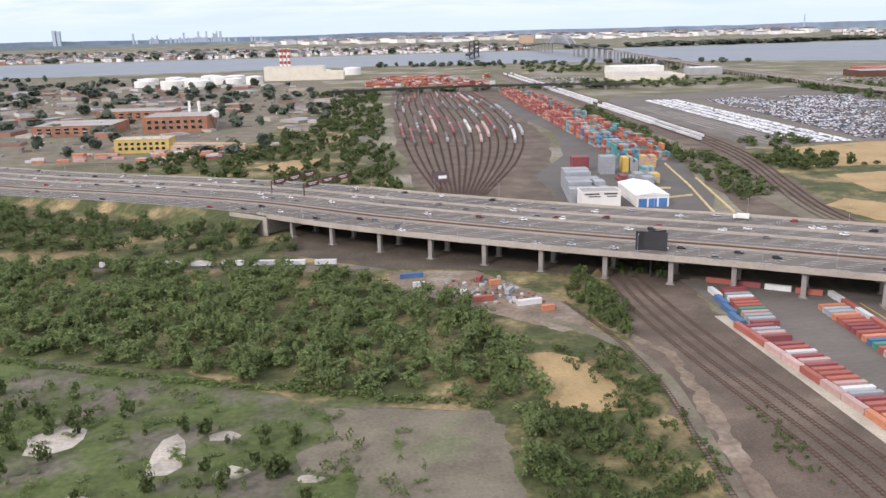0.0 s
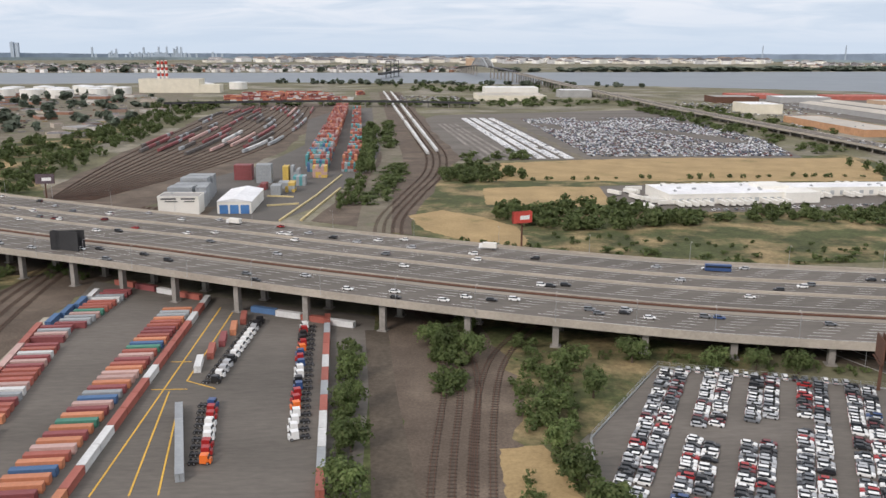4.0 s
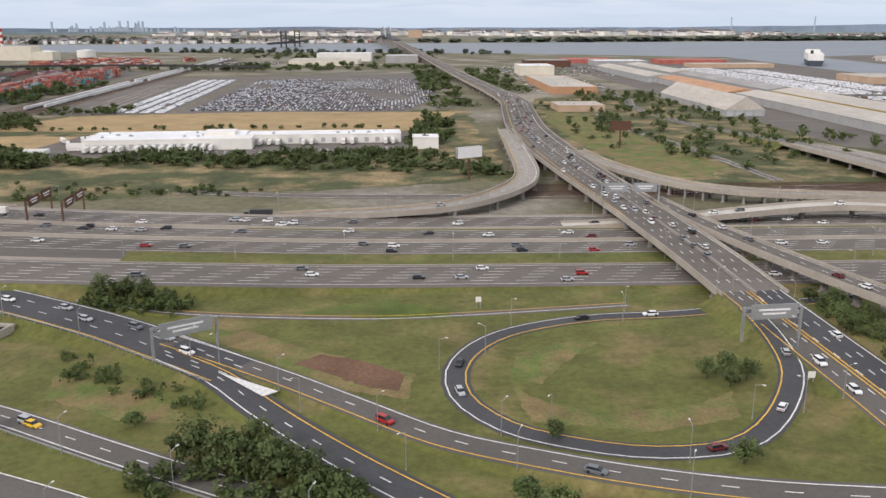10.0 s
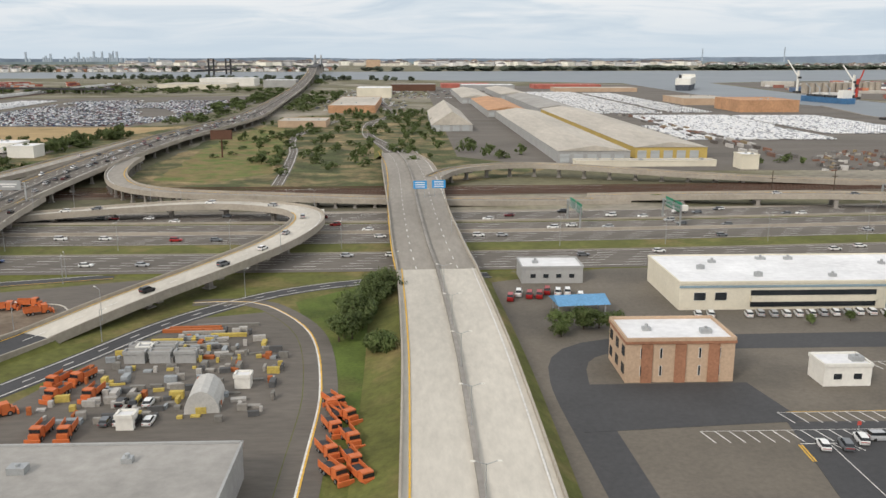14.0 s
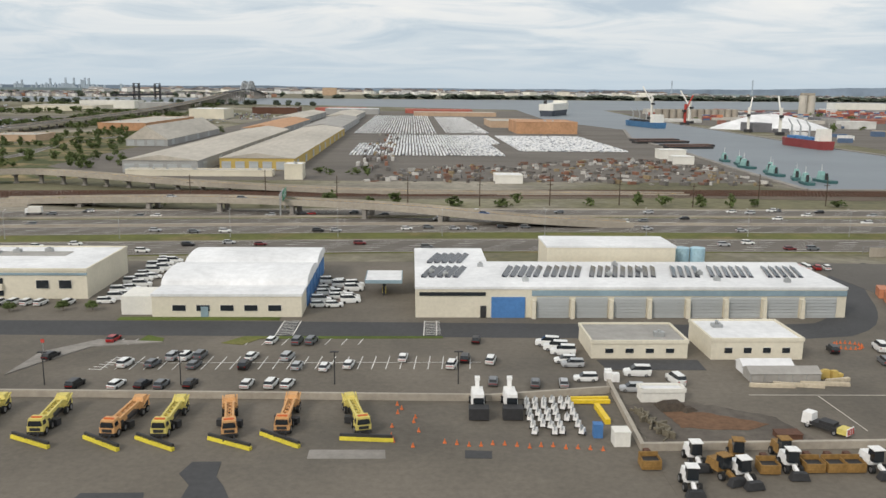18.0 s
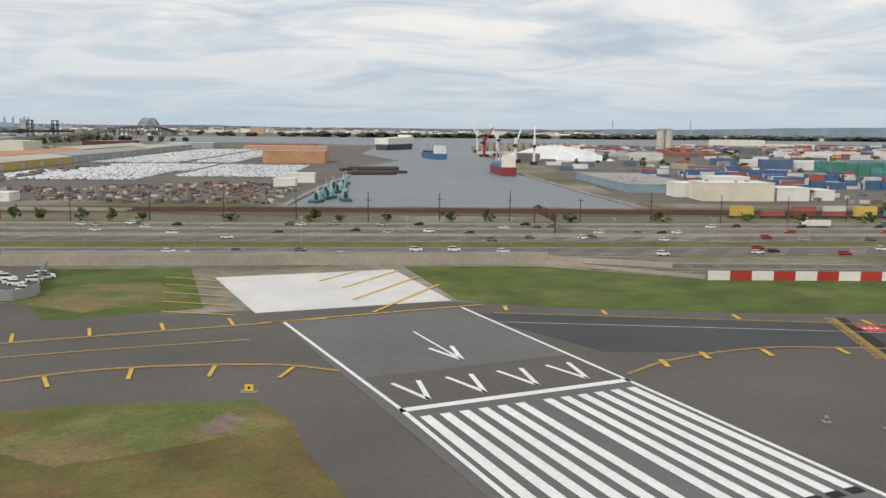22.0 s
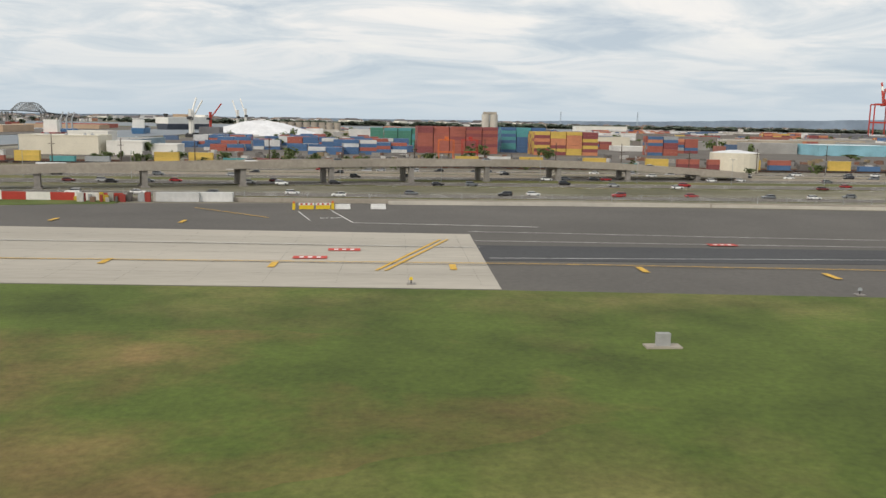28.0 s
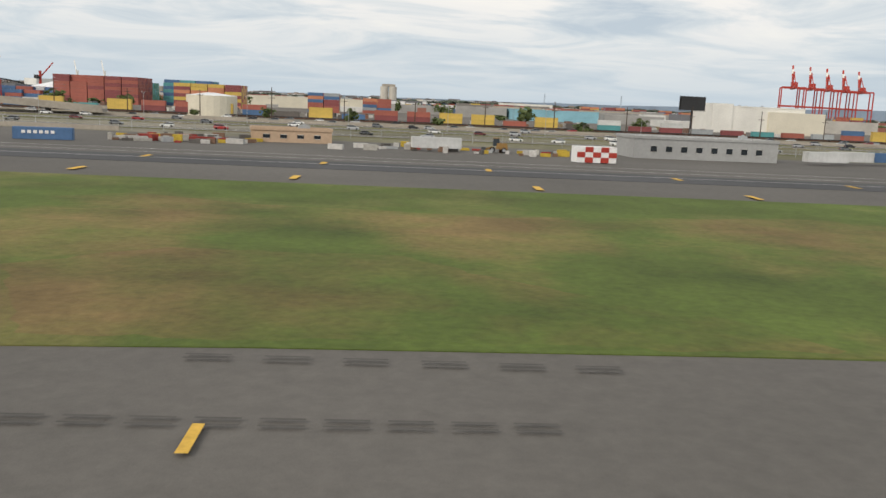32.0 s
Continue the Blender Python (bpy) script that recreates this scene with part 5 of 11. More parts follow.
def join_cars(name, items, label):
    """Many full cars in one mesh, a paint for each."""
    keys = sorted(PAINTS)
    mats = [CAR_PAINT[k] for k in keys] + [CAR_GLASS, TYRE, LAMP_RED]
    proto = {}
    for sn, (L, W, H, tall) in {"saloon": (4.7, 1.84, 1.45, False), "estate": (4.75, 1.9, 1.72, True), "van": (5.6, 2.05, 2.3, True)}.items():
        L, W, H = L * S, W * S, H * S
        sh = Shape()
        for src, mi in ((car_body(L, W, H, tall), 0), (car_cabin(L, W, H, tall), 1)):
            sh.add(src.v, src.f, mi)
        for q in (-0.30, 0.31):
            for sgn in (-1, 1):
                sh.box(q * L, sgn * (W / 2 - 0.1 * S), 0, 0.6 * S, 0.22 * S, 0.62 * S, 0, 2)
        sh.box(-0.485 * L, 0, H * 0.47, 0.05 * L, W * 0.8, H * 0.07, 0, 3)
        proto[sn] = sh
    out = Shape()
    for x, y, z, deg, colour, sn in items:
        p = proto[sn]
        c, s_ = math.cos(math.radians(deg)), math.sin(math.radians(deg))
        k = len(out.v)
        out.v.extend([(x + vx * c - vy * s_, y + vx * s_ + vy * c, z + vz) for vx, vy, vz in p.v])
        out.f.extend([tuple(i + k for i in f) for f in p.f])
        ci = keys.index(colour)
        out.m.extend([ci if m == 0 else len(keys) + m - 1 for m in p.m])
    return tagged(part(name, out, mats), label, "cars", "", "stuff")


def car_arrays():
    """A plain small car for the far lots: verts and quads."""
    sh = Shape()
    L, W, H = 4.6 * S, 1.85 * S, 1.5 * S
    sh.box(0, 0, 0.12 * H, L, W, 0.5 * H)
    sh.box(-0.06 * L, 0, 0.62 * H, 0.6 * L, W * 0.88, 0.38 * H, top=0.8)
    return np.array(sh.v), np.array(sh.f)


def lot_stuff(name, spots, label, cols):
    v, f = car_arrays()
    n = len(spots)
    V = np.zeros((n, len(v), 3))
    for i, (x, y, deg) in enumerate(spots):
        a = math.radians(deg)
        c, s = math.cos(a), math.sin(a)
        V[i] = v @ np.array([[c, s, 0], [-s, c, 0], [0, 0, 1]]) + (x, y, 0.02)
    # join each car's two boxes into one island by sharing a corner
    F = f[None] + (np.arange(n) * len(v))[:, None, None]
    m = mat(name + "_paint", (0.5, 0.5, 0.5), 0.4, vary=0.05, patch=0.0, island=cols)
    ob = new(name, big_mesh(name, V.reshape(-1, 3), F.reshape(-1, 4), m))
    return tagged(ob, label, "cars", "", "stuff")


MIXED = [(0.78, 0.78, 0.76), (0.6, 0.62, 0.63), (0.20, 0.21, 0.23), (0.10, 0.11, 0.12), (0.72, 0.74, 0.78), (0.02, 0.02, 0.022), (0.16, 0.05, 0.05), (0.05, 0.08, 0.15), (0.42, 0.43, 0.44), (0.06, 0.065, 0.07)]
PALE = [(0.8, 0.8, 0.79), (0.72, 0.73, 0.74), (0.8, 0.8, 0.79), (0.55, 0.57, 0.6), (0.78, 0.78, 0.78), (0.25, 0.26, 0.28)]


# trees
def tree_arrays(seed, h, r, clumps=70, leaf=0.34, squash=0.75, low=0.25, per=9):
    """Leaf quads in clumps, set round an uneven crown."""
    g = np.random.RandomState(seed)
    cs, ds = [], []
    lobes = [(g.uniform(-0.45, 0.45) * r, g.uniform(-0.45, 0.45) * r, h * g.uniform(low + 0.22, 0.82), r * g.uniform(0.45, 0.75)) for _ in range(6)]
    for _ in range(clumps):
        lx, ly, lz, lr = lobes[g.randint(6)]
        d = g.normal(size=3)
        d /= np.linalg.norm(d)
        k = lr * g.uniform(0.65, 1.05)
        p = np.array([lx, ly, lz]) + d * k * (1, 1, squash)
        p[2] = min(max(p[2], h * low * 0.8), h)
        cs.append(p)
        ds.append(d)
    cs, ds = np.array(cs), np.array(ds)
    c = np.repeat(cs, per, 0) + g.normal(scale=0.20 * r * 0.55, size=(clumps * per, 3))
    n = len(c)
    # leaves lie roughly along the crown's surface
    up = np.repeat(ds, per, 0) + g.normal(scale=0.42, size=(n, 3)) + (0, 0, 0.45)
    a = np.cross(up, g.normal(size=(n, 3)))
    a /= np.linalg.norm(a, axis=1)[:, None]
    b = np.cross(up, a)
    b /= np.linalg.norm(b, axis=1)[:, None]
    sz = leaf * g.uniform(0.6, 1.3, size=(n, 1))
    V = np.stack([c - a * sz, c - b * sz * 0.8, c + a * sz, c + b * sz * 0.8], 1).reshape(-1, 3)
    V[:, 2] = np.maximum(V[:, 2], 0.05)
    return V, np.arange(n * 4).reshape(-1, 4)


def trunk_shape(seed, h, r):
    g = random.Random(seed)
    sh = Shape().cyl(0, 0, -0.1, h * 0.55, 0.035 * h, 0.02 * h, 7)
    for i in range(5):
        a = 2 * math.pi * (i + g.random()) / 5
        z0 = h * g.uniform(0.22, 0.45)
        sh.bar((0, 0, z0), (math.cos(a) * r * 0.6, math.sin(a) * r * 0.6, z0 + h * 0.28), 0.016 * h)
    return sh


TREES = []
for i, (h, r, dark) in enumerate(((5.2, 2.6, 0), (4.4, 2.5, 0), (6.0, 2.8, 1), (3.4, 2.1, 0), (4.8, 2.2, 1))):
    V, F = tree_arrays(11 + i, h, r, 110, 0.21, per=14)
    TREES.append((trunk_shape(i, h, r).mesh("tree", BARK), big_mesh("crown", V, F, LEAF_D if dark else LEAF)))
BUSH = [tree_arrays(40 + i, 1.5, 1.2, 26, 0.22, 0.6, 0.05) for i in range(3)]


def put_tree(x, y, k=0, sc=1.0, z=0.0, label="", group=""):
    ob = new("tree", TREES[k][0])
    c = new("crown", TREES[k][1])
    c.parent = ob
    tagged(ob, label or ("dark green leafy tree with a rounded uneven crown" if k in (2, 4) else "fresh green broadleaf tree with an uneven crown"), "tree", group)
    ob.matrix_basis = at(x, y, z, rnd.uniform(0, 360)) @ Matrix.Diagonal((sc, sc, sc * rnd.uniform(0.85, 1.15), 1))
    return ob


def wood_stuff(name, spots, label, seeds, material, leaf=0.34, clumps=46, low=0.12, per=7):
    """Many trees as one sheet of woodland: spots of x, y, height, radius."""
    base = [tree_arrays(s, 1.0, 0.55, clumps, leaf * 1.05 / 4.5, 0.9, low, per) for s in seeds]
    Vs, Fs, k = [], [], 0
    for i, (x, y, h, r) in enumerate(spots):
        v, f = base[i % len(base)]
        a = rnd.uniform(0, 6.28)
        c, s = math.cos(a), math.sin(a)
        q = v * (r / 0.55, r / 0.55, h)
        q = np.stack([q[:, 0] * c - q[:, 1] * s + x, q[:, 0] * s + q[:, 1] * c + y, q[:, 2]], 1)
        Vs.append(q)
        Fs.append(f + k)
        k += len(v)
    ob = new(name, big_mesh(name, np.vstack(Vs), np.vstack(Fs), material))
    return tagged(ob, label, "trees", "", "stuff")


def inside(poly, x, y):
    r, n = False, len(poly)
    for i in range(n):
        (x0, y0), (x1, y1) = poly[i], poly[(i + 1) % n]
        if (y0 > y) != (y1 > y) and x < (x1 - x0) * (y - y0) / (y1 - y0) + x0:
            r = not r
    return r


def scatter(poly, n, g, gap=0.0):
    xs, ys = [p[0] for p in poly], [p[1] for p in poly]
    out = []
    tries = 0
    while len(out) < n and tries < n * 40:
        tries += 1
        x, y = g.uniform(min(xs), max(xs)), g.uniform(min(ys), max(ys))
        if inside(poly, x, y) and all((x - a) ** 2 + (y - b) ** 2 > gap * gap for a, b in out[-400:]):
            out.append((x, y))
    return out


# shipping containers
BOX_COLS = {"red": (0.36, 0.092, 0.06), "orange": (0.56, 0.21, 0.10), "blue": (0.05, 0.13, 0.27), "white": (0.62, 0.62, 0.60), "grey": (0.33, 0.35, 0.36), "green": (0.05, 0.22, 0.15), "teal": (0.07, 0.30, 0.31), "maroon": (0.24, 0.05, 0.05), "yellow": (0.62, 0.42, 0.08), "pink": (0.50, 0.32, 0.28), "dark": (0.10, 0.085, 0.075)}
BOX_COLS = {k: tuple(0.93 * v + 0.07 * 0.42 for v in c) for k, c in BOX_COLS.items()}
BOX_MAT = {k: mat("container_" + k, c, 0.6, vary=0.14, scale=1.2, patch=0.12, tint=0.12) for k, c in BOX_COLS.items()}
BOXES = {}


def container_mesh(L, W, H):
    """Ribbed steel box, length along x."""
    sh = Shape()
    n = 24
    for sgn in (-1, 1):
        vs = []
        for i in range(n + 1):
            x = -L / 2 + L * i / n
            y = sgn * (W / 2 - (0.0 if i % 2 else 0.035 * S))
            vs += [(x, y, 0.06 * S), (x, y, H)]
        fs = [((2 * i, 2 * i + 2, 2 * i + 3, 2 * i + 1) if sgn < 0 else (2 * i + 1, 2 * i + 3, 2 * i + 2, 2 * i)) for i in range(n)]
        sh.add(vs, fs)
    sh.box(0, 0, H - 0.02, L, W * 0.985, 0.02 + 0.01)
    sh.box(0, 0, 0.0, L, W * 0.97, 0.1 * S)
    sh.box(L / 2 - 0.02, 0, 0.05, 0.04, W, H - 0.06)
    for sx in (-1, 1):
        for sy in (-1, 1):
            sh.box(sx * (L / 2 - 0.05), sy * (W / 2 - 0.04), 0, 0.1, 0.08, H)
    return sh


def container_kind(colour, long=True):
    key = (colour, long)
    if key not in BOXES:
        L, W, H = (12.2 if long else 6.1) * S, 2.44 * S, 2.6 * S
        me = container_mesh(L, W, H).mesh("shipping_container", BOX_MAT[colour])
        dr = Shape()
        dr.box(-L / 2 + 0.015, -W * 0.235, 0.06, 0.03, W * 0.44, H - 0.1)
        d2 = dr
        d2.box(-L / 2 + 0.015, W * 0.235, 0.06, 0.03, W * 0.44, H - 0.1)
        for d, y in ((dr, -0.12), (d2, 0.12)):
            d.box(-L / 2 - 0.012, y * W, 0.08, 0.02, 0.025, H - 0.14)
        BOXES[key] = (me, dr.mesh("door", BOX_MAT[colour]))
    return BOXES[key]


def put_container(x, y, z, deg, colour, long=True, group="", where="on the asphalt of a container yard"):
    ms = container_kind(colour, long)
    ob = new("shipping_container", ms[0])
    for d in ms[1:]:
        c = new("door", d)
        c.parent = ob
    ob.matrix_basis = at(x, y, z, deg)
    return tagged(ob, "%s ribbed steel shipping container %s" % (colour, where), "container", group)


# street lamps
def lamp_meshes(h, arm):
    pole = Shape().bar((0, 0, h - 0.1), (arm, 0, h + 0.22), 0.05).cyl(0, 0, 0, h, 0.085 * S * 1.3, 0.05 * S * 1.3, 7).cyl(0, 0, 0, 0.25, 0.2 * S, 0.16 * S, 7)
    a = Shape().bar((0, 0, h - 0.1), (-arm, 0, h + 0.22), 0.05)
    hd = Shape().box(arm + 0.15, 0, h + 0.17, 0.42, 0.17, 0.08, top=0.8)
    return pole.mesh("street_lamp", STEEL), a.mesh("arm", STEEL), hd.mesh("lamp_head", WALL_WHITE)


LAMPS = {1: lamp_meshes(5.6, 1.3), 2: lamp_meshes(4.6, 0.9)}


def put_lamp(x, y, z, deg, kind=1, double=False):
    m = LAMPS[kind]
    ob = new("street_lamp", m[0])
    if double:
        new("arm", m[1]).parent = ob
    for k in ((0, 180) if double else (0,)):
        c = new("lamp_head", m[2])
        c.parent = ob
        c.rotation_euler = (0, 0, radians(k))
    ob.matrix_basis = at(x, y, z, deg)
    return tagged(ob, "tall grey steel street lamp with a curved arm beside a road", "street lamp", "street lamps")


# buildings
def windows_on(ob, x0, x1, y, z0, z1, n, side=-1, depth=0.05, gap=0.45, frame_mat=WALL_WHITE, name="window"):
    """A row of windows in a wall that runs along x."""
    w = (x1 - x0) / n
    for i in range(n):
        cx = x0 + (i + 0.5) * w
        fr = Shape().box(cx, y + side * depth * 0.4, z0 - 0.04, w * (1 - gap) + 0.1, depth, z1 - z0 + 0.08)
        wo = part(name, fr, frame_mat, ob)
        part("pane", Shape().box(cx, y + side * depth * 0.9, z0, w * (1 - gap), depth * 0.5, z1 - z0), GLASS_DARK, wo)


def hall(name, x0, y0, x1, y1, h, wall, roof, label, category="building", parapet=0.25, deg=0.0, roof_units=0, gable=0.0, along="x"):
    """A plain hall about its own centre: walls, roof and parapet; more parts go under it."""
    cx, cy, sx, sy = (x0 + x1) / 2, (y0 + y1) / 2, x1 - x0, y1 - y0
    ob = thing(name, label, category)
    ob.matrix_basis = at(cx, cy, 0, deg)
    part("wall", Shape().box(0, 0, -0.2, sx, sy, h + 0.2), wall, ob)
    if gable:
        g = Shape()
        if along == "x":
            g.gable(0, 0, h, sx, sy, gable, 0, 0, 0.3)
        else:
            g.gable(0, 0, h, sy, sx, gable, math.pi / 2, 0, 0.3)
        part("roof", g, roof, ob)
    else:
        part("roof", Shape().box(0, 0, h, sx - 0.3, sy - 0.3, 0.06), roof, ob)
        p = Shape()
        for a, b, c, d in ((0, -sy / 2, sx + 0.1, 0.25), (0, sy / 2, sx + 0.1, 0.25), (-sx / 2, 0, 0.25, sy + 0.1), (sx / 2, 0, 0.25, sy + 0.1)):
            p.box(a, b, h - 0.15, c, d, parapet + 0.15)
        part("parapet", p, wall, ob)
    g = random.Random(int(x0 * 7 + y0))
    for _ in range(roof_units):
        px, py = g.uniform(-sx * 0.42, sx * 0.42), g.uniform(-sy * 0.36, sy * 0.36)
        u = Shape().box(px, py, h + 0.06, g.uniform(0.6, 1.6), g.uniform(0.6, 1.2), g.uniform(0.35, 0.7))
        u.cyl(px, py, h + 0.3, h + 0.85, 0.22, 0.22, 8)
        part("roof_unit", u, STEEL, ob)
    return ob


def sign_post(x, y, z, deg, w, h, up, material, name="road_sign", label="green road sign on steel posts", bars=0, post=STEEL):
    ob = thing(name, label, "sign")
    ob.matrix_basis = at(x, y, z, deg)
    p = Shape()
    for s in (-1, 1):
        p.box(s * w * 0.32, 0.06, -0.1, 0.12, 0.12, up + h * 0.6)
    part("post", p, post, ob)
    pn = part("panel", Shape().box(0, 0, up, w, 0.08, h), material, ob)
    b = Shape()
    for i in range(bars):
        b.box(0, -0.05, up + h * (i + 0.6) / (bars + 0.6), w * 0.7, 0.02, h * 0.35 / (bars + 0.3))
    if bars:
        part("lettering", b, WHITE_PAINT, pn)
    return ob


# ---- first stretch: woods, yards and the rail side ----
g1 = random.Random(21)
woods = [(-230, 205), (-125, 262), (-60, 250), (-28, 240), (15, 206), (26, 160), (24, 120), (18, 112), (19, 146), (-18, 155), (-60, 172), (-100, 186), (-230, 228), (-330, 250), (-330, 330)]
spots = [(x, y, g1.uniform(2.6, 5.6), g1.uniform(2.0, 3.4)) for x, y in scatter(woods, 760, g1, 2.0)]
wood_stuff("woodland", spots, "dense green broadleaf woodland", (1, 2, 3, 4), LEAF_D, 0.25, 60, 0.12, 9)
back = [(-300, 420), (-160, 345), (-100, 312), (-45, 280), (-34, 262), (-60, 262), (-140, 275), (-300, 330)]
spots = [(x, y, g1.uniform(2.6, 5.6), g1.uniform(2.0, 3.4)) for x, y in scatter(back, 430, g1, 2.2)]
wood_stuff("woodland", spots, "strip of green woodland below the motorway", (5, 6, 7), LEAF_D, 0.26, 54, 0.12, 8)
# weeds on the gravel lot
spots = [(x, y, g1.uniform(0.5, 2.6), g1.uniform(0.6, 1.7)) for x, y in scatter([(-150, 195), (-95, 172), (-48, 158), (-20, 146), (2, 138), (4, 92), (-140, 92)], 520, g1, 1.0)]
wood_stuff("shrubs", spots, "low green weeds and saplings on gravel", (8, 9), LEAF, 0.30, 18, 0.04)
g9 = random.Random(77)
spots = [(x, y, h, h * g9.uniform(0.34, 0.46)) for x, y in scatter([(-120, 168), (-70, 158), (-30, 143), (-12, 132), (-8, 112), (-4, 96), (-130, 96)], 95, g9, 2.2) for h in (g9.uniform(1.6, 4.6),)]
wood_stuff("shrubs", spots, "bushy fresh green saplings on the gravel lot", (15, 16, 17), LEAF, 0.36, 44, 0.03)
spots = [(x, 143 + (15 - x) * 0.24 + (15 - x) ** 2 * 0.0006 + g9.uniform(1.5, 3.2), g9.uniform(0.9, 1.7), g9.uniform(0.9, 1.5)) for x in [15 - 1.1 * k for k in range(130)]]
wood_stuff("shrubs", spots, "low overgrown hedge along the lot's fence", (18, 19), LEAF, 0.36, 20, 0.03)
spots = [(x, y, g9.uniform(0.6, 2.2), g9.uniform(0.7, 1.4)) for x, y in scatter([(170, 108), (177, 112), (180, 60), (170, 60)], 45, g9, 1.2)]
wood_stuff("shrubs", spots, "scattered green bushes on dry ground by the tracks", (15, 17), LEAF, 0.36, 30, 0.03)
PALE_SLAB = mat("broken_slab", (0.42, 0.375, 0.315), 0.95, vary=0.3, scale=1.5, patch=0.25, col2=(0.20, 0.19, 0.13), mix2=(0.52, 0.62))
for cx, cy, rx, ry, mt in ((-63, 138, 5, 6.5, PALE_SLAB), (-41, 130, 3.6, 8, PALE_SLAB), (-33, 137, 3.4, 2, PALE_SLAB), (-29, 124, 3, 2.4, PALE_SLAB), (-52, 116, 4, 3, PALE_SLAB), (11, 132, 7, 9, GRAVEL), (-14, 128, 5, 7, GRAVEL), (-84, 128, 5, 3, PALE_SLAB), (-16, 121, 2.4, 1.6, PALE_SLAB)):
    pts = [(cx + rx * g1.uniform(0.7, 1.1) * math.cos(a), cy + ry * g1.uniform(0.7, 1.1) * math.sin(a)) for a in np.linspace(0, 5.8, 11)]
    zone("sand_patch", pts, mt, 4, "pale broken slab among weeds")
# shrubs along the tracks and round the yards
strips = [([(42, 212), (49, 232), (54, 195), (50, 176), (45, 186)], 70, 3.2), ([(20, 142), (40, 140), (47, 112), (20, 100)], 150, 2.6), ([(40, 168), (47, 172), (47, 130), (39, 140)], 40, 2.6), ([(54, 228), (60, 240), (74, 232), (72, 218)], 18, 2.4), ([(143.6, 166), (146.4, 166), (148.4, 118), (150, 98), (146.4, 98), (145.6, 120)], 62, 2.9), ([(146.6, 100), (151, 98), (152, 50), (146, 50)], 46, 3.4), ([(162, 176), (170, 172), (167, 140), (162, 140)], 40, 3.4), ([(180, 172), (190, 158), (184, 126), (181, 104), (176, 126), (176, 142)], 60, 3.0), ([(181, 112), (186, 110), (187, 55), (180, 55)], 60, 4.0), ([(192, 164), (246, 150), (246, 144), (206, 156), (196, 158)], 40, 1.6), ([(262, 128), (274, 116), (276, 108), (266, 110), (258, 122)], 60, 3.6), ([(283, 98), (296, 106), (300, 92), (290, 86)], 60, 3.4), ([(250, 138), (262, 124), (260, 120), (249, 135)], 26, 2.2), ([(288, 138), (296, 145), (308, 142), (315, 134), (311, 128), (302, 127), (295, 132)], 6, 1.0), ([(336, 120), (360, 104), (362, 98), (340, 108)], 40, 1.6), ([(330, 143), (350, 142), (348, 136), (333, 138)], 40, 2.6), ([(455, 112), (457, 140), (462, 142), (466, 122), (464, 112)], 46, 2.2), ([(355, 86), (378, 86), (384, 72), (358, 80)], 50, 3.0), ([(458, 92), (463, 104), (466, 118), (462, 96)], 12, 1.4), ([(30, 176), (38, 170), (40, 142), (38, 142)], 16, 2.0), ([(60, 118), (62, 140), (66, 140), (66, 112)], 30, 1.2), ([(48, 160), (51, 160), (51, 112), (48, 112)], 20, 1.6)]
spots = [(x, y, g1.uniform(0.5, 1.2) * k, g1.uniform(0.35, 0.65) * k) for poly, n, k in strips for x, y in scatter(poly, n, g1, 0.8)]
wood_stuff("shrubs", spots, "green shrubs and small trees along railway tracks", (12, 13, 14), LEAF, 0.36, 24, 0.05)
for x, y, k, sc in ((264, 118, 0, 1.1), (268, 121, 1, 1.1), (266, 125, 3, 1.0), (271, 116, 0, 1.1), (273, 112, 3, 1.0), (286, 97, 1, 1.0), (292, 101, 3, 1.0), (296, 95, 0, 1.0), (334, 142, 2, 0.9), (338, 144, 4, 0.95), (342, 141, 2, 0.85), (346, 139, 4, 0.85), (310, 106.5, 3, 0.85), (321, 101.5, 3, 0.6), (336, 94.5, 2, 0.55), (354, 95.5, 3, 0.65), (170, 159, 0, 1.2), (181, 131, 1, 1.3), (190, 139, 0, 1.2), (189, 153, 1, 1.3), (201.6, 156, 0, 1.2), (217, 152.4, 1, 1.0), (224.4, 150.6, 0, 0.9), (232, 148.8, 1, 1.15), (180.6, 108, 0, 1.2), (183, 98, 1, 1.2), (180, 118, 0, 1.1), (147, 150, 1, 1.0), (147, 135, 0, 1.1), (148, 120, 1, 1.3), (162, 168, 0, 1.1), (148, 106, 0, 1.3), (165, 165, 1, 1.2), (170, 174, 1, 1.1)):
    put_tree(x, y, k, sc)
for x, y, k, sc in ((364, 86, 2, 0.9), (367, 84, 4, 1.0), (370, 86, 2, 0.85), (373, 83, 4, 0.9), (361, 88, 4, 0.6), (376, 81, 2, 0.8), (382, 78, 3, 0.7), (404, 90.6, 4, 0.5), (424, 83.6, 2, 0.6), (399, 76, 3, 0.9), (402, 74, 1, 0.8), (428, 107, 2, 0.6), (431, 109, 4, 0.65), (433, 106, 2, 0.6), (430, 104, 4, 0.55), (456, 124, 2, 0.7), (457.5, 130, 4, 0.75), (459, 135, 2, 0.7), (457, 139, 4, 0.6)):
    put_tree(x, y, k, sc)
# dark pines beside the big flyover
for i in range(24):
    u = g1.random()
    put_tree(530.5 + 5.5 * u + g1.uniform(0, 3.0), 108 + 27 * u + g1.uniform(-3, 4), rnd.choice((2, 4)), g1.uniform(0.6, 0.95))
for i in range(5):
    put_tree(g1.uniform(537, 539.4), g1.uniform(100, 112), 0, g1.uniform(0.6, 0.8))


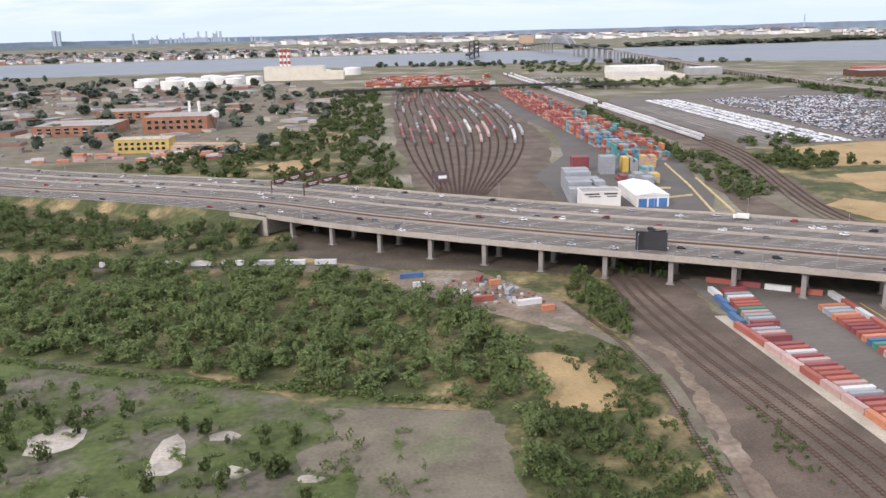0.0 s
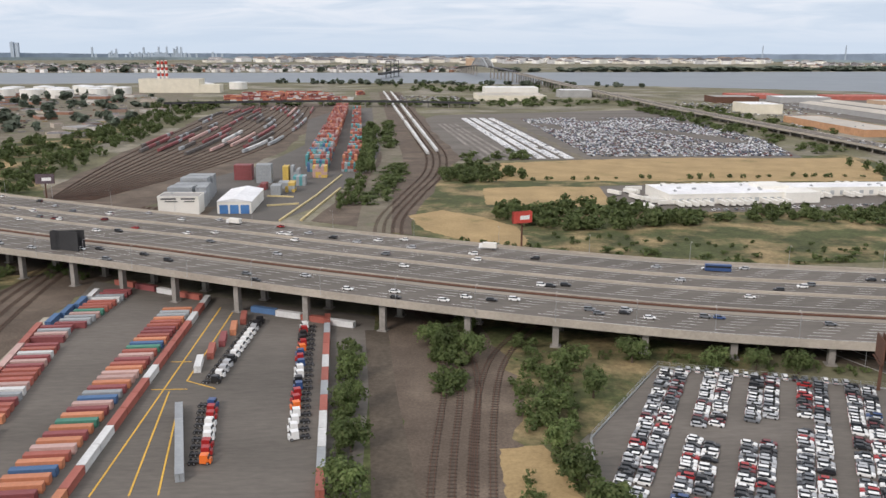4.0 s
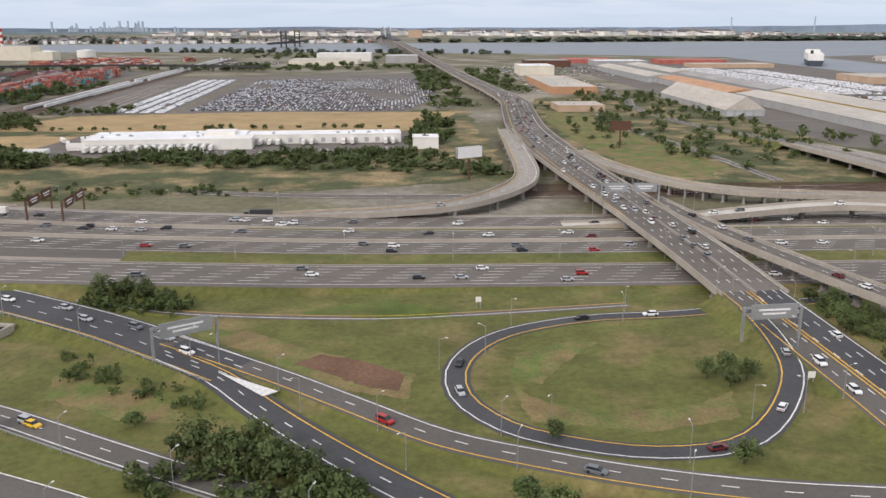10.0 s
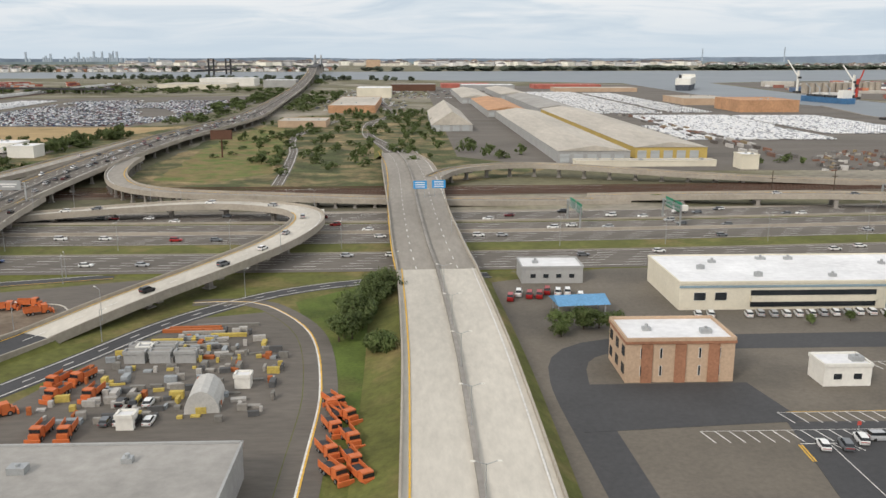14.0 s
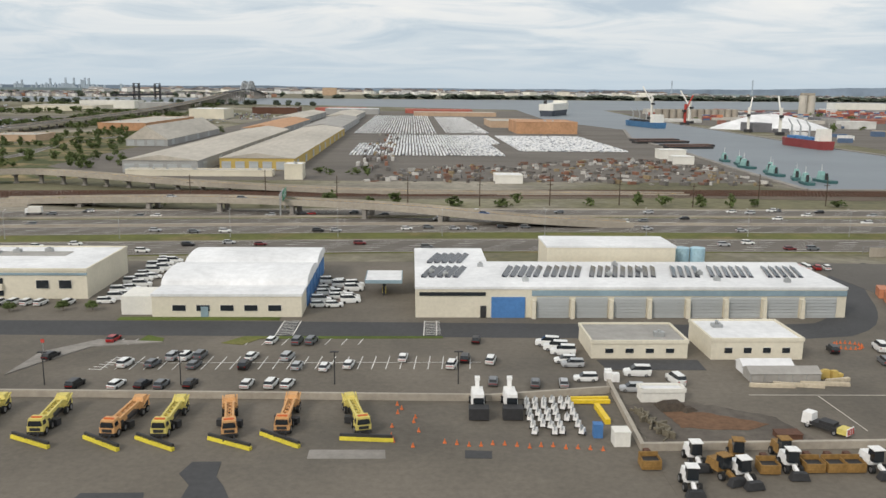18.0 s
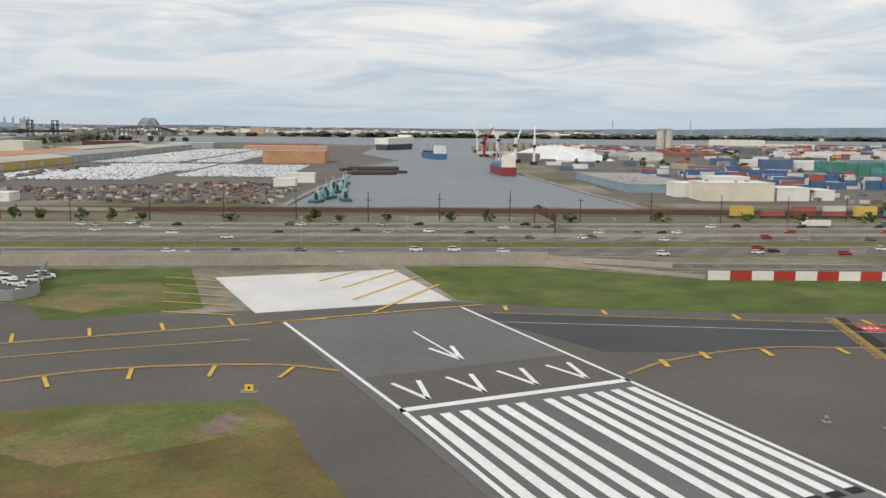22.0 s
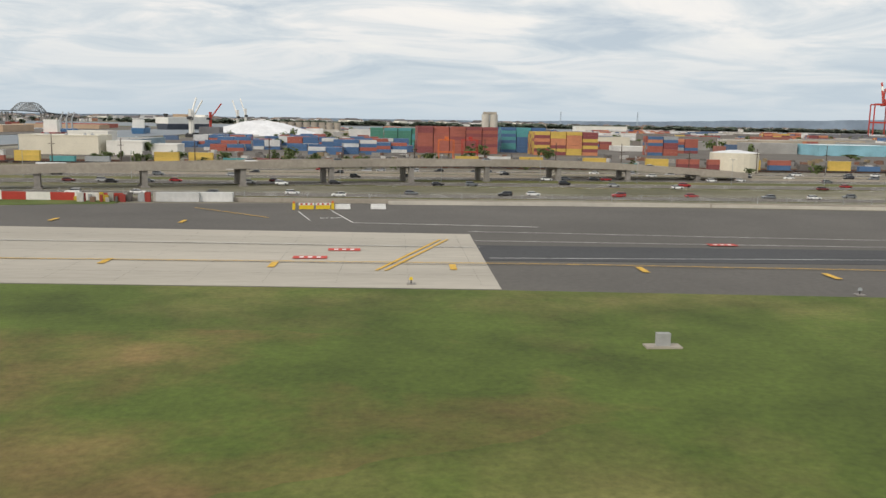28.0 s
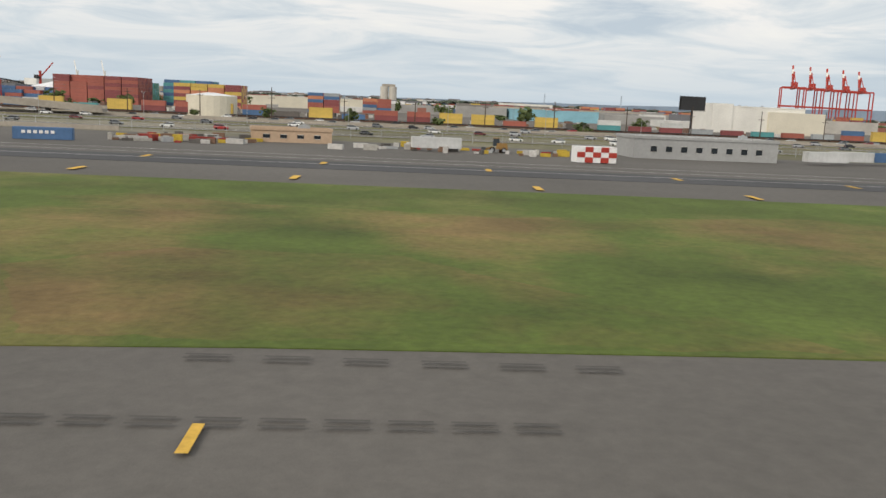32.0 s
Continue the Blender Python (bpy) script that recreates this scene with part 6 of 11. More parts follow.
# railway tracks
def track(rows, material=STEEL_RUST):
    r = Ribbon([(x, y, 0.05, 1) for x, y in rows], 2.5)
    ob = tagged(new("railway_track"), "rusty railway track on ballast", "track", "railway tracks", "structure")
    rl = Shape()
    for o in (-0.39, 0.39):
        r.strip(rl, o - 0.045, o + 0.045, 0.10, thick=0.09)
    part("rails", rl, material, ob)
    sl = Shape()
    for s in np.arange(0.5, r.length, 1.1):
        x, y, z, h = r.at(s)
        sl.box(x, y, z, 0.26, 1.35, 0.09, h)
    part("sleepers", sl, SLEEPER, ob)
    return ob


for off in (0, 3.2, 6.6, 10):
    track([(57 + off * 0.8, 330), (56 + off * 0.8, 240), (56 + off, 200), (60 + off, 165), (64 + off, 140), (68 + off, 110), (70 + off, 60)])
track([(40, 205), (44, 190), (48, 172), (50, 150), (49, 120), (48, 70)])
for off in (0, 3.0, 6.2):
    track([(150 + off, 260), (154 + off, 210), (162 + off, 180), (164 + off, 150), (160 + off, 110), (156 + off, 50)])
for off in (0, 3.2):
    track([(196 + off, 215), (186 + off, 185), (174 + off, 160), (168 + off, 130), (164 + off, 90), (162 + off, 50)])
def yard_rows(k):
    return [(14 + 18 * k, 345), (4 + 54 * k, 440), (-2 + 76 * k, 540), (-6 + 84 * k, 650), (-10 + 86 * k, 760), (-8 + 76 * k, 900)]


for i in range(15):
    track(yard_rows(i / 14))
for off in range(4):
    track([(136 + 5 * off, 1200), (154.6 + 4.6 * off, 840), (168 + 4.2 * off, 560), (171.4 + 3.8 * off, 490), (168 + 3.4 * off, 420), (156 + 3 * off, 350), (148 + 3 * off, 300), (148 + 3 * off, 250)])
for i in range(6):
    track([(420, 235 + i * 3.2), (600, 240 + i * 2.6), (800, 250 + i * 2.6), (1000, 246 + i * 2.6), (1250, 226 + i * 2.6 + 20), (1500, 250 + i * 2.6)])


def wagon(x, y, deg, colour, L=16.5):
    """A box wagon on two bogies."""
    ob = thing("railway_wagon", "%s freight wagon standing on a yard track" % colour, "wagon", group="freight wagons")
    ob.matrix_basis = at(x, y, 0.25, deg)
    l = L * S
    part("body", Shape().box(0, 0, 0.45, l, 2.9 * S, 2.6 * S).box(0, 0, 0.45 + 2.6 * S, l * 0.98, 2.2 * S, 0.15 * S), BOX_MAT[colour], ob)
    for sx in (-1, 1):
        b = Shape().box(sx * l * 0.34, 0, 0, l * 0.16, 1.5 * S, 0.42)
        part("bogie", b, STEEL_DARK, ob)
    return ob


far_w = []
for i in range(15):
    k = i / 14
    r = Ribbon([(x, y, 0, 1) for x, y in yard_rows(k)])
    s = g1.uniform(150, 230)
    while s < r.length - 14:
        run = g1.randint(4, 12)
        col = g1.choice(["white", "grey", "dark", "maroon", "dark", "maroon", "grey", "pink"])
        for j in range(run):
            x, y, z, h = r.at(s)
            c = col if g1.random() < 0.75 else g1.choice(["grey", "maroon", "dark"])
            if len(far_w) < 0 or (y < 590 and i % 3 == 0):
                wagon(x, y, math.degrees(h), c)
            else:
                far_w.append((x, y, h, c))
            s += 9.6
            if s > r.length - 14:
                break
        s += g1.uniform(40, 130)
fw = Shape()
wk = sorted(BOX_COLS)
for x, y, h, c in far_w:
    fw.box(x, y, 0.3, 8.4, 1.55, 1.75, h, wk.index(c))
tagged(part("freight_wagons", fw, [BOX_MAT[k] for k in wk]), "strings of freight wagons in a rail yard", "wagons", "", "stuff")
# two long trains of white covered wagons on the line to the bay
fw = Shape()
for x0, x1, y0 in ((172.6, 135.2, 490), (178.4, 145.3, 503)):
    tr = Ribbon([(x0, y0, 0, 1), (x1, 1205, 0, 1)])
    for i, s in enumerate(np.arange(5, tr.length - 8, 9.7)):
        x, y, z, h = tr.at(s)
        if i < 9:
            wagon(x, y, math.degrees(h), "white")
        elif i % 23 > 1:
            fw.box(x, y, 0.3, 9.0, 1.6, 2.0, h)
tagged(part("freight_wagons", fw, BOX_MAT["white"]), "long trains of white covered wagons", "wagons", "", "stuff")

# container yard with rows of boxes and tractors
cols = ["red", "maroon", "maroon", "pink", "pink", "white", "grey", "grey", "red", "orange", "maroon", "red", "blue", "green"]
n = 0
for i in range(46):
    y = 208 - 2.35 * i
    if y < 100:
        break
    k = (208 - y) / 90
    if i % 17 != 16:
        put_container(84.8 - 0.08 * (204 - y) if y > 181 else 81.2 + 0.128 * (178 - y), y, 0, 4, g1.choice(cols), True, "containers in rows")
    if y < 196:
        put_container(103.9 - 0.016 * (196 - y), y - 2, 0, 4, g1.choice(cols), True, "containers in rows")
for i in range(16):
    y = 206 - 6.75 * i
    if y < 98:
        break
    put_container(80.2 - 0.1 * (210 - y) if y > 183 else 76.6 + 0.128 * (180 - y), y, 0, 93.0 if y > 183 else 97.4, g1.choice(["red", "orange", "red", "red", "pink"] if i > 3 else ["blue", "white"]), True, "boundary containers")
    if y < 200:
        put_container(108.6 + 0.5 * (206 - y) / 90, y, 0, 90.5, g1.choice(["red", "red", "orange", "white"]), True, "boundary containers")
for i in range(4):
    put_container(84.5 + 6.5 * i, 215.4 - 4.0 * i + 1.0, 0, -29, ("red", "maroon", "white", "red")[i], True, "boundary containers")
# second yard
for i in range(12):
    y = 186 - 6.7 * i
    put_container(139.6 + 0.066 * (183 - y), y - 3, 0, 94, g1.choice(["white", "grey", "grey", "red"]), True, "boundary containers")
for i, c in enumerate(("blue", "white", "red", "white")):
    put_container(124 + 6.2 * i, 191.5 - 3.4 * i, 0, -24, c, True, "boundary containers")
for i, c in enumerate(("red", "orange", "maroon", "red", "white")):
    put_container(120.2 - 0.9 * i, 186 - 7.2 * i, 0, 97, c, True, "boundary containers")
for i in range(4):
    put_container(118.5 + 1.6 * i, 134 - 6.4 * i, 0, 104, "grey", True, "boundary containers")


def tractor_unit(colour):
    ob = thing("truck_tractor", "%s road tractor unit without a trailer" % colour, "truck", group="parked tractors")
    L = 6.4 * S
    c = Shape().box(0.20 * L, 0, 0.5 * S, 0.38 * L, 2.4 * S, 2.4 * S, top=0.92).box(0.43 * L, 0, 0.5 * S, 0.16 * L, 2.0 * S, 1.3 * S, top=0.9)
    part("cab", c, CAR_PAINT[colour], ob)
    part("windscreen", Shape().box(0.385 * L, 0, 1.8 * S, 0.05 * L, 2.1 * S, 0.75 * S), CAR_GLASS, ob)
    part("chassis", Shape().box(-0.2 * L, 0, 0.45 * S, 0.6 * L, 1.0 * S, 0.35 * S), STEEL_DARK, ob)
    for x in (0.36, -0.22, -0.42):
        for sgn in (-1, 1):
            w = part("wheel", truck_wheel, None, ob)
            w.location = (x * L, sgn * 1.05 * S, 0.5 * S)
    return ob


truck_wheel = wheel_mesh(0.5 * S, 0.35 * S)
TRACTORS = {}


def put_tractor(x, y, deg, colour):
    if colour not in TRACTORS:
        TRACTORS[colour] = tractor_unit(colour)
        TRACTORS[colour].matrix_basis = at(x, y, 0.03, deg)
        return TRACTORS[colour]
    return copy_thing(TRACTORS[colour], at(x, y, 0.03, deg))


for i in range(20):
    put_tractor(135.2 + 0.22 * i + g1.uniform(-0.2, 0.2), 180 - 2.9 * i, 196 + g1.uniform(-6, 6), g1.choice(["white", "white", "white", "red", "orange", "blue", "black"]))
for i in range(14):
    put_tractor(123.4 - 0.2 * i, 184 - 2.7 * i, -8 + g1.uniform(-6, 6), g1.choice(["white", "white", "black", "white", "silver"]))
for i in range(9):
    put_tractor(122.5 + 0.4 * i, 138 - 2.6 * i, -2 + g1.uniform(-6, 6), g1.choice(["white", "orange", "blue", "red"]))
yl = Shape()
for p, q in (((113, 196), (112.6, 108)), ((116.5, 192), (116, 150)), ((116, 150), (122, 146)), ((110.5, 160), (114.5, 160)), ((110.5, 146), (117, 146)), ((114, 145), (118, 108)), ((117, 140), (122, 108))):
    yl.bar((*p, 0.09), (*q, 0.09), 0.28, 0.03)
tagged(part("yard_line", yl, ROAD_YELLOW), "yellow painted yard lines", "", "", "structure")

# storage yard by the viaduct
for x, y, d, c, l in ((1, 231, 8, "blue", True), (3, 222, 8, "white", False), (19, 208, 10, "red", True), (31, 204, 14, "white", True), (35, 199, 14, "orange", False), (27, 214, 60, "grey", False), (24, 222, 20, "orange", False), (14, 214, -30, "white", False), (20, 226, 70, "maroon", False)):
    put_container(x, y, 0, d, c, l, "yard containers", "in a bare storage yard")
junk = Shape()
for x, y in scatter([(6, 226), (26, 228), (36, 205), (20, 204)], 90, g1, 0.6):
    junk.box(x, y, 0, g1.uniform(0.4, 1.6), g1.uniform(0.3, 1.0), g1.uniform(0.2, 0.9), g1.uniform(0, 3))
tagged(part("scrap_heap", junk, mat("scrap_mixed", (0.3, 0.3, 0.3), 0.8, island=[(0.4, 0.4, 0.38), (0.2, 0.12, 0.09), (0.5, 0.48, 0.45), (0.12, 0.12, 0.12), (0.35, 0.15, 0.08), (0.25, 0.27, 0.3)])), "loose heaps of building material and scrap", "scrap", "", "stuff")
# trailers along the yard road
for i in range(9):
    put_container(-100 + i * 9.4, 252.5 - i * 0.7, 0.5, -3, "white", True, "parked trailers", "on wheels beside a track road")
zone("dirt_road", [(-140, 258), (-60, 251), (-5, 244), (-5, 240), (-60, 246.5), (-140, 253)], ASPHALT, 4, "worn yard road")
dr = Ribbon([(30, 196, 0, 3), (44, 180, 0, 3), (51, 160, 0, 3), (51, 135, 0, 3), (49, 100, 0, 3), (50, 50, 0, 3)])
tagged(part("dirt_road", dr.strip(Shape(), -1.6, 1.6, 0.075), GRAVEL), "pale dirt track beside the rails", "", "", "structure")
zone("sand_strip", [(74, 190), (77, 190), (84, 125), (88, 80), (82, 80), (80, 125)], mat("pale_sand", (0.42, 0.37, 0.29), 0.95, patch=0.2), 6, "strip of pale sand")


# car storage lot
def lot_rows():
    near, far = [], []
    lotA = [(188, 122), (207, 151), (242, 141), (225, 96), (214, 62), (182, 62)]
    lotB = [(247, 136), (268, 104), (282, 92), (296, 62), (226, 62), (231, 95)]
    ax = np.array([0.42, 0.907])         # along the rows
    ac = np.array([0.907, -0.42])
    for poly, cells in ((lotA, 0), (lotB, 1)):
        o = np.array([215.0, 110.0])
        for row in range(-16, 40):
            if row % 3 == 2 and cells == 0:
                continue
            if cells == 1 and row % 13 == 6:
                continue
            for k in range(-60, 60):
                p = o + ac * row * 2.72 + ax * k * 1.34
                if inside(poly, p[0], p[1]) and g1.random() < (0.93 if cells == 0 else 0.96):
                    if cells == 0 and noise.noise((p[0] * 0.06, p[1] * 0.06, 3)) > 0.42:
                        continue
                    near.append((p[0] + g1.uniform(-0.1, 0.1), p[1] + g1.uniform(-0.1, 0.1), math.degrees(math.atan2(ac[1], ac[0])) + g1.uniform(-3, 3) + (180 if g1.random() < 0.3 else 0)))
    return near


lot = lot_rows()
lot.sort(key=lambda p: abs(p[0] - 236) + abs(p[1] - 122))
for x, y, d in lot:
    dark = x > 226 + (y - 62) * 0.24 + 3
    put_car(x, y, 0.07, d, g1.choice(["black", "grey", "grey", "black", "grey", "white", "silver", "maroon", "silver", "white"]) if dark else None, None, "cars in the storage lot")
for i in range(18):
    put_car(209.5 + 1.7 * i, 151.6 - 0.48 * i, 0.07, 72, None, None, "cars in the storage lot")
fence = Shape()
for a, b in (((186, 123), (206, 153.6)), ((206, 153.6), (247, 140)), ((247, 140), (272, 103.5)), ((272, 103.5), (288, 90)), ((186, 123), (176, 60))):
    n = int(math.dist(a, b) / 2.2)
    for i in range(n + 1):
        fence.box(a[0] + (b[0] - a[0]) * i / n, a[1] + (b[1] - a[1]) * i / n, 0, 0.08, 0.08, 1.2)
    for z in (0.4, 0.8, 1.15):
        fence.bar((*a, z), (*b, z), 0.035)
    fence.bar((*a, 0.12), (*b, 0.12), 0.3, 0.25)
tagged(part("wire_fence", fence, STEEL), "low grey wire fence round a car lot", "fence")


# billboards
def billboard(x, y, z, deg, w, h, up, face, label, frame_mat=STEEL_RUST, second=True, wedge=0):
    ob = thing("billboard", label, "billboard")
    ob.matrix_basis = at(x, y, z, deg)
    part("post", Shape().cyl(0, 0, -0.2, up + h * 0.5, 0.32, 0.28, 10), frame_mat, ob)
    for sgn in ((-1, 1) if second else (-1,)):
        pn = Shape()
        pn.box(0, sgn * 0.55, up, w, 0.12, h)
        p = part("panel", pn, face, ob)
        p.rotation_euler = (0, 0, math.radians(sgn * wedge))
        fr = Shape()
        for k in range(7):
            fr.bar((-w / 2 + w * k / 6, sgn * 0.42, up - 0.2), (-w / 2 + w * k / 6, sgn * 0.42, up + h + 0.15), 0.09)
        fr.bar((-w / 2, sgn * 0.85, up - 0.15), (w / 2, sgn * 0.85, up - 0.15), 0.3, 0.06)
        part("frame", fr, frame_mat, p)
        if face not in (STEEL_DARK, STEEL_RUST):
            part("picture", Shape().box(w * 0.1, sgn * 0.62, up + h * 0.3, w * 0.5, 0.02, h * 0.35), WHITE_PAINT, p)
    return ob


billboard(67.8, 223.8, 0, -10, 8.6, 6.6, 6.6, STEEL_DARK, "dark wedge-shaped billboard over the motorway edge", STEEL_DARK, wedge=16)
billboard(243, 140.4, 0, 72, 6.0, 4.2, 6.0, STEEL_RUST, "rusty billboard seen from its back over a car lot")
billboard(194, 258, 0, 20, 6.5, 3.6, 7.6, ROAD_RED, "red billboard on a single steel post")
billboard(14, 345, 0, 10, 7.0, 3.8, 7.0, mat("poster_dark", (0.12, 0.09, 0.10), 0.5, vary=0.3, scale=0.6), "dark picture billboard beside the rail yard")
billboard(406, 262, 0, 30, 9, 3.4, 7.0, WHITE_PAINT, "white billboard beside a curved ramp")
billboard(470, 330, 0, 0, 8, 3.4, 7.0, STEEL_RUST, "brown billboard among dry grass")

# white depot and stacks behind the viaduct
wf = hall("warehouse", 66.6, 314, 81.6, 323, 6.6, WALL_WHITE, ROOF_GREY, "white warehouse with dark lettering on its front", roof_units=1)
part("lettering", Shape().box(-3.6, -4.56, 5.6, 5.6, 0.1, 0.5).box(3.6, -4.56, 5.6, 5.2, 0.1, 0.5).box(-2.6, -4.56, 4.7, 4.6, 0.1, 0.35).box(4.0, -4.56, 4.7, 3.8, 0.1, 0.35), STEEL_DARK, wf)
sh = hall("shed", 88, 315, 100.6, 345, 4.6, WALL_WHITE, ROOF_WHITE, "white shed with blue roller doors", gable=1.2, along="y")
for x in (-3.9, 0, 3.9):
    part("roller_door", Shape().box(x, -15.05, 0, 3.2, 0.15, 3.3), WALL_BLUE, sh)


def stack(x, y, nx, ny, nz, cols, deg=90, jitter=0.25, where="in a high stack", dx=6.9, dy=1.36):
    """A block of stacked containers."""
    c, s = math.cos(radians(deg)), math.sin(radians(deg))
    out = []
    for i in range(nx):
        for j in range(ny):
            top = max(1, nz - (g1.randint(0, 2) if g1.random() < jitter else 0))
            for k in range(top):
                u, v = (i - (nx - 1) / 2) * dx, (j - (ny - 1) / 2) * dy
                out.append((x + u * c - v * s, y + u * s + v * c, k * 1.41, deg, g1.choice(cols)))
    return out


STACKED = []
for i in range(44):
    y = 428 + i * 10.2
    k = (y - 403) / 463
    for j in range(8):
        if (i * 5 + j) % 23 == 0 or i % 11 == 10:
            continue
        col = ["teal", "teal", "blue", "grey", "red"] if i < 13 and (i + j) % 4 < (3 if i < 8 else 1) else ["red", "red", "maroon", "red", "orange", "pink"]
        STACKED += stack(109.8 - 15 * k + 1.5 * j, y, 1, 1, 5 if i % 5 else 4, col, 92, 0.35)
    if y < 820:
        for j in range(5):
            if i % 9 != 8:
                STACKED += stack(127.6 - 14 * max(0, (y - 500) / 320) + 1.5 * j, y, 1, 1, 5 if i % 4 else 3, ["red", "red", "maroon", "orange", "teal"] if i % 6 else ["teal", "red", "grey"], 92, 0.4)
for i in range(5):
    STACKED += stack(72.6, 329 + 7.6 * i, 1, 12 - i, (4, 5, 5, 6, 6)[i], ["grey"], 90, 0.08, dx=7)
STACKED += stack(83, 401, 1, 6, 5, ["maroon"], 90, 0.1) + stack(94, 392, 1, 5, 6, ["grey"], 90, 0.05) + stack(103.4, 396, 1, 2, 5, ["yellow"], 90, 0) + stack(107.6, 397, 1, 3, 5, ["grey"], 90, 0.1) + stack(118, 408, 1, 5, 4, ["yellow", "pink"], 90) + stack(104, 376, 1, 4, 2, ["grey"], 90) + stack(111, 384, 1, 4, 3, ["grey", "grey", "teal"], 90) + stack(96, 372, 1, 3, 2, ["maroon"], 90) + stack(104, 358, 1, 3, 3, ["grey"], 90) + stack(109, 366, 1, 3, 3, ["grey", "yellow"], 90)
for i in range(46):
    STACKED += stack(-40 + g1.uniform(0, 150), g1.uniform(985, 1140), 3, 4, g1.randint(2, 4), ["red", "red", "orange", "maroon", "white"], g1.choice((0, 20, 70)))


def stack_stuff(name, items, label):
    """Far stacks joined into one."""
    sh = Shape()
    L, W, H = 12.2 * S, 2.44 * S, 2.6 * S
    by = {}
    for x, y, z, d, c in items:
        by.setdefault(c, []).append((x, y, z, d))
    keys = sorted(by)
    for mi, c in enumerate(keys):
        for x, y, z, d in by[c]:
            sh.box(x, y, z, L, W, H * 0.97, radians(d), mi)
    ob = part(name, sh, [BOX_MAT[k] for k in keys])
    return tagged(ob, label, "containers", "", "stuff")


near_st = sorted(STACKED, key=lambda q: q[1])[:70]
for x, y, z, d, c in near_st:
    put_container(x, y, z, d, c, True, "stacked containers", "in a stack at a rail terminal")
stack_stuff("stacked_containers", sorted(STACKED, key=lambda q: q[1])[70:], "long stacks of red, teal and grey containers")

road_n = Ribbon([(147, 270, 0.06, 13), (147, 330, 0.06, 12), (147.5, 400, 0.06, 11), (152, 465, 0.06, 13), (149, 560, 0.06, 13), (141, 720, 0.06, 13), (134, 908, 0.06, 13), (122, 1200, 0.06, 12)])
tagged(part("service_road", road_n.strip(Shape(), -6, 6, 0.03), GRAVEL), "wide pale worn road beside the terminal", "", "", "structure")
kb = Shape()
for a, b in (((113, 300), (121, 352)), ((121, 352), (128, 412)), ((120.5, 300), (130, 372)), ((104, 330), (116, 334)), ((101, 352), (112, 350))):
    kb.bar((*a, 0.3), (*b, 0.3), 0.7, 0.7)
tagged(part("kerb", kb, mat("kerb_yellow", (0.55, 0.45, 0.24), 0.85, vary=0.2)), "yellowish concrete barriers round the terminal", "", "", "structure")
spots = [(x, y, g1.uniform(4, 7.5), g1.uniform(2.2, 3.6)) for x, y in scatter([(136, 412), (143, 412), (143, 470), (141, 560), (140, 640), (132, 650), (131, 560), (134, 470)], 70, g1, 2.4)]
spots += [(x, y, g1.uniform(2, 4.5), g1.uniform(1.4, 2.4)) for x, y in scatter([(130, 318), (138, 318), (141, 400), (133, 400)], 26, g1, 2)]
wood_stuff("trees", spots, "row of dark green trees along the terminal", (24, 25), LEAF_D, 0.42, 40)
# long cold store with lorries at its docks
wh = hall("cold_store", 262, 331, 322, 357, 4.0, WALL_WHITE, ROOF_WHITE, "long low white warehouse with dock doors", roof_units=9, deg=5)
part("office_block", Shape().box(26, -9, 0, 15, 12, 4.3).box(20, 2, 0, 12, 12, 5.4), WALL_WHITE, wh)
for i in range(15):
    part("dock_door", Shape().box(-28 + i * 3.2, -13.08, 0.6, 1.7, 0.12, 1.8), DOOR_GREY, wh)
wg = hall("cold_store", 319, 348, 384, 361, 3.6, WALL_WHITE, ROOF_WHITE, "long low white warehouse wing with dock doors", roof_units=8, deg=3)
for i in range(14):
    part("dock_door", Shape().box(-30 + i * 4.4, -6.58, 0.6, 1.7, 0.12, 1.8), DOOR_GREY, wg)


def lorry_trailer(x, y, deg):
    ob = thing("lorry_trailer", "white box trailer backed up at a warehouse", "trailer", group="box trailers")
    ob.matrix_basis = at(x, y, 0.06, deg)
    L = 13.6 * S
    part("box", Shape().box(0, 0, 0.62, L, 2.5 * S, 2.75 * S), WALL_WHITE, ob)
    part("chassis", Shape().box(0, 0, 0.45, L * 0.9, 0.9 * S, 0.16), STEEL_DARK, ob)
    for xx in (-0.33,):
        for sgn in (-1, 1):
            w = part("wheel", truck_wheel, None, ob)
            w.location = (xx * L, sgn * 1.0 * S, 0.5 * S)
    return ob


t0 = lorry_trailer(266, 324.4, 95)
for i in range(15):
    if i % 6 != 4:
        copy_thing(t0, at(269 + i * 3.05, 324.8 + i * 0.27 + g1.uniform(-0.4, 0.4), 0.06, 95))
for x in (328, 331.6, 335, 345, 348.4, 361, 364.6, 378, 381):
    copy_thing(t0, at(x, 343 + (x - 320) * 0.05, 0.06, 93))
for x in (274, 278, 288, 292, 296, 308, 312, 316, 320, 356, 360, 364):
    copy_thing(t0, at(x, 367 + (x - 270) * 0.05 + g1.uniform(-1, 1), 0.06, 95))
for x, y, d in ((247, 352, 120), (254, 354, 110), (256, 354.5, 110), (253, 341, 110), (258, 362, 8), (262, 327, 10), (260, 331, 10), (259, 334, 10), (258, 337, 10)):
    copy_thing(t0, at(x, y, 0.06, d))
for x in range(5):
    copy_thing(t0, at(245 + 2.0 * x, 318.5 + 0.1 * x, 0.06, 93))
for i in range(34):
    put_car(276 + i * 3.1 + g1.uniform(-0.8, 0.8), 315 + i * 0.42 + g1.uniform(-0.8, 0.8), 0.08, 95, g1.choice(["white", "white", "silver", "grey"]), None, "cars by the cold store")
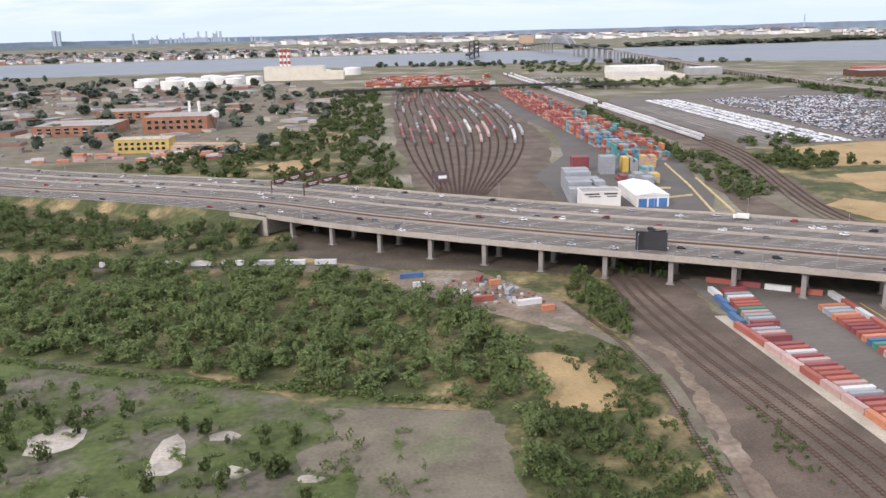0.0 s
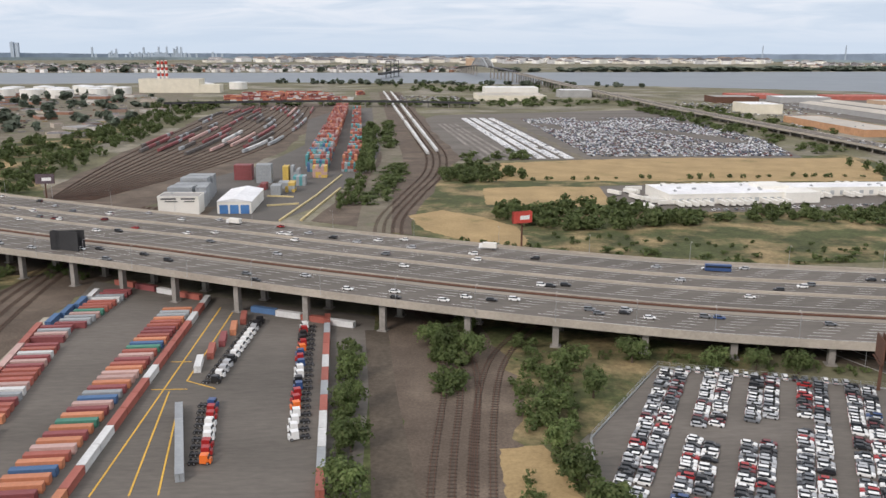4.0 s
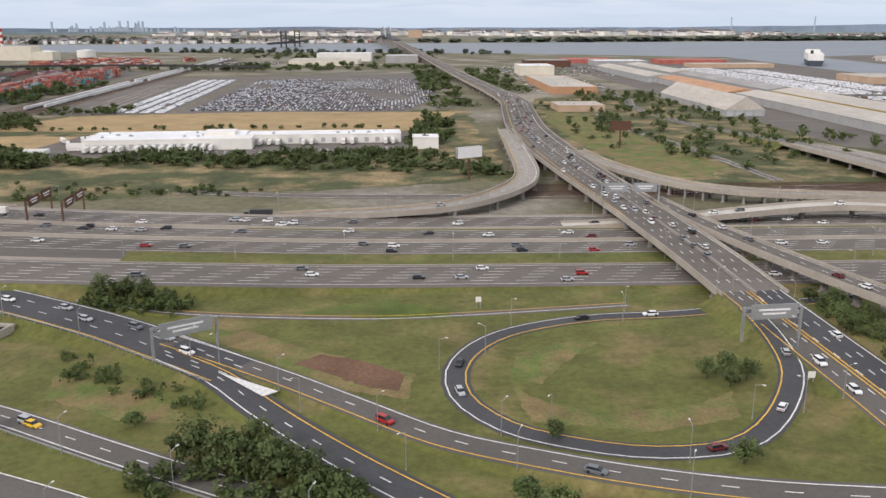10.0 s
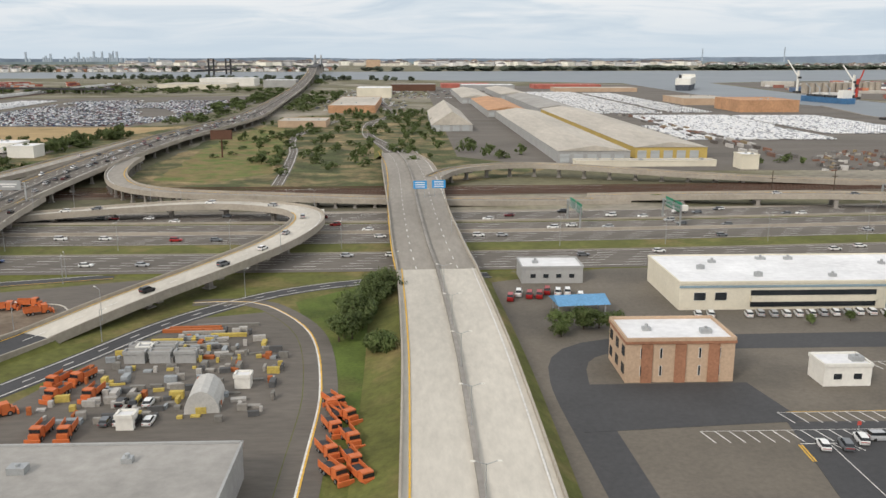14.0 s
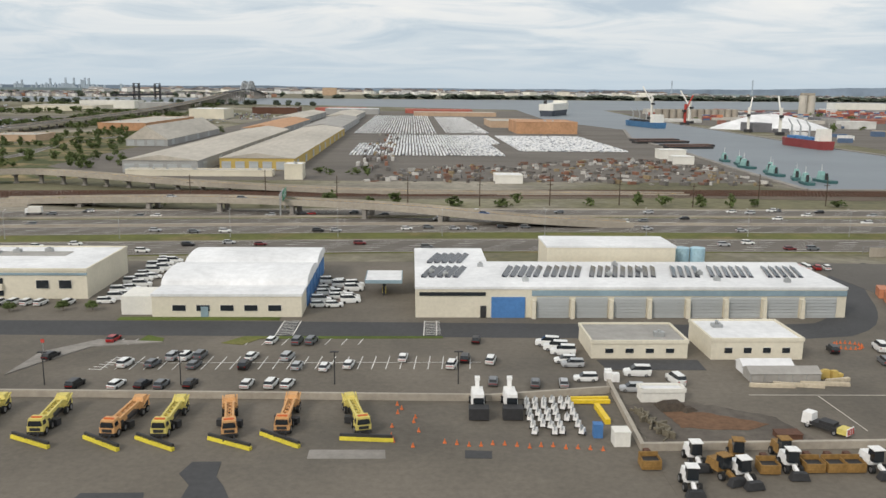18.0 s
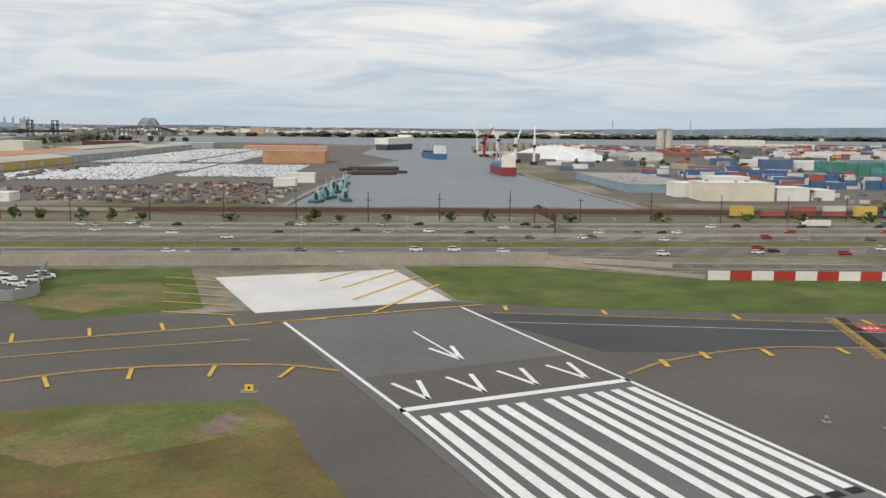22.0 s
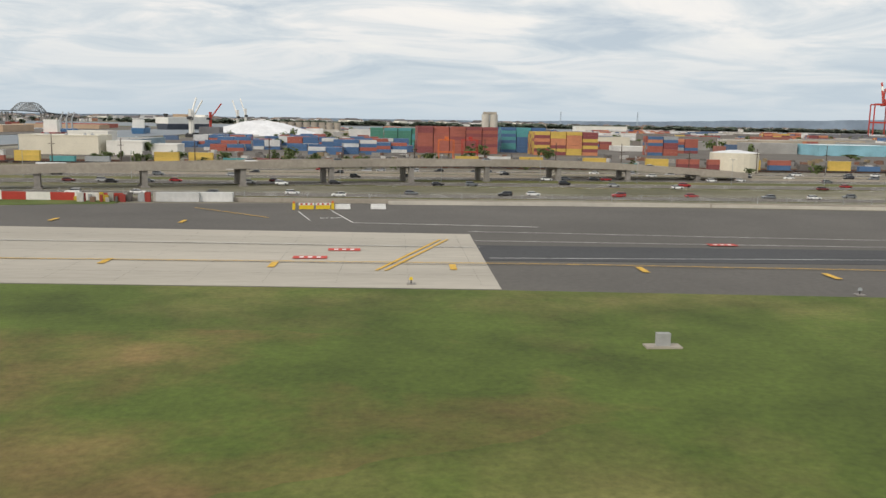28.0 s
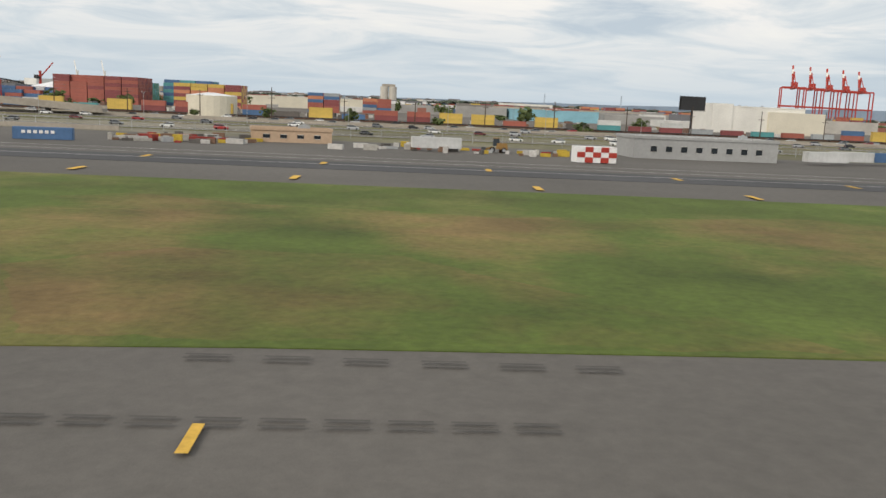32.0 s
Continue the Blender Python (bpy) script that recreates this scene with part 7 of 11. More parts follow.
hall("shed", 389, 330, 399, 340, 4.4, WALL_WHITE, ROOF_WHITE, "white shed beside a truck yard")
# trees behind the viaduct and round the cold store
spots = []
for poly, n, lo, hi_ in (([(190, 300), (194, 318), (226, 326), (246, 312), (262, 300), (262, 284), (215, 280), (196, 282)], 80, 3.5, 7.0), ([(280, 292), (400, 296), (402, 316), (285, 312)], 90, 2.4, 5.0), ([(176, 385), (200, 385), (216, 392), (214, 410), (190, 440), (178, 420)], 46, 3, 6.5), ([(205, 392), (400, 398), (402, 404), (205, 400)], 30, 1.2, 3.2), ([(385, 330), (404, 330), (408, 440), (396, 440)], 40, 2.5, 6), ([(200, 262), (340, 236), (345, 246), (204, 274)], 50, 0.8, 2.0), ([(-150, 440), (-60, 385), (-12, 345), (4, 352), (-6, 440), (-16, 600), (-24, 760), (-30, 950), (-100, 910), (-64, 760), (-68, 600)], 360, 3, 6.5), ([(160, 262), (196, 250), (200, 258), (164, 270)], 20, 1, 2.5)):
    spots += [(x, y, g1.uniform(lo, hi_), g1.uniform(0.45, 0.6) * hi_ * 0.9) for x, y in scatter(poly, n, g1, 1.5)]
wood_stuff("trees", spots, "rows of dark green trees behind the motorway", (21, 22, 23), LEAF_D, 0.45, 28)
# far lots of new cars
far = []
for row in range(60):
    for k in range(80):
        x, y = 250 + k * 2.1 - row * 0.06, 484 + row * 4.6 + (row % 2) * -1.6
        if inside([(266, 476), (384, 478), (405, 564), (402, 790), (263, 746)], x, y) and noise.noise((x * 0.02, y * 0.012, 6)) < 0.36 and g1.random() < 0.82:
            far.append((x, y, 90))
lot_stuff("stored_cars", far, "thousands of new cars in a huge lot", MIXED)
far = []
for row in range(8):
    for k in range(206):
        x, y = 226.5 + row * 2.7 + (row // 2) * 2.6 - k * 0.072, 474 + k * 1.35
        if g1.random() < 0.62 + 0.3 * noise.noise((row * 3.1, k * 0.05, 2)):
            far.append((x, y, 3))
lot_stuff("stored_cars", far, "rows of white new cars", PALE)


# ---- traffic, lamps, signs and the depot ----
g2 = random.Random(5)
lanes_p = [-27, -25, -23, -21, -19, -5.5, -3.5, -1.5, 0.5]
lanes_m = [6, 8, 10, 12, 17.5, 19.5, 21.5, 23.5, 25.5]
for s in np.arange(60, TP.length - 120, 3.4):
    o = g2.choice(lanes_p + lanes_m)
    q = s + g2.uniform(-2, 2)
    x, y, z, h = TP.at(q, o)
    put_car(x, y, z + 0.06, math.degrees(h) + (180 if o > 3.5 else 0), None, None, "cars on the motorway")
for rib, n, lo, w in ((main_br, 100, 20, 5.2), (el, 9, 5, 1.1), (fl2, 10, 5, 1.2), (loop, 9, 8, 0.1), (rampC, 7, 8, 2), (rampA, 6, 30, 1), (rampF, 2, 4, 1), (fl4, 2, 6, 1), (main_fill, 9, 30, 4.5), (rampB, 4, 40, 1), (fl6, 3, 12, 1), (fl7, 5, 12, 1), (rampE, 2, 20, 1)):
    for i in range(n):
        s = lo + (min(rib.length, 420) - lo - 6) * (i + g2.uniform(0.1, 0.9)) / n
        o = g2.uniform(-w, w)
        x, y, z, h = rib.at(s, round(o / 1.9) * 1.9 if w > 1.5 else o)
        put_car(x, y, z + 0.05, math.degrees(h) + (180 if (o > 0 and w > 2) else 0), None, None, "cars on the ramps")
put_car(*rampA.at(118)[:3], math.degrees(rampA.at(118)[3]), "yellow", "saloon")


def lorry(x, y, z, deg, box_m, label, L=9.0, cab="white"):
    ob = thing("lorry", label, "lorry")
    ob.matrix_basis = at(x, y, z, deg)
    l = L * S
    part("box", Shape().box(-0.1 * l, 0, 0.55, 0.78 * l, 2.5 * S, 2.6 * S), box_m, ob)
    part("cab", Shape().box(0.41 * l, 0, 0.3, 0.18 * l, 2.3 * S, 2.2 * S, top=0.9), CAR_PAINT[cab], ob)
    part("windscreen", Shape().box(0.475 * l, 0, 0.95, 0.04 * l, 2.0 * S, 0.8 * S), CAR_GLASS, ob)
    part("chassis", Shape().box(0, 0, 0.3, l * 0.9, 0.9 * S, 0.25), STEEL_DARK, ob)
    for xx in (0.38, -0.25, -0.36):
        for sgn in (-1, 1):
            w = part("wheel", truck_wheel, None, ob)
            w.location = (xx * l, sgn * 1.0 * S, 0.5 * S)
    return ob


for xw, o, m_, lab, L in ((172, 25, WALL_WHITE, "white box lorry on the motorway", 9), (292, 21, WALL_WHITE, "white box lorry on the motorway", 9), (95, 23, WALL_WHITE, "white box lorry on the motorway", 9), (520, 22, WALL_WHITE, "small white box lorry", 7), (965, 20, WALL_WHITE, "long white articulated lorry", 15), (610, 22, WALL_WHITE, "short white box lorry on the motorway", 7)):
    x, y, z, h = TP.at(s_at_x(TP, xw), o)
    lorry(x, y, z + 0.06, math.degrees(h) + 180, m_, lab, L)
x, y, z, h = fl4.at(14)
lorry(x, y, z + 0.04, math.degrees(h) + 180, STEEL_DARK, "dark articulated lorry on a ramp", 13, "black")


def bus(x, y, z, deg, colour):
    ob = thing("coach", "%s coach with a dark window band" % colour, "bus")
    ob.matrix_basis = at(x, y, z, deg)
    l = 12 * S
    part("body", Shape().box(0, 0, 0.2, l, 2.5 * S, 3.1 * S), CAR_PAINT[colour], ob)
    part("window_band", Shape().box(0, 0, 1.0, l * 0.96, 2.56 * S, 0.9 * S), CAR_GLASS, ob)
    for xx in (0.32, -0.3):
        for sgn in (-1, 1):
            w = part("wheel", truck_wheel, None, ob)
            w.location = (xx * l, sgn * 1.05 * S, 0.5 * S)


x, y, z, h = TP.at(s_at_x(TP, 232), 22)
bus(x, y, z + 0.06, math.degrees(h), "blue")
x, y, z, h = TP.at(s_at_x(TP, 1010), 11)
bus(x, y, z + 0.06, math.degrees(h), "white")

for xw in range(-180, 300, 15):
    s = s_at_x(TP, xw)
    x, y, z, h = TP.at(s, -30.4)
    put_lamp(x, y, z, math.degrees(h) + 90, 1)
for xw in range(-190, 560, 26):
    s = s_at_x(TP, xw)
    x, y, z, h = TP.at(s, 30.4)
    put_lamp(x, y, z, math.degrees(h) - 90, 1)
for xw in range(330, 1300, 22):
    s = s_at_x(TP, xw)
    x, y, z, h = TP.at(s, -11.5)
    put_lamp(x, y, z, math.degrees(h) + 90, 1, True)
for rib, gap, side in ((rampA, 17, -1), (rampB, 19, -1), (rampC, 18, -1), (rampF, 18, -1), (loop, 20, -1), (loop, 31, 1), (rampE, 20, 1), (el, 30, -1), (main_fill, 40, 1), (ramp4, 22, 1), (ramp3, 26, 1), (fl2, 40, -1)):
    for s in np.arange(8, rib.length, gap):
        x, y, z, h = rib.at(s, side * (rib.width(s) / 2 + 0.5))
        put_lamp(x, y, max(z - 0.1, 0), math.degrees(h) - side * 90, 2)
for s in np.arange(20, 130, 16):
    x, y, z, h = big1.at(s, 0)
    put_lamp(x, y, z, math.degrees(h) + 90, 2, True)


def gantry(x, y, z, deg, span, up, panels, face, label):
    """A sign gantry across a road, its span along its own x."""
    ob = thing("sign_gantry", label, "sign gantry")
    ob.matrix_basis = at(x, y, z, deg)
    for sgn in (-1, 1):
        part("post", Shape().box(sgn * span / 2, 0, -0.2, 0.35, 0.35, up + 1.2), STEEL_RUST if face is STEEL_RUST else STEEL, ob)
    tr_ = Shape()
    for zz in (up, up + 1.0):
        tr_.bar((-span / 2, 0.3, zz), (span / 2, 0.3, zz), 0.12).bar((-span / 2, -0.3, zz), (span / 2, -0.3, zz), 0.12)
    n_ = int(span / 1.2)
    for i in range(n_):
        a = -span / 2 + span * i / n_
        tr_.bar((a, 0.3, up), (a + span / n_, 0.3, up + 1.0), 0.07)
    part("truss", tr_, STEEL_RUST if face is STEEL_RUST else STEEL, ob)
    for i in range(panels):
        cx = -span / 2 + span * (i + 0.5) / panels
        p = part("panel", Shape().box(cx, -0.45, up - 0.7, span / panels * 0.8, 0.1, 2.3), face, ob)
        part("lettering", Shape().box(cx, -0.52, up + 0.6, span / panels * 0.55, 0.03, 0.28).box(cx, -0.52, up, span / panels * 0.4, 0.03, 0.28), WHITE_PAINT, p)
    return ob


def gantry_on(xw, o0, o1, up, panels, face, label):
    s = s_at_x(TP, xw)
    a, b = TP.at(s, o0), TP.at(s, o1)
    gantry((a[0] + b[0]) / 2, (a[1] + b[1]) / 2, a[2], math.degrees(math.atan2(b[1] - a[1], b[0] - a[0])), math.dist(a[:2], b[:2]), up, panels, face, label)


gantry_on(-42, 3.5, 30, 4.2, 3, STEEL_RUST, "rusty steel sign gantry over the motorway")
gantry_on(-56, 3.5, 30, 4.2, 3, STEEL_RUST, "rusty steel sign gantry over the motorway")
gantry_on(310, 15, 30, 4.0, 2, STEEL_RUST, "dark sign gantry over the motorway")
gantry_on(302, 15, 30, 4.0, 2, STEEL_RUST, "dark sign gantry over the motorway")
gantry_on(580, 4, 16, 4.0, 2, GREEN_SIGN, "green sign gantry over the motorway")
gantry_on(603, 4, 15, 4.0, 2, GREEN_SIGN, "green sign gantry over the motorway")
gantry_on(668, 16, 30, 4.2, 1, GREEN_SIGN, "green sign gantry over the motorway")
gantry_on(893, 5, 30, 3.6, 3, STEEL_RUST, "dark steel sign gantry over the motorway")
x, y, z, h = rampC.at(62)
gantry(x, y + 0.5, z, math.degrees(h) + 70, 9.5, 3.6, 1, STEEL, "grey steel sign gantry over a slip road")
gantry(442.5, 207, 3.7, 0, 14.5, 3.6, 2, STEEL, "grey sign gantry over the bridge road")
gantry(441, 117.6, 1.6, 5, 9, 4.0, 1, STEEL, "pale cantilever sign over the main road")
sign_post(544.5, 212, 3.4, 0, 3.4, 2.0, 2.2, BLUE_SIGN, "road_sign", "blue road sign with white lettering on a flyover", 3)
sign_post(549.2, 213, 3.4, 0, 3.4, 2.0, 2.2, BLUE_SIGN, "road_sign", "blue road sign with white lettering on a flyover", 3)
for x, y, m_, lab in ((314, 104, WALL_WHITE, "pale road sign on two posts"), (300, 96, WALL_WHITE, "pale road sign seen from behind"), (441, 104, WALL_WHITE, "small pale road sign"), (399, 138, WALL_WHITE, "small white road sign")):
    sign_post(x, y, 0, 0, 1.0, 0.9, 1.2, m_, "road_sign", lab)
# chevron boards round the curve of the flyover
for s in np.arange(24, 66, 7):
    x, y, z, h = el.at(s, -2.6)
    sign_post(x, y, z, math.degrees(h) + 90, 0.5, 0.6, 0.5, YELLOW, "chevron_sign", "yellow chevron board on a parapet")
# culvert mouth under the slip road
cv = thing("culvert_mouth", "concrete mouth of an underpass in a grass bank", "underpass")
cv.matrix_basis = at(318.5, 129.6, 0, 0)
part("wing_wall", Shape().bar((-7.4, -1.2, 0.3), (0.6, 0.8, 0.9), 0.4, 1.5), CONCRETE, cv)
part("wing_wall", Shape().bar((4.6, -4.2, 0.4), (6.4, -0.4, 0.8), 0.35, 1.4), CONCRETE, cv)
# dark slab across the mouth stands in for shade inside the underpass
part("opening", Shape().bar((0.6, 0.5, 0.45), (6.2, -0.6, 0.45), 0.3, 1.3), STEEL_DARK, cv)
part("lintel", Shape().bar((0.2, 0.7, 1.3), (6.6, -0.6, 1.3), 0.7, 0.4), CONCRETE, cv)

# road depot: roof, tents, orange plough lorries
hall("depot_hall", 500.3, 50, 526.8, 73.5, 3.5, WALL_GREY, ROOF_GREY, "large depot hall with a flat grey roof", roof_units=5)
tent = thing("storage_tent", "white arched storage tent on asphalt", "tent")
tent.matrix_basis = at(519.2, 91, 0, 95)
ar = []
for x in np.linspace(-2.8, 2.8, 5):
    ar.append((x, [(1.9 * math.cos(a), max(0, 2.6 * math.sin(a))) for a in np.linspace(math.pi, 0, 9)]))
part("cover", loft(Shape(), ar), mat("tent_cover", (0.5, 0.49, 0.46), 0.7, vary=0.15), tent)
for i in range(5):
    hall("site_cabin", 506 + 3.2 * (i % 3), 104 + 2.6 * (i // 3), 508.6 + 3.2 * (i % 3), 105.4 + 2.6 * (i // 3), 1.4, WALL_GREY, ROOF_GREY, "grey site cabin in a road depot", "cabin")
for x, y in ((522.5, 96), (512.5, 85), (508, 106.5)):
    hall("store_box", x - 0.9, y - 0.8, x + 0.9, y + 0.8, 1.5, WALL_WHITE, ROOF_WHITE, "small white store box", "cabin")


def works_lorry(x, y, deg, body=ORANGE, blade=True, label="orange highway works lorry"):
    ob = thing("works_lorry", label, "lorry", group="works lorries")
    ob.matrix_basis = at(x, y, 0.05, deg)
    l = 7.2 * S
    part("cab", Shape().box(0.27 * l, 0, 0.4 * S, 0.24 * l, 2.3 * S, 2.2 * S, top=0.9).box(0.44 * l, 0, 0.4 * S, 0.12 * l, 2.0 * S, 1.2 * S), body, ob)
    part("windscreen", Shape().box(0.375 * l, 0, 1.65 * S, 0.05 * l, 2.0 * S, 0.7 * S), CAR_GLASS, ob)
    part("tipper_body", Shape().box(-0.17 * l, 0, 0.9 * S, 0.6 * l, 2.4 * S, 0.16 * S).box(-0.17 * l, 1.15 * S, 0.9 * S, 0.6 * l, 0.12 * S, 1.3 * S).box(-0.17 * l, -1.15 * S, 0.9 * S, 0.6 * l, 0.12 * S, 1.3 * S).box(0.12 * l, 0, 0.9 * S, 0.03 * l, 2.4 * S, 1.4 * S), body, ob)
    part("load", Shape().box(-0.17 * l, 0, 1.0 * S, 0.56 * l, 2.1 * S, 0.7 * S, top=0.7), STEEL_DARK, ob)
    if blade:
        part("plough_blade", Shape().bar((0.56 * l, -1.5 * S, 0.5 * S), (0.60 * l, 1.5 * S, 0.5 * S), 0.2, 0.9 * S), body, ob)
    for xx in (0.36, -0.18, -0.34):
        for sgn in (-1, 1):
            w = part("wheel", truck_wheel, None, ob)
            w.location = (xx * l, sgn * 1.05 * S, 0.5 * S)
    return ob


w0 = works_lorry(504.4, 83.4, -90)
for x, y, d in ((507, 83.4, -90), (502, 93.5, -100), (506, 93.5, -95), (500.5, 97.5, -110), (503, 98.5, -110), (497.5, 88, 40), (495.4, 84, 40), (494.6, 81, 30), (493.2, 77.5, 30), (492, 74.5, 20), (490.6, 71.5, 20), (533.6, 90, -60), (535, 86.5, -60), (534, 83.5, -60), (536, 80.8, -60), (534, 78, -60), (536.5, 76, -60), (535, 73.5, -60), (537.6, 72.8, -60), (533.8, 87.5, 100), (480, 128, 20), (483, 130, 10), (486, 126, 40)):
    copy_thing(w0, at(x, y, 0.05, d + g2.uniform(-8, 8)))
put_car(494.4, 80, 0.06, 5, "white", "van")
for i in range(7):
    put_car(510 + 1.5 * (i % 4), 86 + 5 * (i // 4), 0.06, 90, g2.choice(["white", "grey", "black"]))
clut = Shape()
for x, y in scatter([(499, 97), (508, 114), (520, 118), (526, 106), (527, 88), (522, 86), (501, 86)], 210, g2, 0.6):
    clut.box(x, y, 0.03, g2.uniform(0.3, 1.8), g2.uniform(0.25, 0.8), g2.uniform(0.2, 0.9), g2.choice((0, 0.2, 1.57)))
for i in range(9):
    clut.box(512 + g2.uniform(-3, 5), 110 + i * 1.1, 0.03, g2.uniform(4, 9), 0.5, 0.5, 0.05)
tagged(part("depot_clutter", clut, mat("depot_mixed", (0.3, 0.3, 0.3), 0.8, island=[(0.3, 0.28, 0.25), (0.2, 0.19, 0.17), (0.42, 0.4, 0.37), (0.1, 0.1, 0.1), (0.4, 0.12, 0.04), (0.3, 0.32, 0.33), (0.5, 0.38, 0.1)])), "pallets, barriers and material in a road depot", "clutter", "", "stuff")


# ---- airport service area ----
g3 = random.Random(9)
ob = hall("office_building", 583, 124.6, 651, 142.4, 4.3, WALL_CREAM, ROOF_WHITE, "long cream office building with a white flat roof", roof_units=14)
for a, b in ((-23, -3.5), (3.5, 22)):
    part("window_band", Shape().box((a + b) / 2, -8.95, 2.3, b - a, 0.2, 0.8), GLASS_DARK, ob)
    part("window_band", Shape().box((a + b) / 2, -8.95, 0.5, b - a, 0.2, 0.8), GLASS_DARK, ob)
    part("fascia", Shape().box((a + b) / 2, -9.1, 1.35, b - a, 0.5, 0.9), WALL_CREAM, ob)
part("blue_band", Shape().box(0, -8.96, 3.55, 68.1, 0.16, 0.35), BLUE_GREY, ob)
windows_on(ob, -32.5, -26, -8.95, 1.6, 2.8, 2, frame_mat=WALL_WHITE)
windows_on(ob, 26, 32.5, -8.95, 1.6, 2.8, 2, frame_mat=WALL_WHITE)
en = part("entrance", Shape().box(0, -9.9, 0, 3.6, 2.4, 3.6), BLUE_GREY, ob)
part("gable", Shape().gable(0, -9.9, 3.6, 3.0, 4.2, 1.2, math.pi / 2), GLASS_DARK, en)
part("door", Shape().box(0, -11.15, 0, 2.2, 0.12, 1.6), GLASS_DARK, en)
part("roof_patch", Shape().box(20, 3, 4.38, 14, 3.5, 0.05), ROOF_GREY, ob)

# hangar with two barrel roofs
ob = thing("hangar", "white twin barrel-roofed hangar with blue side doors", "hangar")
ob.matrix_basis = at(673.2, 114.6, 0, 0)
part("front_wall", Shape().box(0, 2.5, 0, 20, 5, 2.9), WALL_CREAM, ob)
part("front_roof", Shape().box(0, 2.5, 2.9, 20.2, 5.2, 0.35), ROOF_WHITE, ob)
part("annex", Shape().box(-12, 4, 0, 5, 5.5, 2.6), WALL_WHITE, ob)
part("hall_wall", Shape().box(0, 17.6, 0, 20, 25, 3.2), WALL_WHITE, ob)
for y0 in (5.2, 17.7):
    sh = Shape()
    vs = [(x, y0 + 6.2 - 6.2 * math.cos(a), 3.2 + 1.5 * math.sin(a) ** 0.8) for x in (-10.2, 10.2) for a in np.linspace(0, math.pi, 13)]
    n = 13
    fs = [(i + 1, i, n + i, n + i + 1) for i in range(n - 1)] + [tuple(range(n)), tuple(range(2 * n - 1, n - 1, -1)), (n - 1, 2 * n - 1, n, 0)]
    part("barrel_roof", sh.add(vs, fs), ROOF_WHITE, ob)
for i in range(6):
    part("side_door", Shape().box(10.08, 7 + i * 4.0, 0.1, 0.14, 3.0, 2.6), WALL_BLUE, ob)
windows_on(ob, -8, 8, 0, 0.9, 1.7, 5)
part("door", Shape().box(-3, -0.05, 0, 1.0, 0.14, 1.5), BLUE_GREY, ob)

# garage with shutters and solar panels
ob = thing("vehicle_garage", "cream garage with grey roller shutters and rooftop solar panels", "garage")
ob.matrix_basis = at(698.6, 114.4, 0, 0)
part("wall", Shape().box(5.5, 14, 0, 11, 28, 4.0).box(35.2, 8.5, 0, 48.4, 17, 4.0), WALL_CREAM, ob)
part("roof", Shape().box(5.5, 14, 4.0, 11.2, 28.2, 0.35).box(35.3, 8.5, 4.0, 48.4, 17.2, 0.35), ROOF_WHITE, ob)
part("band", Shape().box(37.6, -0.06, 3.1, 43.6, 0.14, 0.75), BLUE_GREY, ob)
for i in range(8):
    d = part("roller_shutter", Shape().box(18.7 + i * 5.3, -0.05, 0.02, 4.4, 0.2, 2.9), DOOR_GREY, ob)
    for j in range(6):
        part("slat", Shape().box(18.7 + i * 5.3, -0.17, 0.3 + j * 0.45, 4.3, 0.05, 0.06), STEEL, d)
    part("buttress", Shape().box(16.05 + i * 5.3, -0.4, 0, 0.55, 0.8, 2.6, top=0.8), WALL_CREAM, ob)
part("roller_shutter", Shape().box(12.6, -0.05, 0.02, 4.6, 0.2, 2.9), WALL_BLUE, ob)
part("window_strip", Shape().box(5, -0.05, 3.1, 9.0, 0.14, 0.5), GLASS_DARK, ob)
part("door", Shape().box(9.2, -0.05, 0, 0.8, 0.14, 1.7), STEEL_DARK, ob)
part("upper_hall", Shape().box(31, 23.5, 0, 20.5, 9, 6.2), WALL_CREAM, ob)
part("upper_roof", Shape().box(31, 23.5, 6.2, 20.7, 9.2, 0.3), ROOF_WHITE, ob)
solar_m = mat("solar_panel", (0.02, 0.024, 0.035), 0.2, vary=0.1, scale=1.0, patch=0.0, spec=0.5)
sol_me = Shape().add([(-0.36, -3.6, 0.06), (0.36, -3.6, 0.06), (0.36, 3.6, 0.06), (-0.36, 3.6, 0.34), (-0.36, -3.6, 0.34), (0.36, 3.6, 0.06), (-0.36, -3.6, 0.0), (0.36, -3.6, 0.0), (0.36, 3.6, 0.0), (-0.36, 3.6, 0.0)], [(4, 1, 2, 3), (6, 7, 1, 4), (3, 2, 8, 9), (6, 4, 3, 9), (7, 8, 2, 1)]).mesh("solar_panel", solar_m)
for bx, by, n_, sk in ((2, 9, 5, 1), (3, 19, 5, 1), (13.5, 9.4, 5, 0.5), (19.4, 9.4, 5, 0.5), (26, 9.4, 9, 0.5), (38, 9.4, 4, 0.5), (43.6, 9.4, 6, 0.5), (52, 9.4, 5, 0.5)):
    for i in range(n_):
        c = new("solar_panel", sol_me)
        c.parent = ob
        c.matrix_basis = at(bx + i * 1.12, by, 4.36, -14)
for _ in range(10):
    x, y = g3.uniform(2, 58), g3.uniform(2, 15)
    part("roof_unit", Shape().box(x, y, 4.35, 0.8, 0.7, 0.5).cyl(x, y, 4.8, 5.1, 0.2, 0.2, 8), STEEL, ob)
tk = thing("water_tank", "pale blue cylindrical water tank behind a garage", "tank")
tk.matrix_basis = at(742, 137, 0)
part("shell", Shape().cyl(0, 0, 0, 5.6, 1.2, 1.2, 16).cyl(2.6, 0, 0, 5.6, 1.2, 1.2, 16), mat("tank_blue", (0.35, 0.52, 0.60), 0.5), tk)

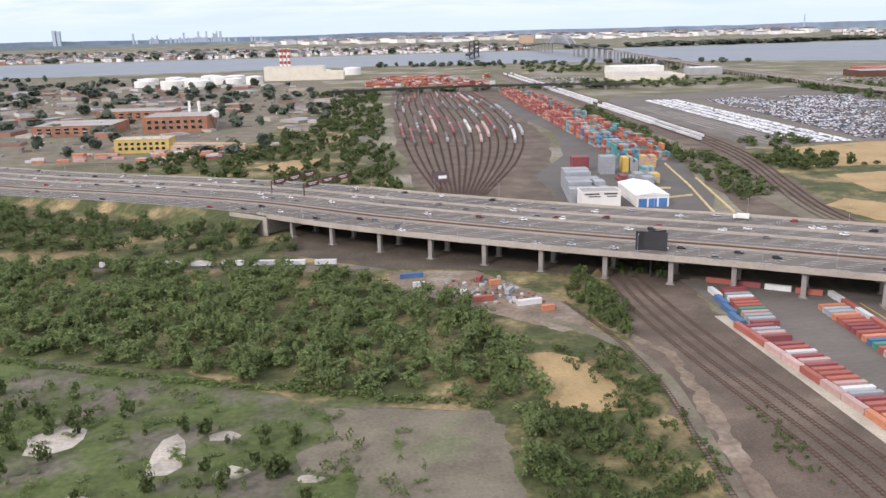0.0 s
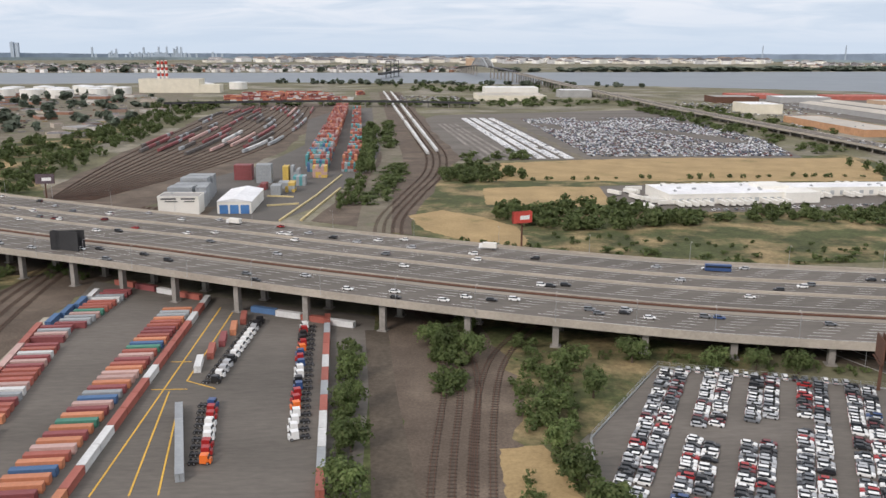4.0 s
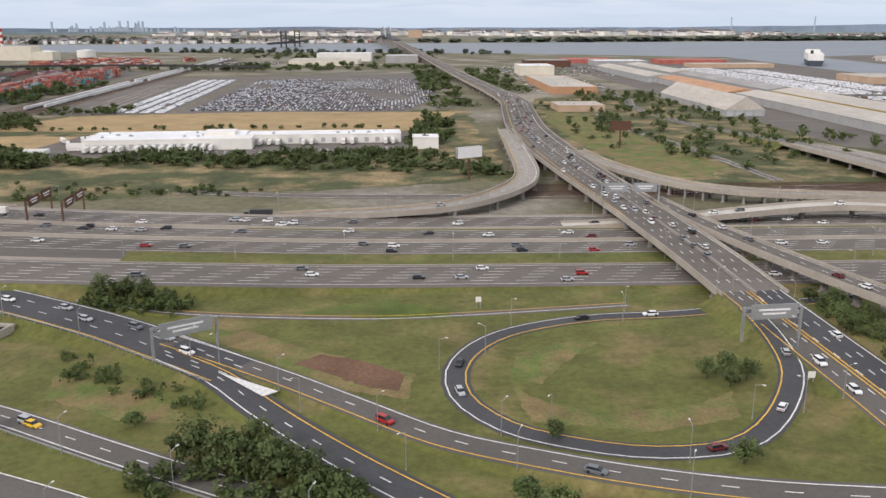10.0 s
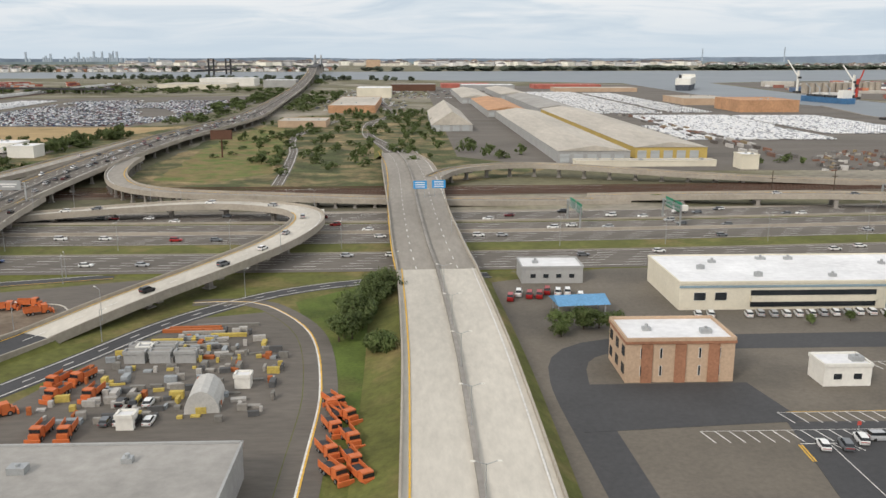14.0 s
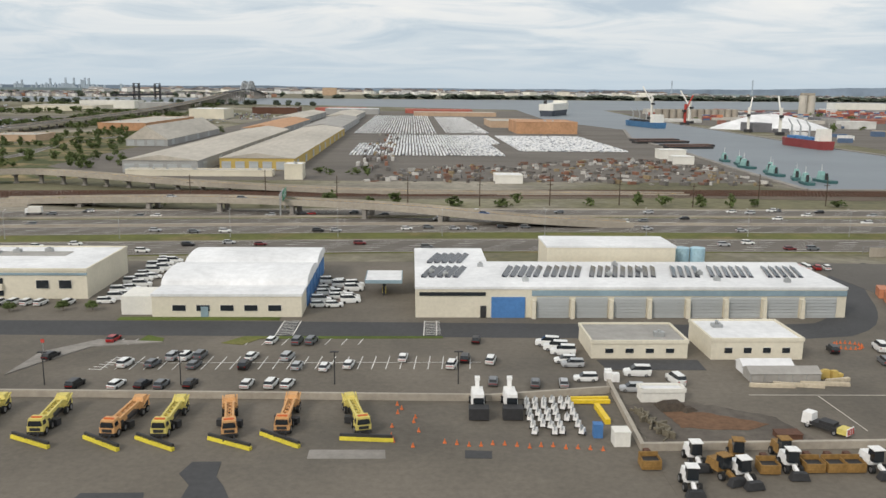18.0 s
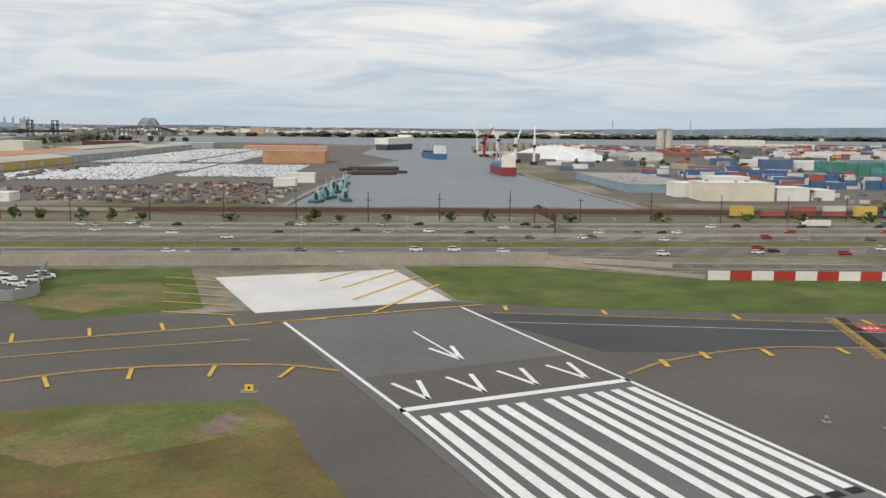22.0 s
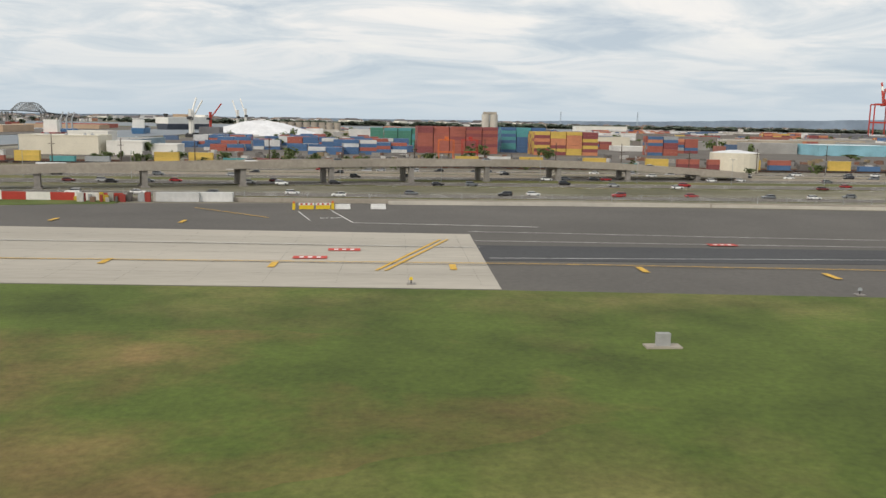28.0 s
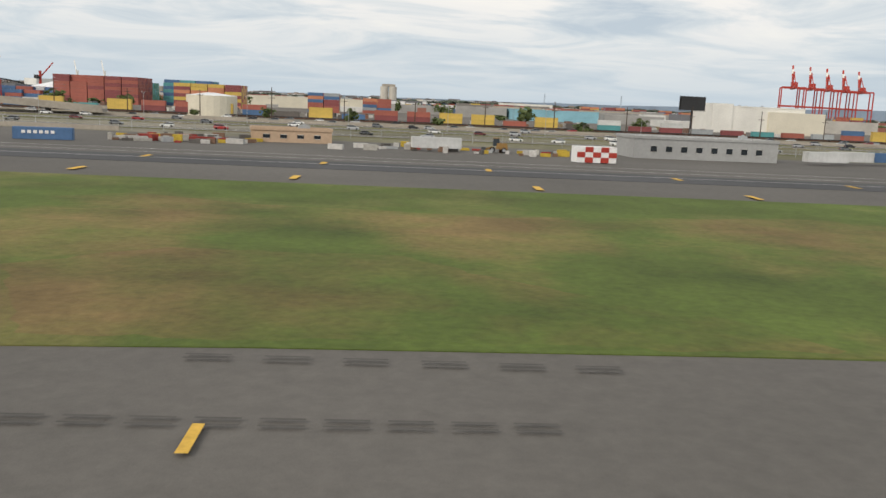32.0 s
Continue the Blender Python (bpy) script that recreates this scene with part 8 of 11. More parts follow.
for args, deg in (((718.9, 96.5, 730.2, 104, 2.0, WALL_CREAM, ROOF_GREY, "cream workshop with a grey flat roof"), 0), ((732.8, 96, 743.6, 104.2, 2.4, WALL_CREAM, ROOF_WHITE, "cream workshop with a white flat roof"), 0), ((561, 141, 571.5, 148, 2.8, WALL_GREY, ROOF_WHITE, "low store with a white roof and blue doors"), 0), ((590.5, 93.5, 596.2, 97.5, 2.6, WALL_WHITE, ROOF_WHITE, "white portable office on asphalt"), 0), ((1275, 114, 1296, 122, 2.9, WALL_GREY, ROOF_WHITE, "long grey concrete shed beside the taxiway"), 3), ((1222, 116, 1233, 121, 1.8, WALL_TAN, ROOF_TAN, "low tan brick hut with small windows"), 10)):
    ob = hall("building", *args, deg=deg, roof_units=1)
    sx, sy = args[2] - args[0], args[3] - args[1]
    windows_on(ob, -sx * 0.42, sx * 0.42, -sy / 2, args[4] * 0.35, args[4] * 0.62, max(2, int(sx / 2.4)), gap=1.4)
# blue canopy shed
ob = thing("canopy", "blue metal canopy over parked vans", "canopy")
ob.matrix_basis = at(567.5, 124, 0, 0)
part("roof", Shape().gable(0, 0, 2.0, 8, 6, 0.9, 0.1), mat("canopy_blue", (0.12, 0.30, 0.50), 0.5, patch=0.1), ob)
for a in (-3.5, 3.5):
    for b in (-2.4, 2.4):
        part("post", Shape().box(a, b, 0, 0.2, 0.2, 2.05), STEEL, ob)
# brick office with two storeys of windows
ob = hall("brick_office", 567.5, 95.5, 580.5, 104, 5.2, WALL_TAN, ROOF_WHITE, "tan and brown brick office of two storeys", roof_units=2, parapet=0.4)
part("cornice", Shape().box(0, 0, 4.85, 13.3, 8.8, 0.35), WALL_BRICK, ob)
for z in (0.9, 3.1):
    windows_on(ob, -5.8, 5.8, -4.25, z, z + 1.2, 5, gap=0.9)
for i in range(3):
    part("brick_pier", Shape().box(-4 + 4 * i, -4.3, 0, 1.3, 0.25, 4.8), WALL_BRICK, ob)
for z in (0.9, 3.1):
    for j in range(3):
        wo = part("window", Shape().box(-6.53, -3.0 + 3.0 * j, z, 0.1, 1.2, 1.2), GLASS_DARK, ob)
zone("forecourt", [(560, 82), (563, 95), (582, 95), (584, 84)], ASPHALT_D, 6, "fresh dark forecourt")

# car park rows, marked bays
bays = Shape()
for y, x0, x1, st in ((101.5, 600, 643, 1.45), (96.8, 600, 622, 1.45), (96.8, 625, 646, 1.45), (86.2, 582, 646, 1.5), (81.8, 572, 606, 1.5), ):
    for x in np.arange(x0, x1, st):
        bays.bar((x, y, 0.07), (x + 0.7, y - 2.7, 0.07), 0.12, 0.02)
    bays.bar((x0, y, 0.07), (x1, y, 0.07), 0.06, 0.02)
for x in np.arange(664, 706, 1.56):
    bays.bar((x, 92.8, 0.07), (x + 0.35, 97.3, 0.07), 0.1, 0.02)
bays.bar((664, 95.1, 0.07), (706, 95.1, 0.07), 0.06, 0.02)
for x in (662.3, 664, 678, 680, 682.4, 687.6, 689.6, 691.6):
    bays.bar((x, 101.9, 0.07), (x + 0.5, 104.4, 0.07), 0.1, 0.02)
for k in range(6):
    bays.bar((664.2 + 0.34 * k, 92.8 + 0.8 * k, 0.07), (662.6 + 0.34 * k, 93.0 + 0.8 * k, 0.07), 0.1, 0.02)
for x in (681, 683.2, 699.6, 701.2):
    bays.bar((x, 105.6, 0.13), (x + 0.2, 112.4, 0.13), 0.14, 0.02)
for k in range(9):
    for x in (681.1, 699.8):
        bays.bar((x, 106.0 + 0.75 * k, 0.13), (x + 2.0, 106.3 + 0.75 * k, 0.13), 0.12, 0.02)
for cx in (595, 606, 617, 628, 639):
    for k in range(14):
        for sgn in (-1, 1):
            y = 76.5 - k * 1.45
            bays.bar((cx + sgn * 0.15, y, 0.07), (cx + sgn * 2.9, y + 0.2, 0.07), 0.11, 0.02)
ybay = Shape()
for cx in (584, 595, 606, 617, 628, 639):
    bays.bar((cx, 78.6, 0.07), (cx, 56, 0.07), 0.1, 0.02).bar((cx - 2.9, 78.6, 0.07), (cx + 1.4, 78.6, 0.07), 0.14, 0.02)
    for k in range(4):
        bays.bar((cx + 0.3 + 0.6 * k, 78.4, 0.07), (cx + 1.0 + 0.6 * k, 76.9, 0.07), 0.1, 0.02)
    ybay.bar((cx - 3.2, 78.4, 0.075), (cx - 3.4, 74.8, 0.075), 0.16, 0.02).bar((cx - 2.9, 78.4, 0.075), (cx - 3.1, 74.8, 0.075), 0.16, 0.02)
for x in np.arange(583, 645, 1.5):
    ybay.bar((x, 86.4, 0.07), (x + 1.5, 86.4, 0.07), 0.07, 0.02)
tagged(part("parking_lines", ybay, ROAD_YELLOW), "yellow lines at the ends of the bays", "", "", "structure")
for x, y in ((588, 80.6), (602.6, 80.6), (621.4, 80.6), (640.6, 80.8), (655, 99.6)):
    sg = thing("stop_sign", "red round stop sign on a thin post", "sign", group="stop signs")
    sg.matrix_basis = at(x, y, 0.06)
    part("post", Shape().box(0, 0.04, 0, 0.06, 0.06, 1.3), STEEL, sg)
    part("panel", Shape().box(0, 0, 1.0, 0.42, 0.03, 0.42), ROAD_RED, sg)
for x, y in ((625.4, 79.6), (644.0, 80.0), (607.4, 79.6)):
    tagged(part("kerb", Shape().prism([(x + 2.6 * math.cos(a), y + 1.3 * math.sin(a)) for a in np.linspace(0, math.pi, 9)], 0.02, 0.2), CONCRETE), "rounded concrete kerb island", "", "", "structure")
bsh = thing("bus_shelter", "small glazed bus shelter on a paved strip", "shelter")
bsh.matrix_basis = at(629, 88.2, 0.06)
part("roof", Shape().box(0, 0, 1.3, 2.4, 1.0, 0.12), WALL_WHITE, bsh)
part("pane", Shape().box(0, 0.42, 0.15, 2.2, 0.05, 1.1), GLASS_DARK, bsh)
for sx in (-1.05, 1.05):
    part("post", Shape().box(sx, 0, 0, 0.08, 0.8, 1.3), STEEL, bsh)
tagged(part("parking_lines", bays, ROAD_WHITE), "thin white parking bay lines", "", "", "structure")
for i, x in enumerate(np.arange(600, 646, 1.5)):
    if g3.random() < 0.85:
        put_car(x + 0.4, 85.2 + g3.uniform(-0.2, 0.2), 0.07, 82, g3.choice(["black", "grey", "maroon", "white", "black"]), None, "cars in the car park")
for cx in (606, 617, 628, 639):
    for k in range(14):
        for sgn in (-1, 1):
            if g3.random() < 0.93:
                put_car(cx + sgn * 1.55, 75.8 - k * 1.45, 0.07, 0 if sgn > 0 else 180, None, None, "cars in the car park")
for k in range(14):
    for sgn in (-1, 1):
        if g3.random() < 0.6:
            put_car(595 + sgn * 1.55, 75.8 - k * 1.45, 0.07, 0 if sgn > 0 else 180, None, None, "cars in the car park")
for x, y in ((605, 103), (611, 99.5), (616, 101), (625, 99), (632, 104), (637, 103), (640, 98), (644, 97.5), (625, 96.4)):
    put_car(x, y, 0.07, 80, None, None, "cars in the car park")
for i in range(9):
    put_car(583 + 2.2 * i, 79 + g3.uniform(-1.5, 1.5), 0.07, g3.choice((0, 80)), None, None, "cars in the car park")
for x in np.arange(583, 650, 1.9):
    if g3.random() < 0.8 and not 614 < x < 621:
        put_car(x, 121.5 + g3.uniform(-0.4, 0.4), 0.07, 80, g3.choice(["white", "white", "white", "silver"]), "estate", "service cars by the office")
for x, y in ((666.3, 94.2), (669.3, 94.2), (671, 96.6), (672.4, 96.6), (673.9, 97), (674, 93.6), (679.6, 93.4), (679.8, 96.6), (683.9, 96.4), (685.4, 93.2), (688.5, 92.8), (691.1, 93.6), (697.1, 96), (661.8, 103.6), (681.1, 102.8), (684.2, 102.6), (685.9, 102.6), (657, 97), (663.4, 87.4), (667.6, 87.4), (670.3, 87.4), (672.2, 87.4), (675.1, 87.6), (681, 87.4), (683.5, 87.4), (685.2, 87.4), (702.6, 93.5), (704.2, 95.6), (707.1, 95), (706.7, 88), (706, 103), (711.1, 87.4), (714.1, 87.4)):
    put_car(x, y, 0.07, 80 + g3.uniform(-4, 4), "red" if x == 661.8 else g3.choice(["white", "white", "white", "silver", "grey", "black"]), None, "cars in the service lot")
for i in range(16):
    put_car(654.5 + 1.0 * (i % 3), 122 + 2.0 * i, 0.07, 10, "white", g3.choice(["estate", "van"]), "service cars by the hangar")
for i in range(14):
    put_car(685 + 2.1 * (i % 3), 120 + 2.4 * (i // 2), 0.07, 10, "white", g3.choice(["estate", "van"]), "service cars by the hangar")
for x, y, d in ((715.3, 99.6, 170), (715.9, 98, 172), (714.6, 101.4, 168), (716.2, 93.6, 176), (715.6, 95, 176), (716.7, 88.8, 178)):
    put_car(x, y, 0.07, d, "white" if y != 93.6 else "silver", "van" if y > 97 else "estate", "service cars by the works yard")
for i in range(8):
    put_car(558 + 1.6 * i, 133 + g3.uniform(-2, 2), 0.07, 80, g3.choice(["white", "white", "red"]), "van", "service vans")
for x in (600, 606.5, 612, 622, 631, 637, 643, 650, 654):
    put_tree(x, 117.8 + g3.uniform(-0.6, 0.6), 3, 0.42, 0, "small round street tree in a planting strip", "street trees")
for i in range(9):
    put_tree(565 + g3.uniform(-6, 9), 113 + g3.uniform(-4, 4), rnd.choice((0, 1)), g3.uniform(0.6, 0.85))
for x in (603, 613, 624, 634, 660, 674, 690, 703):
    ob = thing("lamp_post", "slim dark lamp post in a car park", "lamp post", group="car park lamps")
    ob.matrix_basis = at(x, 94.5 if x < 650 else 88, 0)
    part("post", Shape().cyl(0, 0, 0, 3.6, 0.07, 0.05, 6), STEEL_DARK, ob)
    part("lamp_head", Shape().box(0, 0, 3.55, 0.9, 0.25, 0.1), STEEL_DARK, ob)
# kerbed islands
for poly in ([(634, 100), (644, 99.5), (649, 95), (650, 90), (647.5, 90), (646, 95), (640, 97.5)], [(655, 99), (660, 104), (668, 103), (660, 101), (657, 96), (654.5, 91)]):
    tagged(part("kerb", Shape().prism(poly, 0.0, 0.16), CONC_GREY), "pale raised kerb island", "", "", "structure")
wl = Shape().bar((652, 85, 0.35), (706, 83, 0.35), 0.35, 0.8).bar((706, 83, 0.35), (718.4, 85.2, 0.35), 0.35, 0.8).bar((718.1, 71, 0.35), (746, 71.5, 0.35), 0.4, 0.8).bar((718.9, 87.6, 0.3), (718.1, 71, 0.3), 0.4, 0.7).bar((753.6, 69.7, 0.35), (758.6, 69.2, 0.35), 0.4, 0.8)
tagged(part("concrete_barrier", wl, CONCRETE), "long low concrete barrier wall", "", "", "structure")
# gatehouse and red-white barriers
hall("gatehouse", 649, 83.2, 655, 85, 1.3, WALL_YELLOW, ROOF_GREY, "small yellow gate shelter", "gatehouse")
for i in range(26):
    b = Shape().box(0, 0, 0, 1.0, 0.45, 0.75, top=0.6)
    o = thing("plastic_barrier", "%s plastic traffic barrier in a line" % ("red" if i % 2 else "white"), "barrier", b, ROAD_RED if i % 2 else WHITE_PAINT, "plastic barriers")
    o.matrix_basis = at(647.2 - 0.07 * i, 81.4 - i * 1.12, 0.06, 84)
for k, (x, y, m_) in enumerate(((656.0, 78.6, WALL_WHITE),)):
    o = thing("box_trailer", "white box trailer on a plough park", "trailer")
    o.matrix_basis = at(x, y, 0.06, 80)
    part("box", Shape().box(0, 0, 0.4, 4.4, 1.4, 1.6), m_, o)
    for sgn in (-1, 1):
        w = part("wheel", truck_wheel, None, o)
        w.location = (-0.6, sgn * 0.6, 0.27)
st = Shape().bar((651.5, 79, 0.09), (655.5, 79, 0.09), 0.12, 0.02).bar((651.5, 69.6, 0.09), (655, 69.9, 0.09), 0.12, 0.02).bar((655.8, 84, 0.09), (655.0, 66, 0.09), 0.1, 0.02)
tagged(part("road_marking", st, ROAD_WHITE), "white stop lines at a gate", "", "", "structure")


def text_mark(body, x, y, z, deg, size, material, label):
    cu = bpy.data.curves.new("lettering", "FONT")
    cu.body, cu.size, cu.align_x, cu.align_y, cu.extrude = body, size, "CENTER", "CENTER", 0.004
    cu.materials.append(material)
    me = bpy.data.meshes.new_from_object(bpy.data.objects.new("lettering", cu))
    o = new("lettering", me)
    o.matrix_basis = at(x, y, z, deg)
    return tagged(o, label, "", "", "structure")


text_mark("STOP", 651.4, 77.8, 0.12, 8, 1.1, ROAD_WHITE, "white painted stop lettering on asphalt")
text_mark("STOP", 653.2, 68.4, 0.12, 8, 1.3, ROAD_WHITE, "white painted stop lettering on asphalt")


PLOUGH_Y = mat("plough_yellow", (0.66, 0.55, 0.16), 0.55, vary=0.2, patch=0.12)
PLOUGH_O = mat("plough_orange", (0.64, 0.35, 0.15), 0.55, vary=0.2, patch=0.12)
OCHRE = mat("machine_ochre", (0.27, 0.155, 0.05), 0.7, vary=0.3, patch=0.25)
big_wheel = wheel_mesh(0.36, 0.26)


def snow_plough(x, y, deg, colour_name, body, turn):
    """A runway plough; x, y is the foot of its cab's front, turn the blade's angle. x is forward."""
    ob = thing("snow_plough", "%s runway snow plough with a wide yellow blade" % colour_name, "snow plough", group="snow ploughs")
    ob.matrix_basis = at(x, y, 0.06, deg)
    cab = part("cab", Shape().box(-0.6, 0, 0.5, 1.25, 1.4, 0.55).box(-0.64, 0, 1.05, 1.15, 1.34, 0.62, top=0.88), body, ob)
    part("windscreen", Shape().box(0.0, 0, 1.06, 0.16, 1.18, 0.46, top=0.86), CAR_GLASS, cab)
    part("side_window", Shape().box(-0.5, 0, 1.1, 0.6, 1.42, 0.36, top=0.9), CAR_GLASS, cab)
    part("bumper", Shape().box(0.02, 0, 0.3, 0.2, 1.4, 0.24), STEEL_DARK, cab)
    part("grille", Shape().box(0.04, 0, 0.62, 0.06, 0.9, 0.28), STEEL_DARK, cab)
    part("beacon", Shape().box(-0.5, 0, 1.67, 0.2, 0.9, 0.12), ORANGE, cab)
    part("chassis", Shape().box(-3.6, 0, 0.36, 6.6, 0.55, 0.26).box(-1.7, 0, 0.5, 0.7, 1.1, 0.5), STEEL_DARK, ob)
    bm = Shape()
    for sy in (-0.34, 0.34):
        bm.bar((-1.5, sy, 1.15), (-5.6, sy, 1.35), 0.18, 0.3)
        for k in range(5):
            bm.bar((-1.6 - 0.8 * k, sy, 1.2), (-2.3 - 0.8 * k, -sy, 1.28), 0.1)
    part("boom", bm.box(-2.6, 0, 0.7, 0.9, 0.8, 0.4), body, ob)
    part("broom", Shape().bar((-3.3, -1.1, 0.42), (-2.5, 1.1, 0.42), 0.6, 0.6), STEEL_DARK, ob)
    part("rear_unit", Shape().box(-6.4, 0, 0.55, 1.5, 1.3, 0.75, top=0.9).box(-6.6, 0, 1.3, 1.1, 1.1, 0.3, top=0.8).bar((-5.6, -0.66, 0.9), (-7.1, -0.66, 1.5), 0.12).bar((-5.6, 0.66, 0.9), (-7.1, 0.66, 1.5), 0.12), body, ob)
    part("engine_grille", Shape().box(-6.3, 0, 0.75, 0.9, 1.34, 0.35), STEEL_DARK, ob)
    ca, sa = math.cos(math.radians(turn)), math.sin(math.radians(turn))
    bl = part("plough_blade", Shape().bar((1.2 - 2.4 * ca, -2.4 * sa, 0.16), (1.2 + 2.4 * ca, 2.4 * sa, 0.16), 0.34, 0.3), mat_of("blade_yellow"), ob, "yellow lower edge of a plough blade")
    part("blade_flap", Shape().bar((1.06 - 2.35 * ca, -2.35 * sa, 0.42), (1.06 + 2.35 * ca, 2.35 * sa, 0.42), 0.22, 0.3), STEEL_DARK, bl, "dark rubber flap over a blade")
    part("push_frame", Shape().bar((0, -0.35, 0.4), (1.0, -0.5, 0.3), 0.14).bar((0, 0.35, 0.4), (1.0, 0.5, 0.3), 0.14), STEEL_DARK, ob)
    for xx in (-0.7, -2.0, -5.6, -6.5):
        for sy in (-1, 1):
            w = part("wheel", big_wheel, None, ob)
            w.location = (xx, sy * 0.6, 0.36)
    return ob


mat("blade_yellow", (0.72, 0.60, 0.07), 0.55, vary=0.15, patch=0.12)


def mat_of(name):
    return MATS[name]


for x, y, c, d, bl in ((658.9, 74.6, 0, -90, -30), (664.9, 74.4, 0, -89, -30), (671.3, 74.0, 1, -98, -36), (675.8, 73.9, 0, -92, -34), (682.0, 73.8, 1, -79, -30), (686.5, 74.5, 1, -91, -38), (693.8, 74.5, 0, -75, -6)):
    snow_plough(x, y, d, ("yellow", "orange")[c], (PLOUGH_Y, PLOUGH_O)[c], bl - d)


def snow_blower(x, y, deg):
    ob = thing("snow_blower", "white snow blower with a dark auger head", "snow blower", group="snow blowers")
    ob.matrix_basis = at(x, y, 0.06, deg)
    part("body", Shape().box(-1.6, 0, 0.4, 3.0, 1.3, 1.1, top=0.85), WHITE_PAINT, ob)
    part("cab", Shape().box(0.4, 0, 0.5, 1.2, 1.2, 1.5, top=0.85), WHITE_PAINT, ob)
    part("windscreen", Shape().box(0.95, 0, 1.1, 0.2, 1.0, 0.6), CAR_GLASS, ob)
    part("auger", Shape().box(1.9, 0, 0.1, 1.2, 1.9, 1.1), STEEL_DARK, ob)
    part("chute", Shape().bar((-2.4, 0, 1.2), (-2.7, 0, 2.6), 0.4).box(-2.6, 0, 2.3, 0.6, 0.5, 0.3), WHITE_PAINT, ob)
    for xx in (0.6, -2.2):
        for s in (-1, 1):
            w = part("wheel", big_wheel, None, ob)
            w.location = (xx, s * 0.7, 0.36)


snow_blower(704.5, 80.2, -92)
snow_blower(707.7, 80.2, -92)
# rows of small light towers
lt = thing("light_cart", "small white wheeled light cart in a row", "cart", group="light carts")
part("body", Shape().box(0, 0, 0.25, 0.75, 0.5, 0.45, top=0.8), WHITE_PAINT, lt)
part("mast", Shape().box(-0.2, 0, 0.6, 0.5, 0.1, 0.35), STEEL, lt)
for s in (-1, 1):
    w = part("wheel", wheel_me, None, lt)
    w.location = (0, s * 0.27, 0.17)
lt.matrix_basis = at(709.2, 74.4, 0.06, 70)
for i in range(6):
    for j in range(6):
        if (i or j) and (i, j) not in ((0, 1), (0, 4), (1, 4), (3, 4)):
            copy_thing(lt, at(709.2 + j * 0.85 + i * 0.03 + g3.uniform(-0.1, 0.1), 74.4 + i * 1.5 + g3.uniform(-0.2, 0.2), 0.06, 70 + g3.uniform(-8, 8)))
yb = Shape().bar((709.4, 84.3, 0.3), (713.4, 84.4, 0.3), 0.35).bar((714, 82.9, 0.3), (717.8, 83, 0.3), 0.35).bar((713.8, 82.1, 0.3), (717.8, 82.1, 0.3), 0.35).bar((716.2, 81, 0.3), (716.4, 76.8, 0.3), 0.5)
part_ob = thing("steel_beams", "yellow steel beams lying on asphalt", "beams", yb, YELLOW)
for x, y, w_, h_, m_, lab in ((714.8, 74, 0.8, 1.2, WALL_BLUE, "pale blue portable cabinet"), (716.5, 72.4, 1.4, 1.3, WALL_WHITE, "white box trailer")):
    o = thing("cabinet", lab + " on asphalt", "cabinet", Shape().box(0, 0, 0, w_, w_, h_).box(0, 0, h_, w_ * 1.06, w_ * 1.06, 0.08), m_)
    o.matrix_basis = at(x, y, 0.06)
cone = Shape().cyl(0, 0, 0.0, 0.4, 0.13, 0.03, 8).box(0, 0, 0, 0.32, 0.32, 0.04)
cme = cone.mesh("traffic_cone", ORANGE)
for i in range(24):
    o = new("traffic_cone", cme)
    o.matrix_basis = at(*((701 + i * 1.05, 72.6 - 0.1 * i + g3.uniform(-0.3, 0.3)) if i < 14 else (697.5 + g3.uniform(-1.5, 1.5), 72 + (i - 14) * 1.1)), 0.06)
    tagged(o, "small orange traffic cone on asphalt", "traffic cone", "traffic cones")
# works yard
for x, y, c in ((752.5, 84.6, "pink"), (752.3, 80.2, "maroon"), (752.3, 77.2, "maroon"), (752.1, 74.2, "pink"), (752, 71, "blue"), (750.4, 66, "orange"), (751.5, 63.4, "orange")):
    put_container(x, y, 0.06, -2, c, True, "works yard containers", "on stained ground by a fence")


def loader(x, y, deg, body=OCHRE, label="ochre wheel loader on stained ground"):
    ob = thing("wheel_loader", label, "loader", group="loaders")
    ob.matrix_basis = at(x, y, 0.06, deg)
    part("body", Shape().box(-0.6, 0, 0.5, 1.6, 1.1, 0.8, top=0.85), body, ob)
    part("cab", Shape().box(0.2, 0, 0.9, 0.9, 0.9, 1.0, top=0.9), CAR_GLASS, ob)
    part("roof", Shape().box(0.2, 0, 1.9, 1.0, 1.0, 0.08), body, ob)
    part("bucket", Shape().box(1.9, 0, 0.08, 0.7, 1.6, 0.6, top=0.7), STEEL_DARK, ob)
    part("arm", Shape().bar((0.7, 0, 0.7), (1.7, 0, 0.35), 0.3), body, ob)
    for xx in (0.7, -0.9):
        for sy in (-1, 1):
            w = part("wheel", big_wheel, None, ob)
            w.location = (xx, sy * 0.58, 0.36)
    return ob


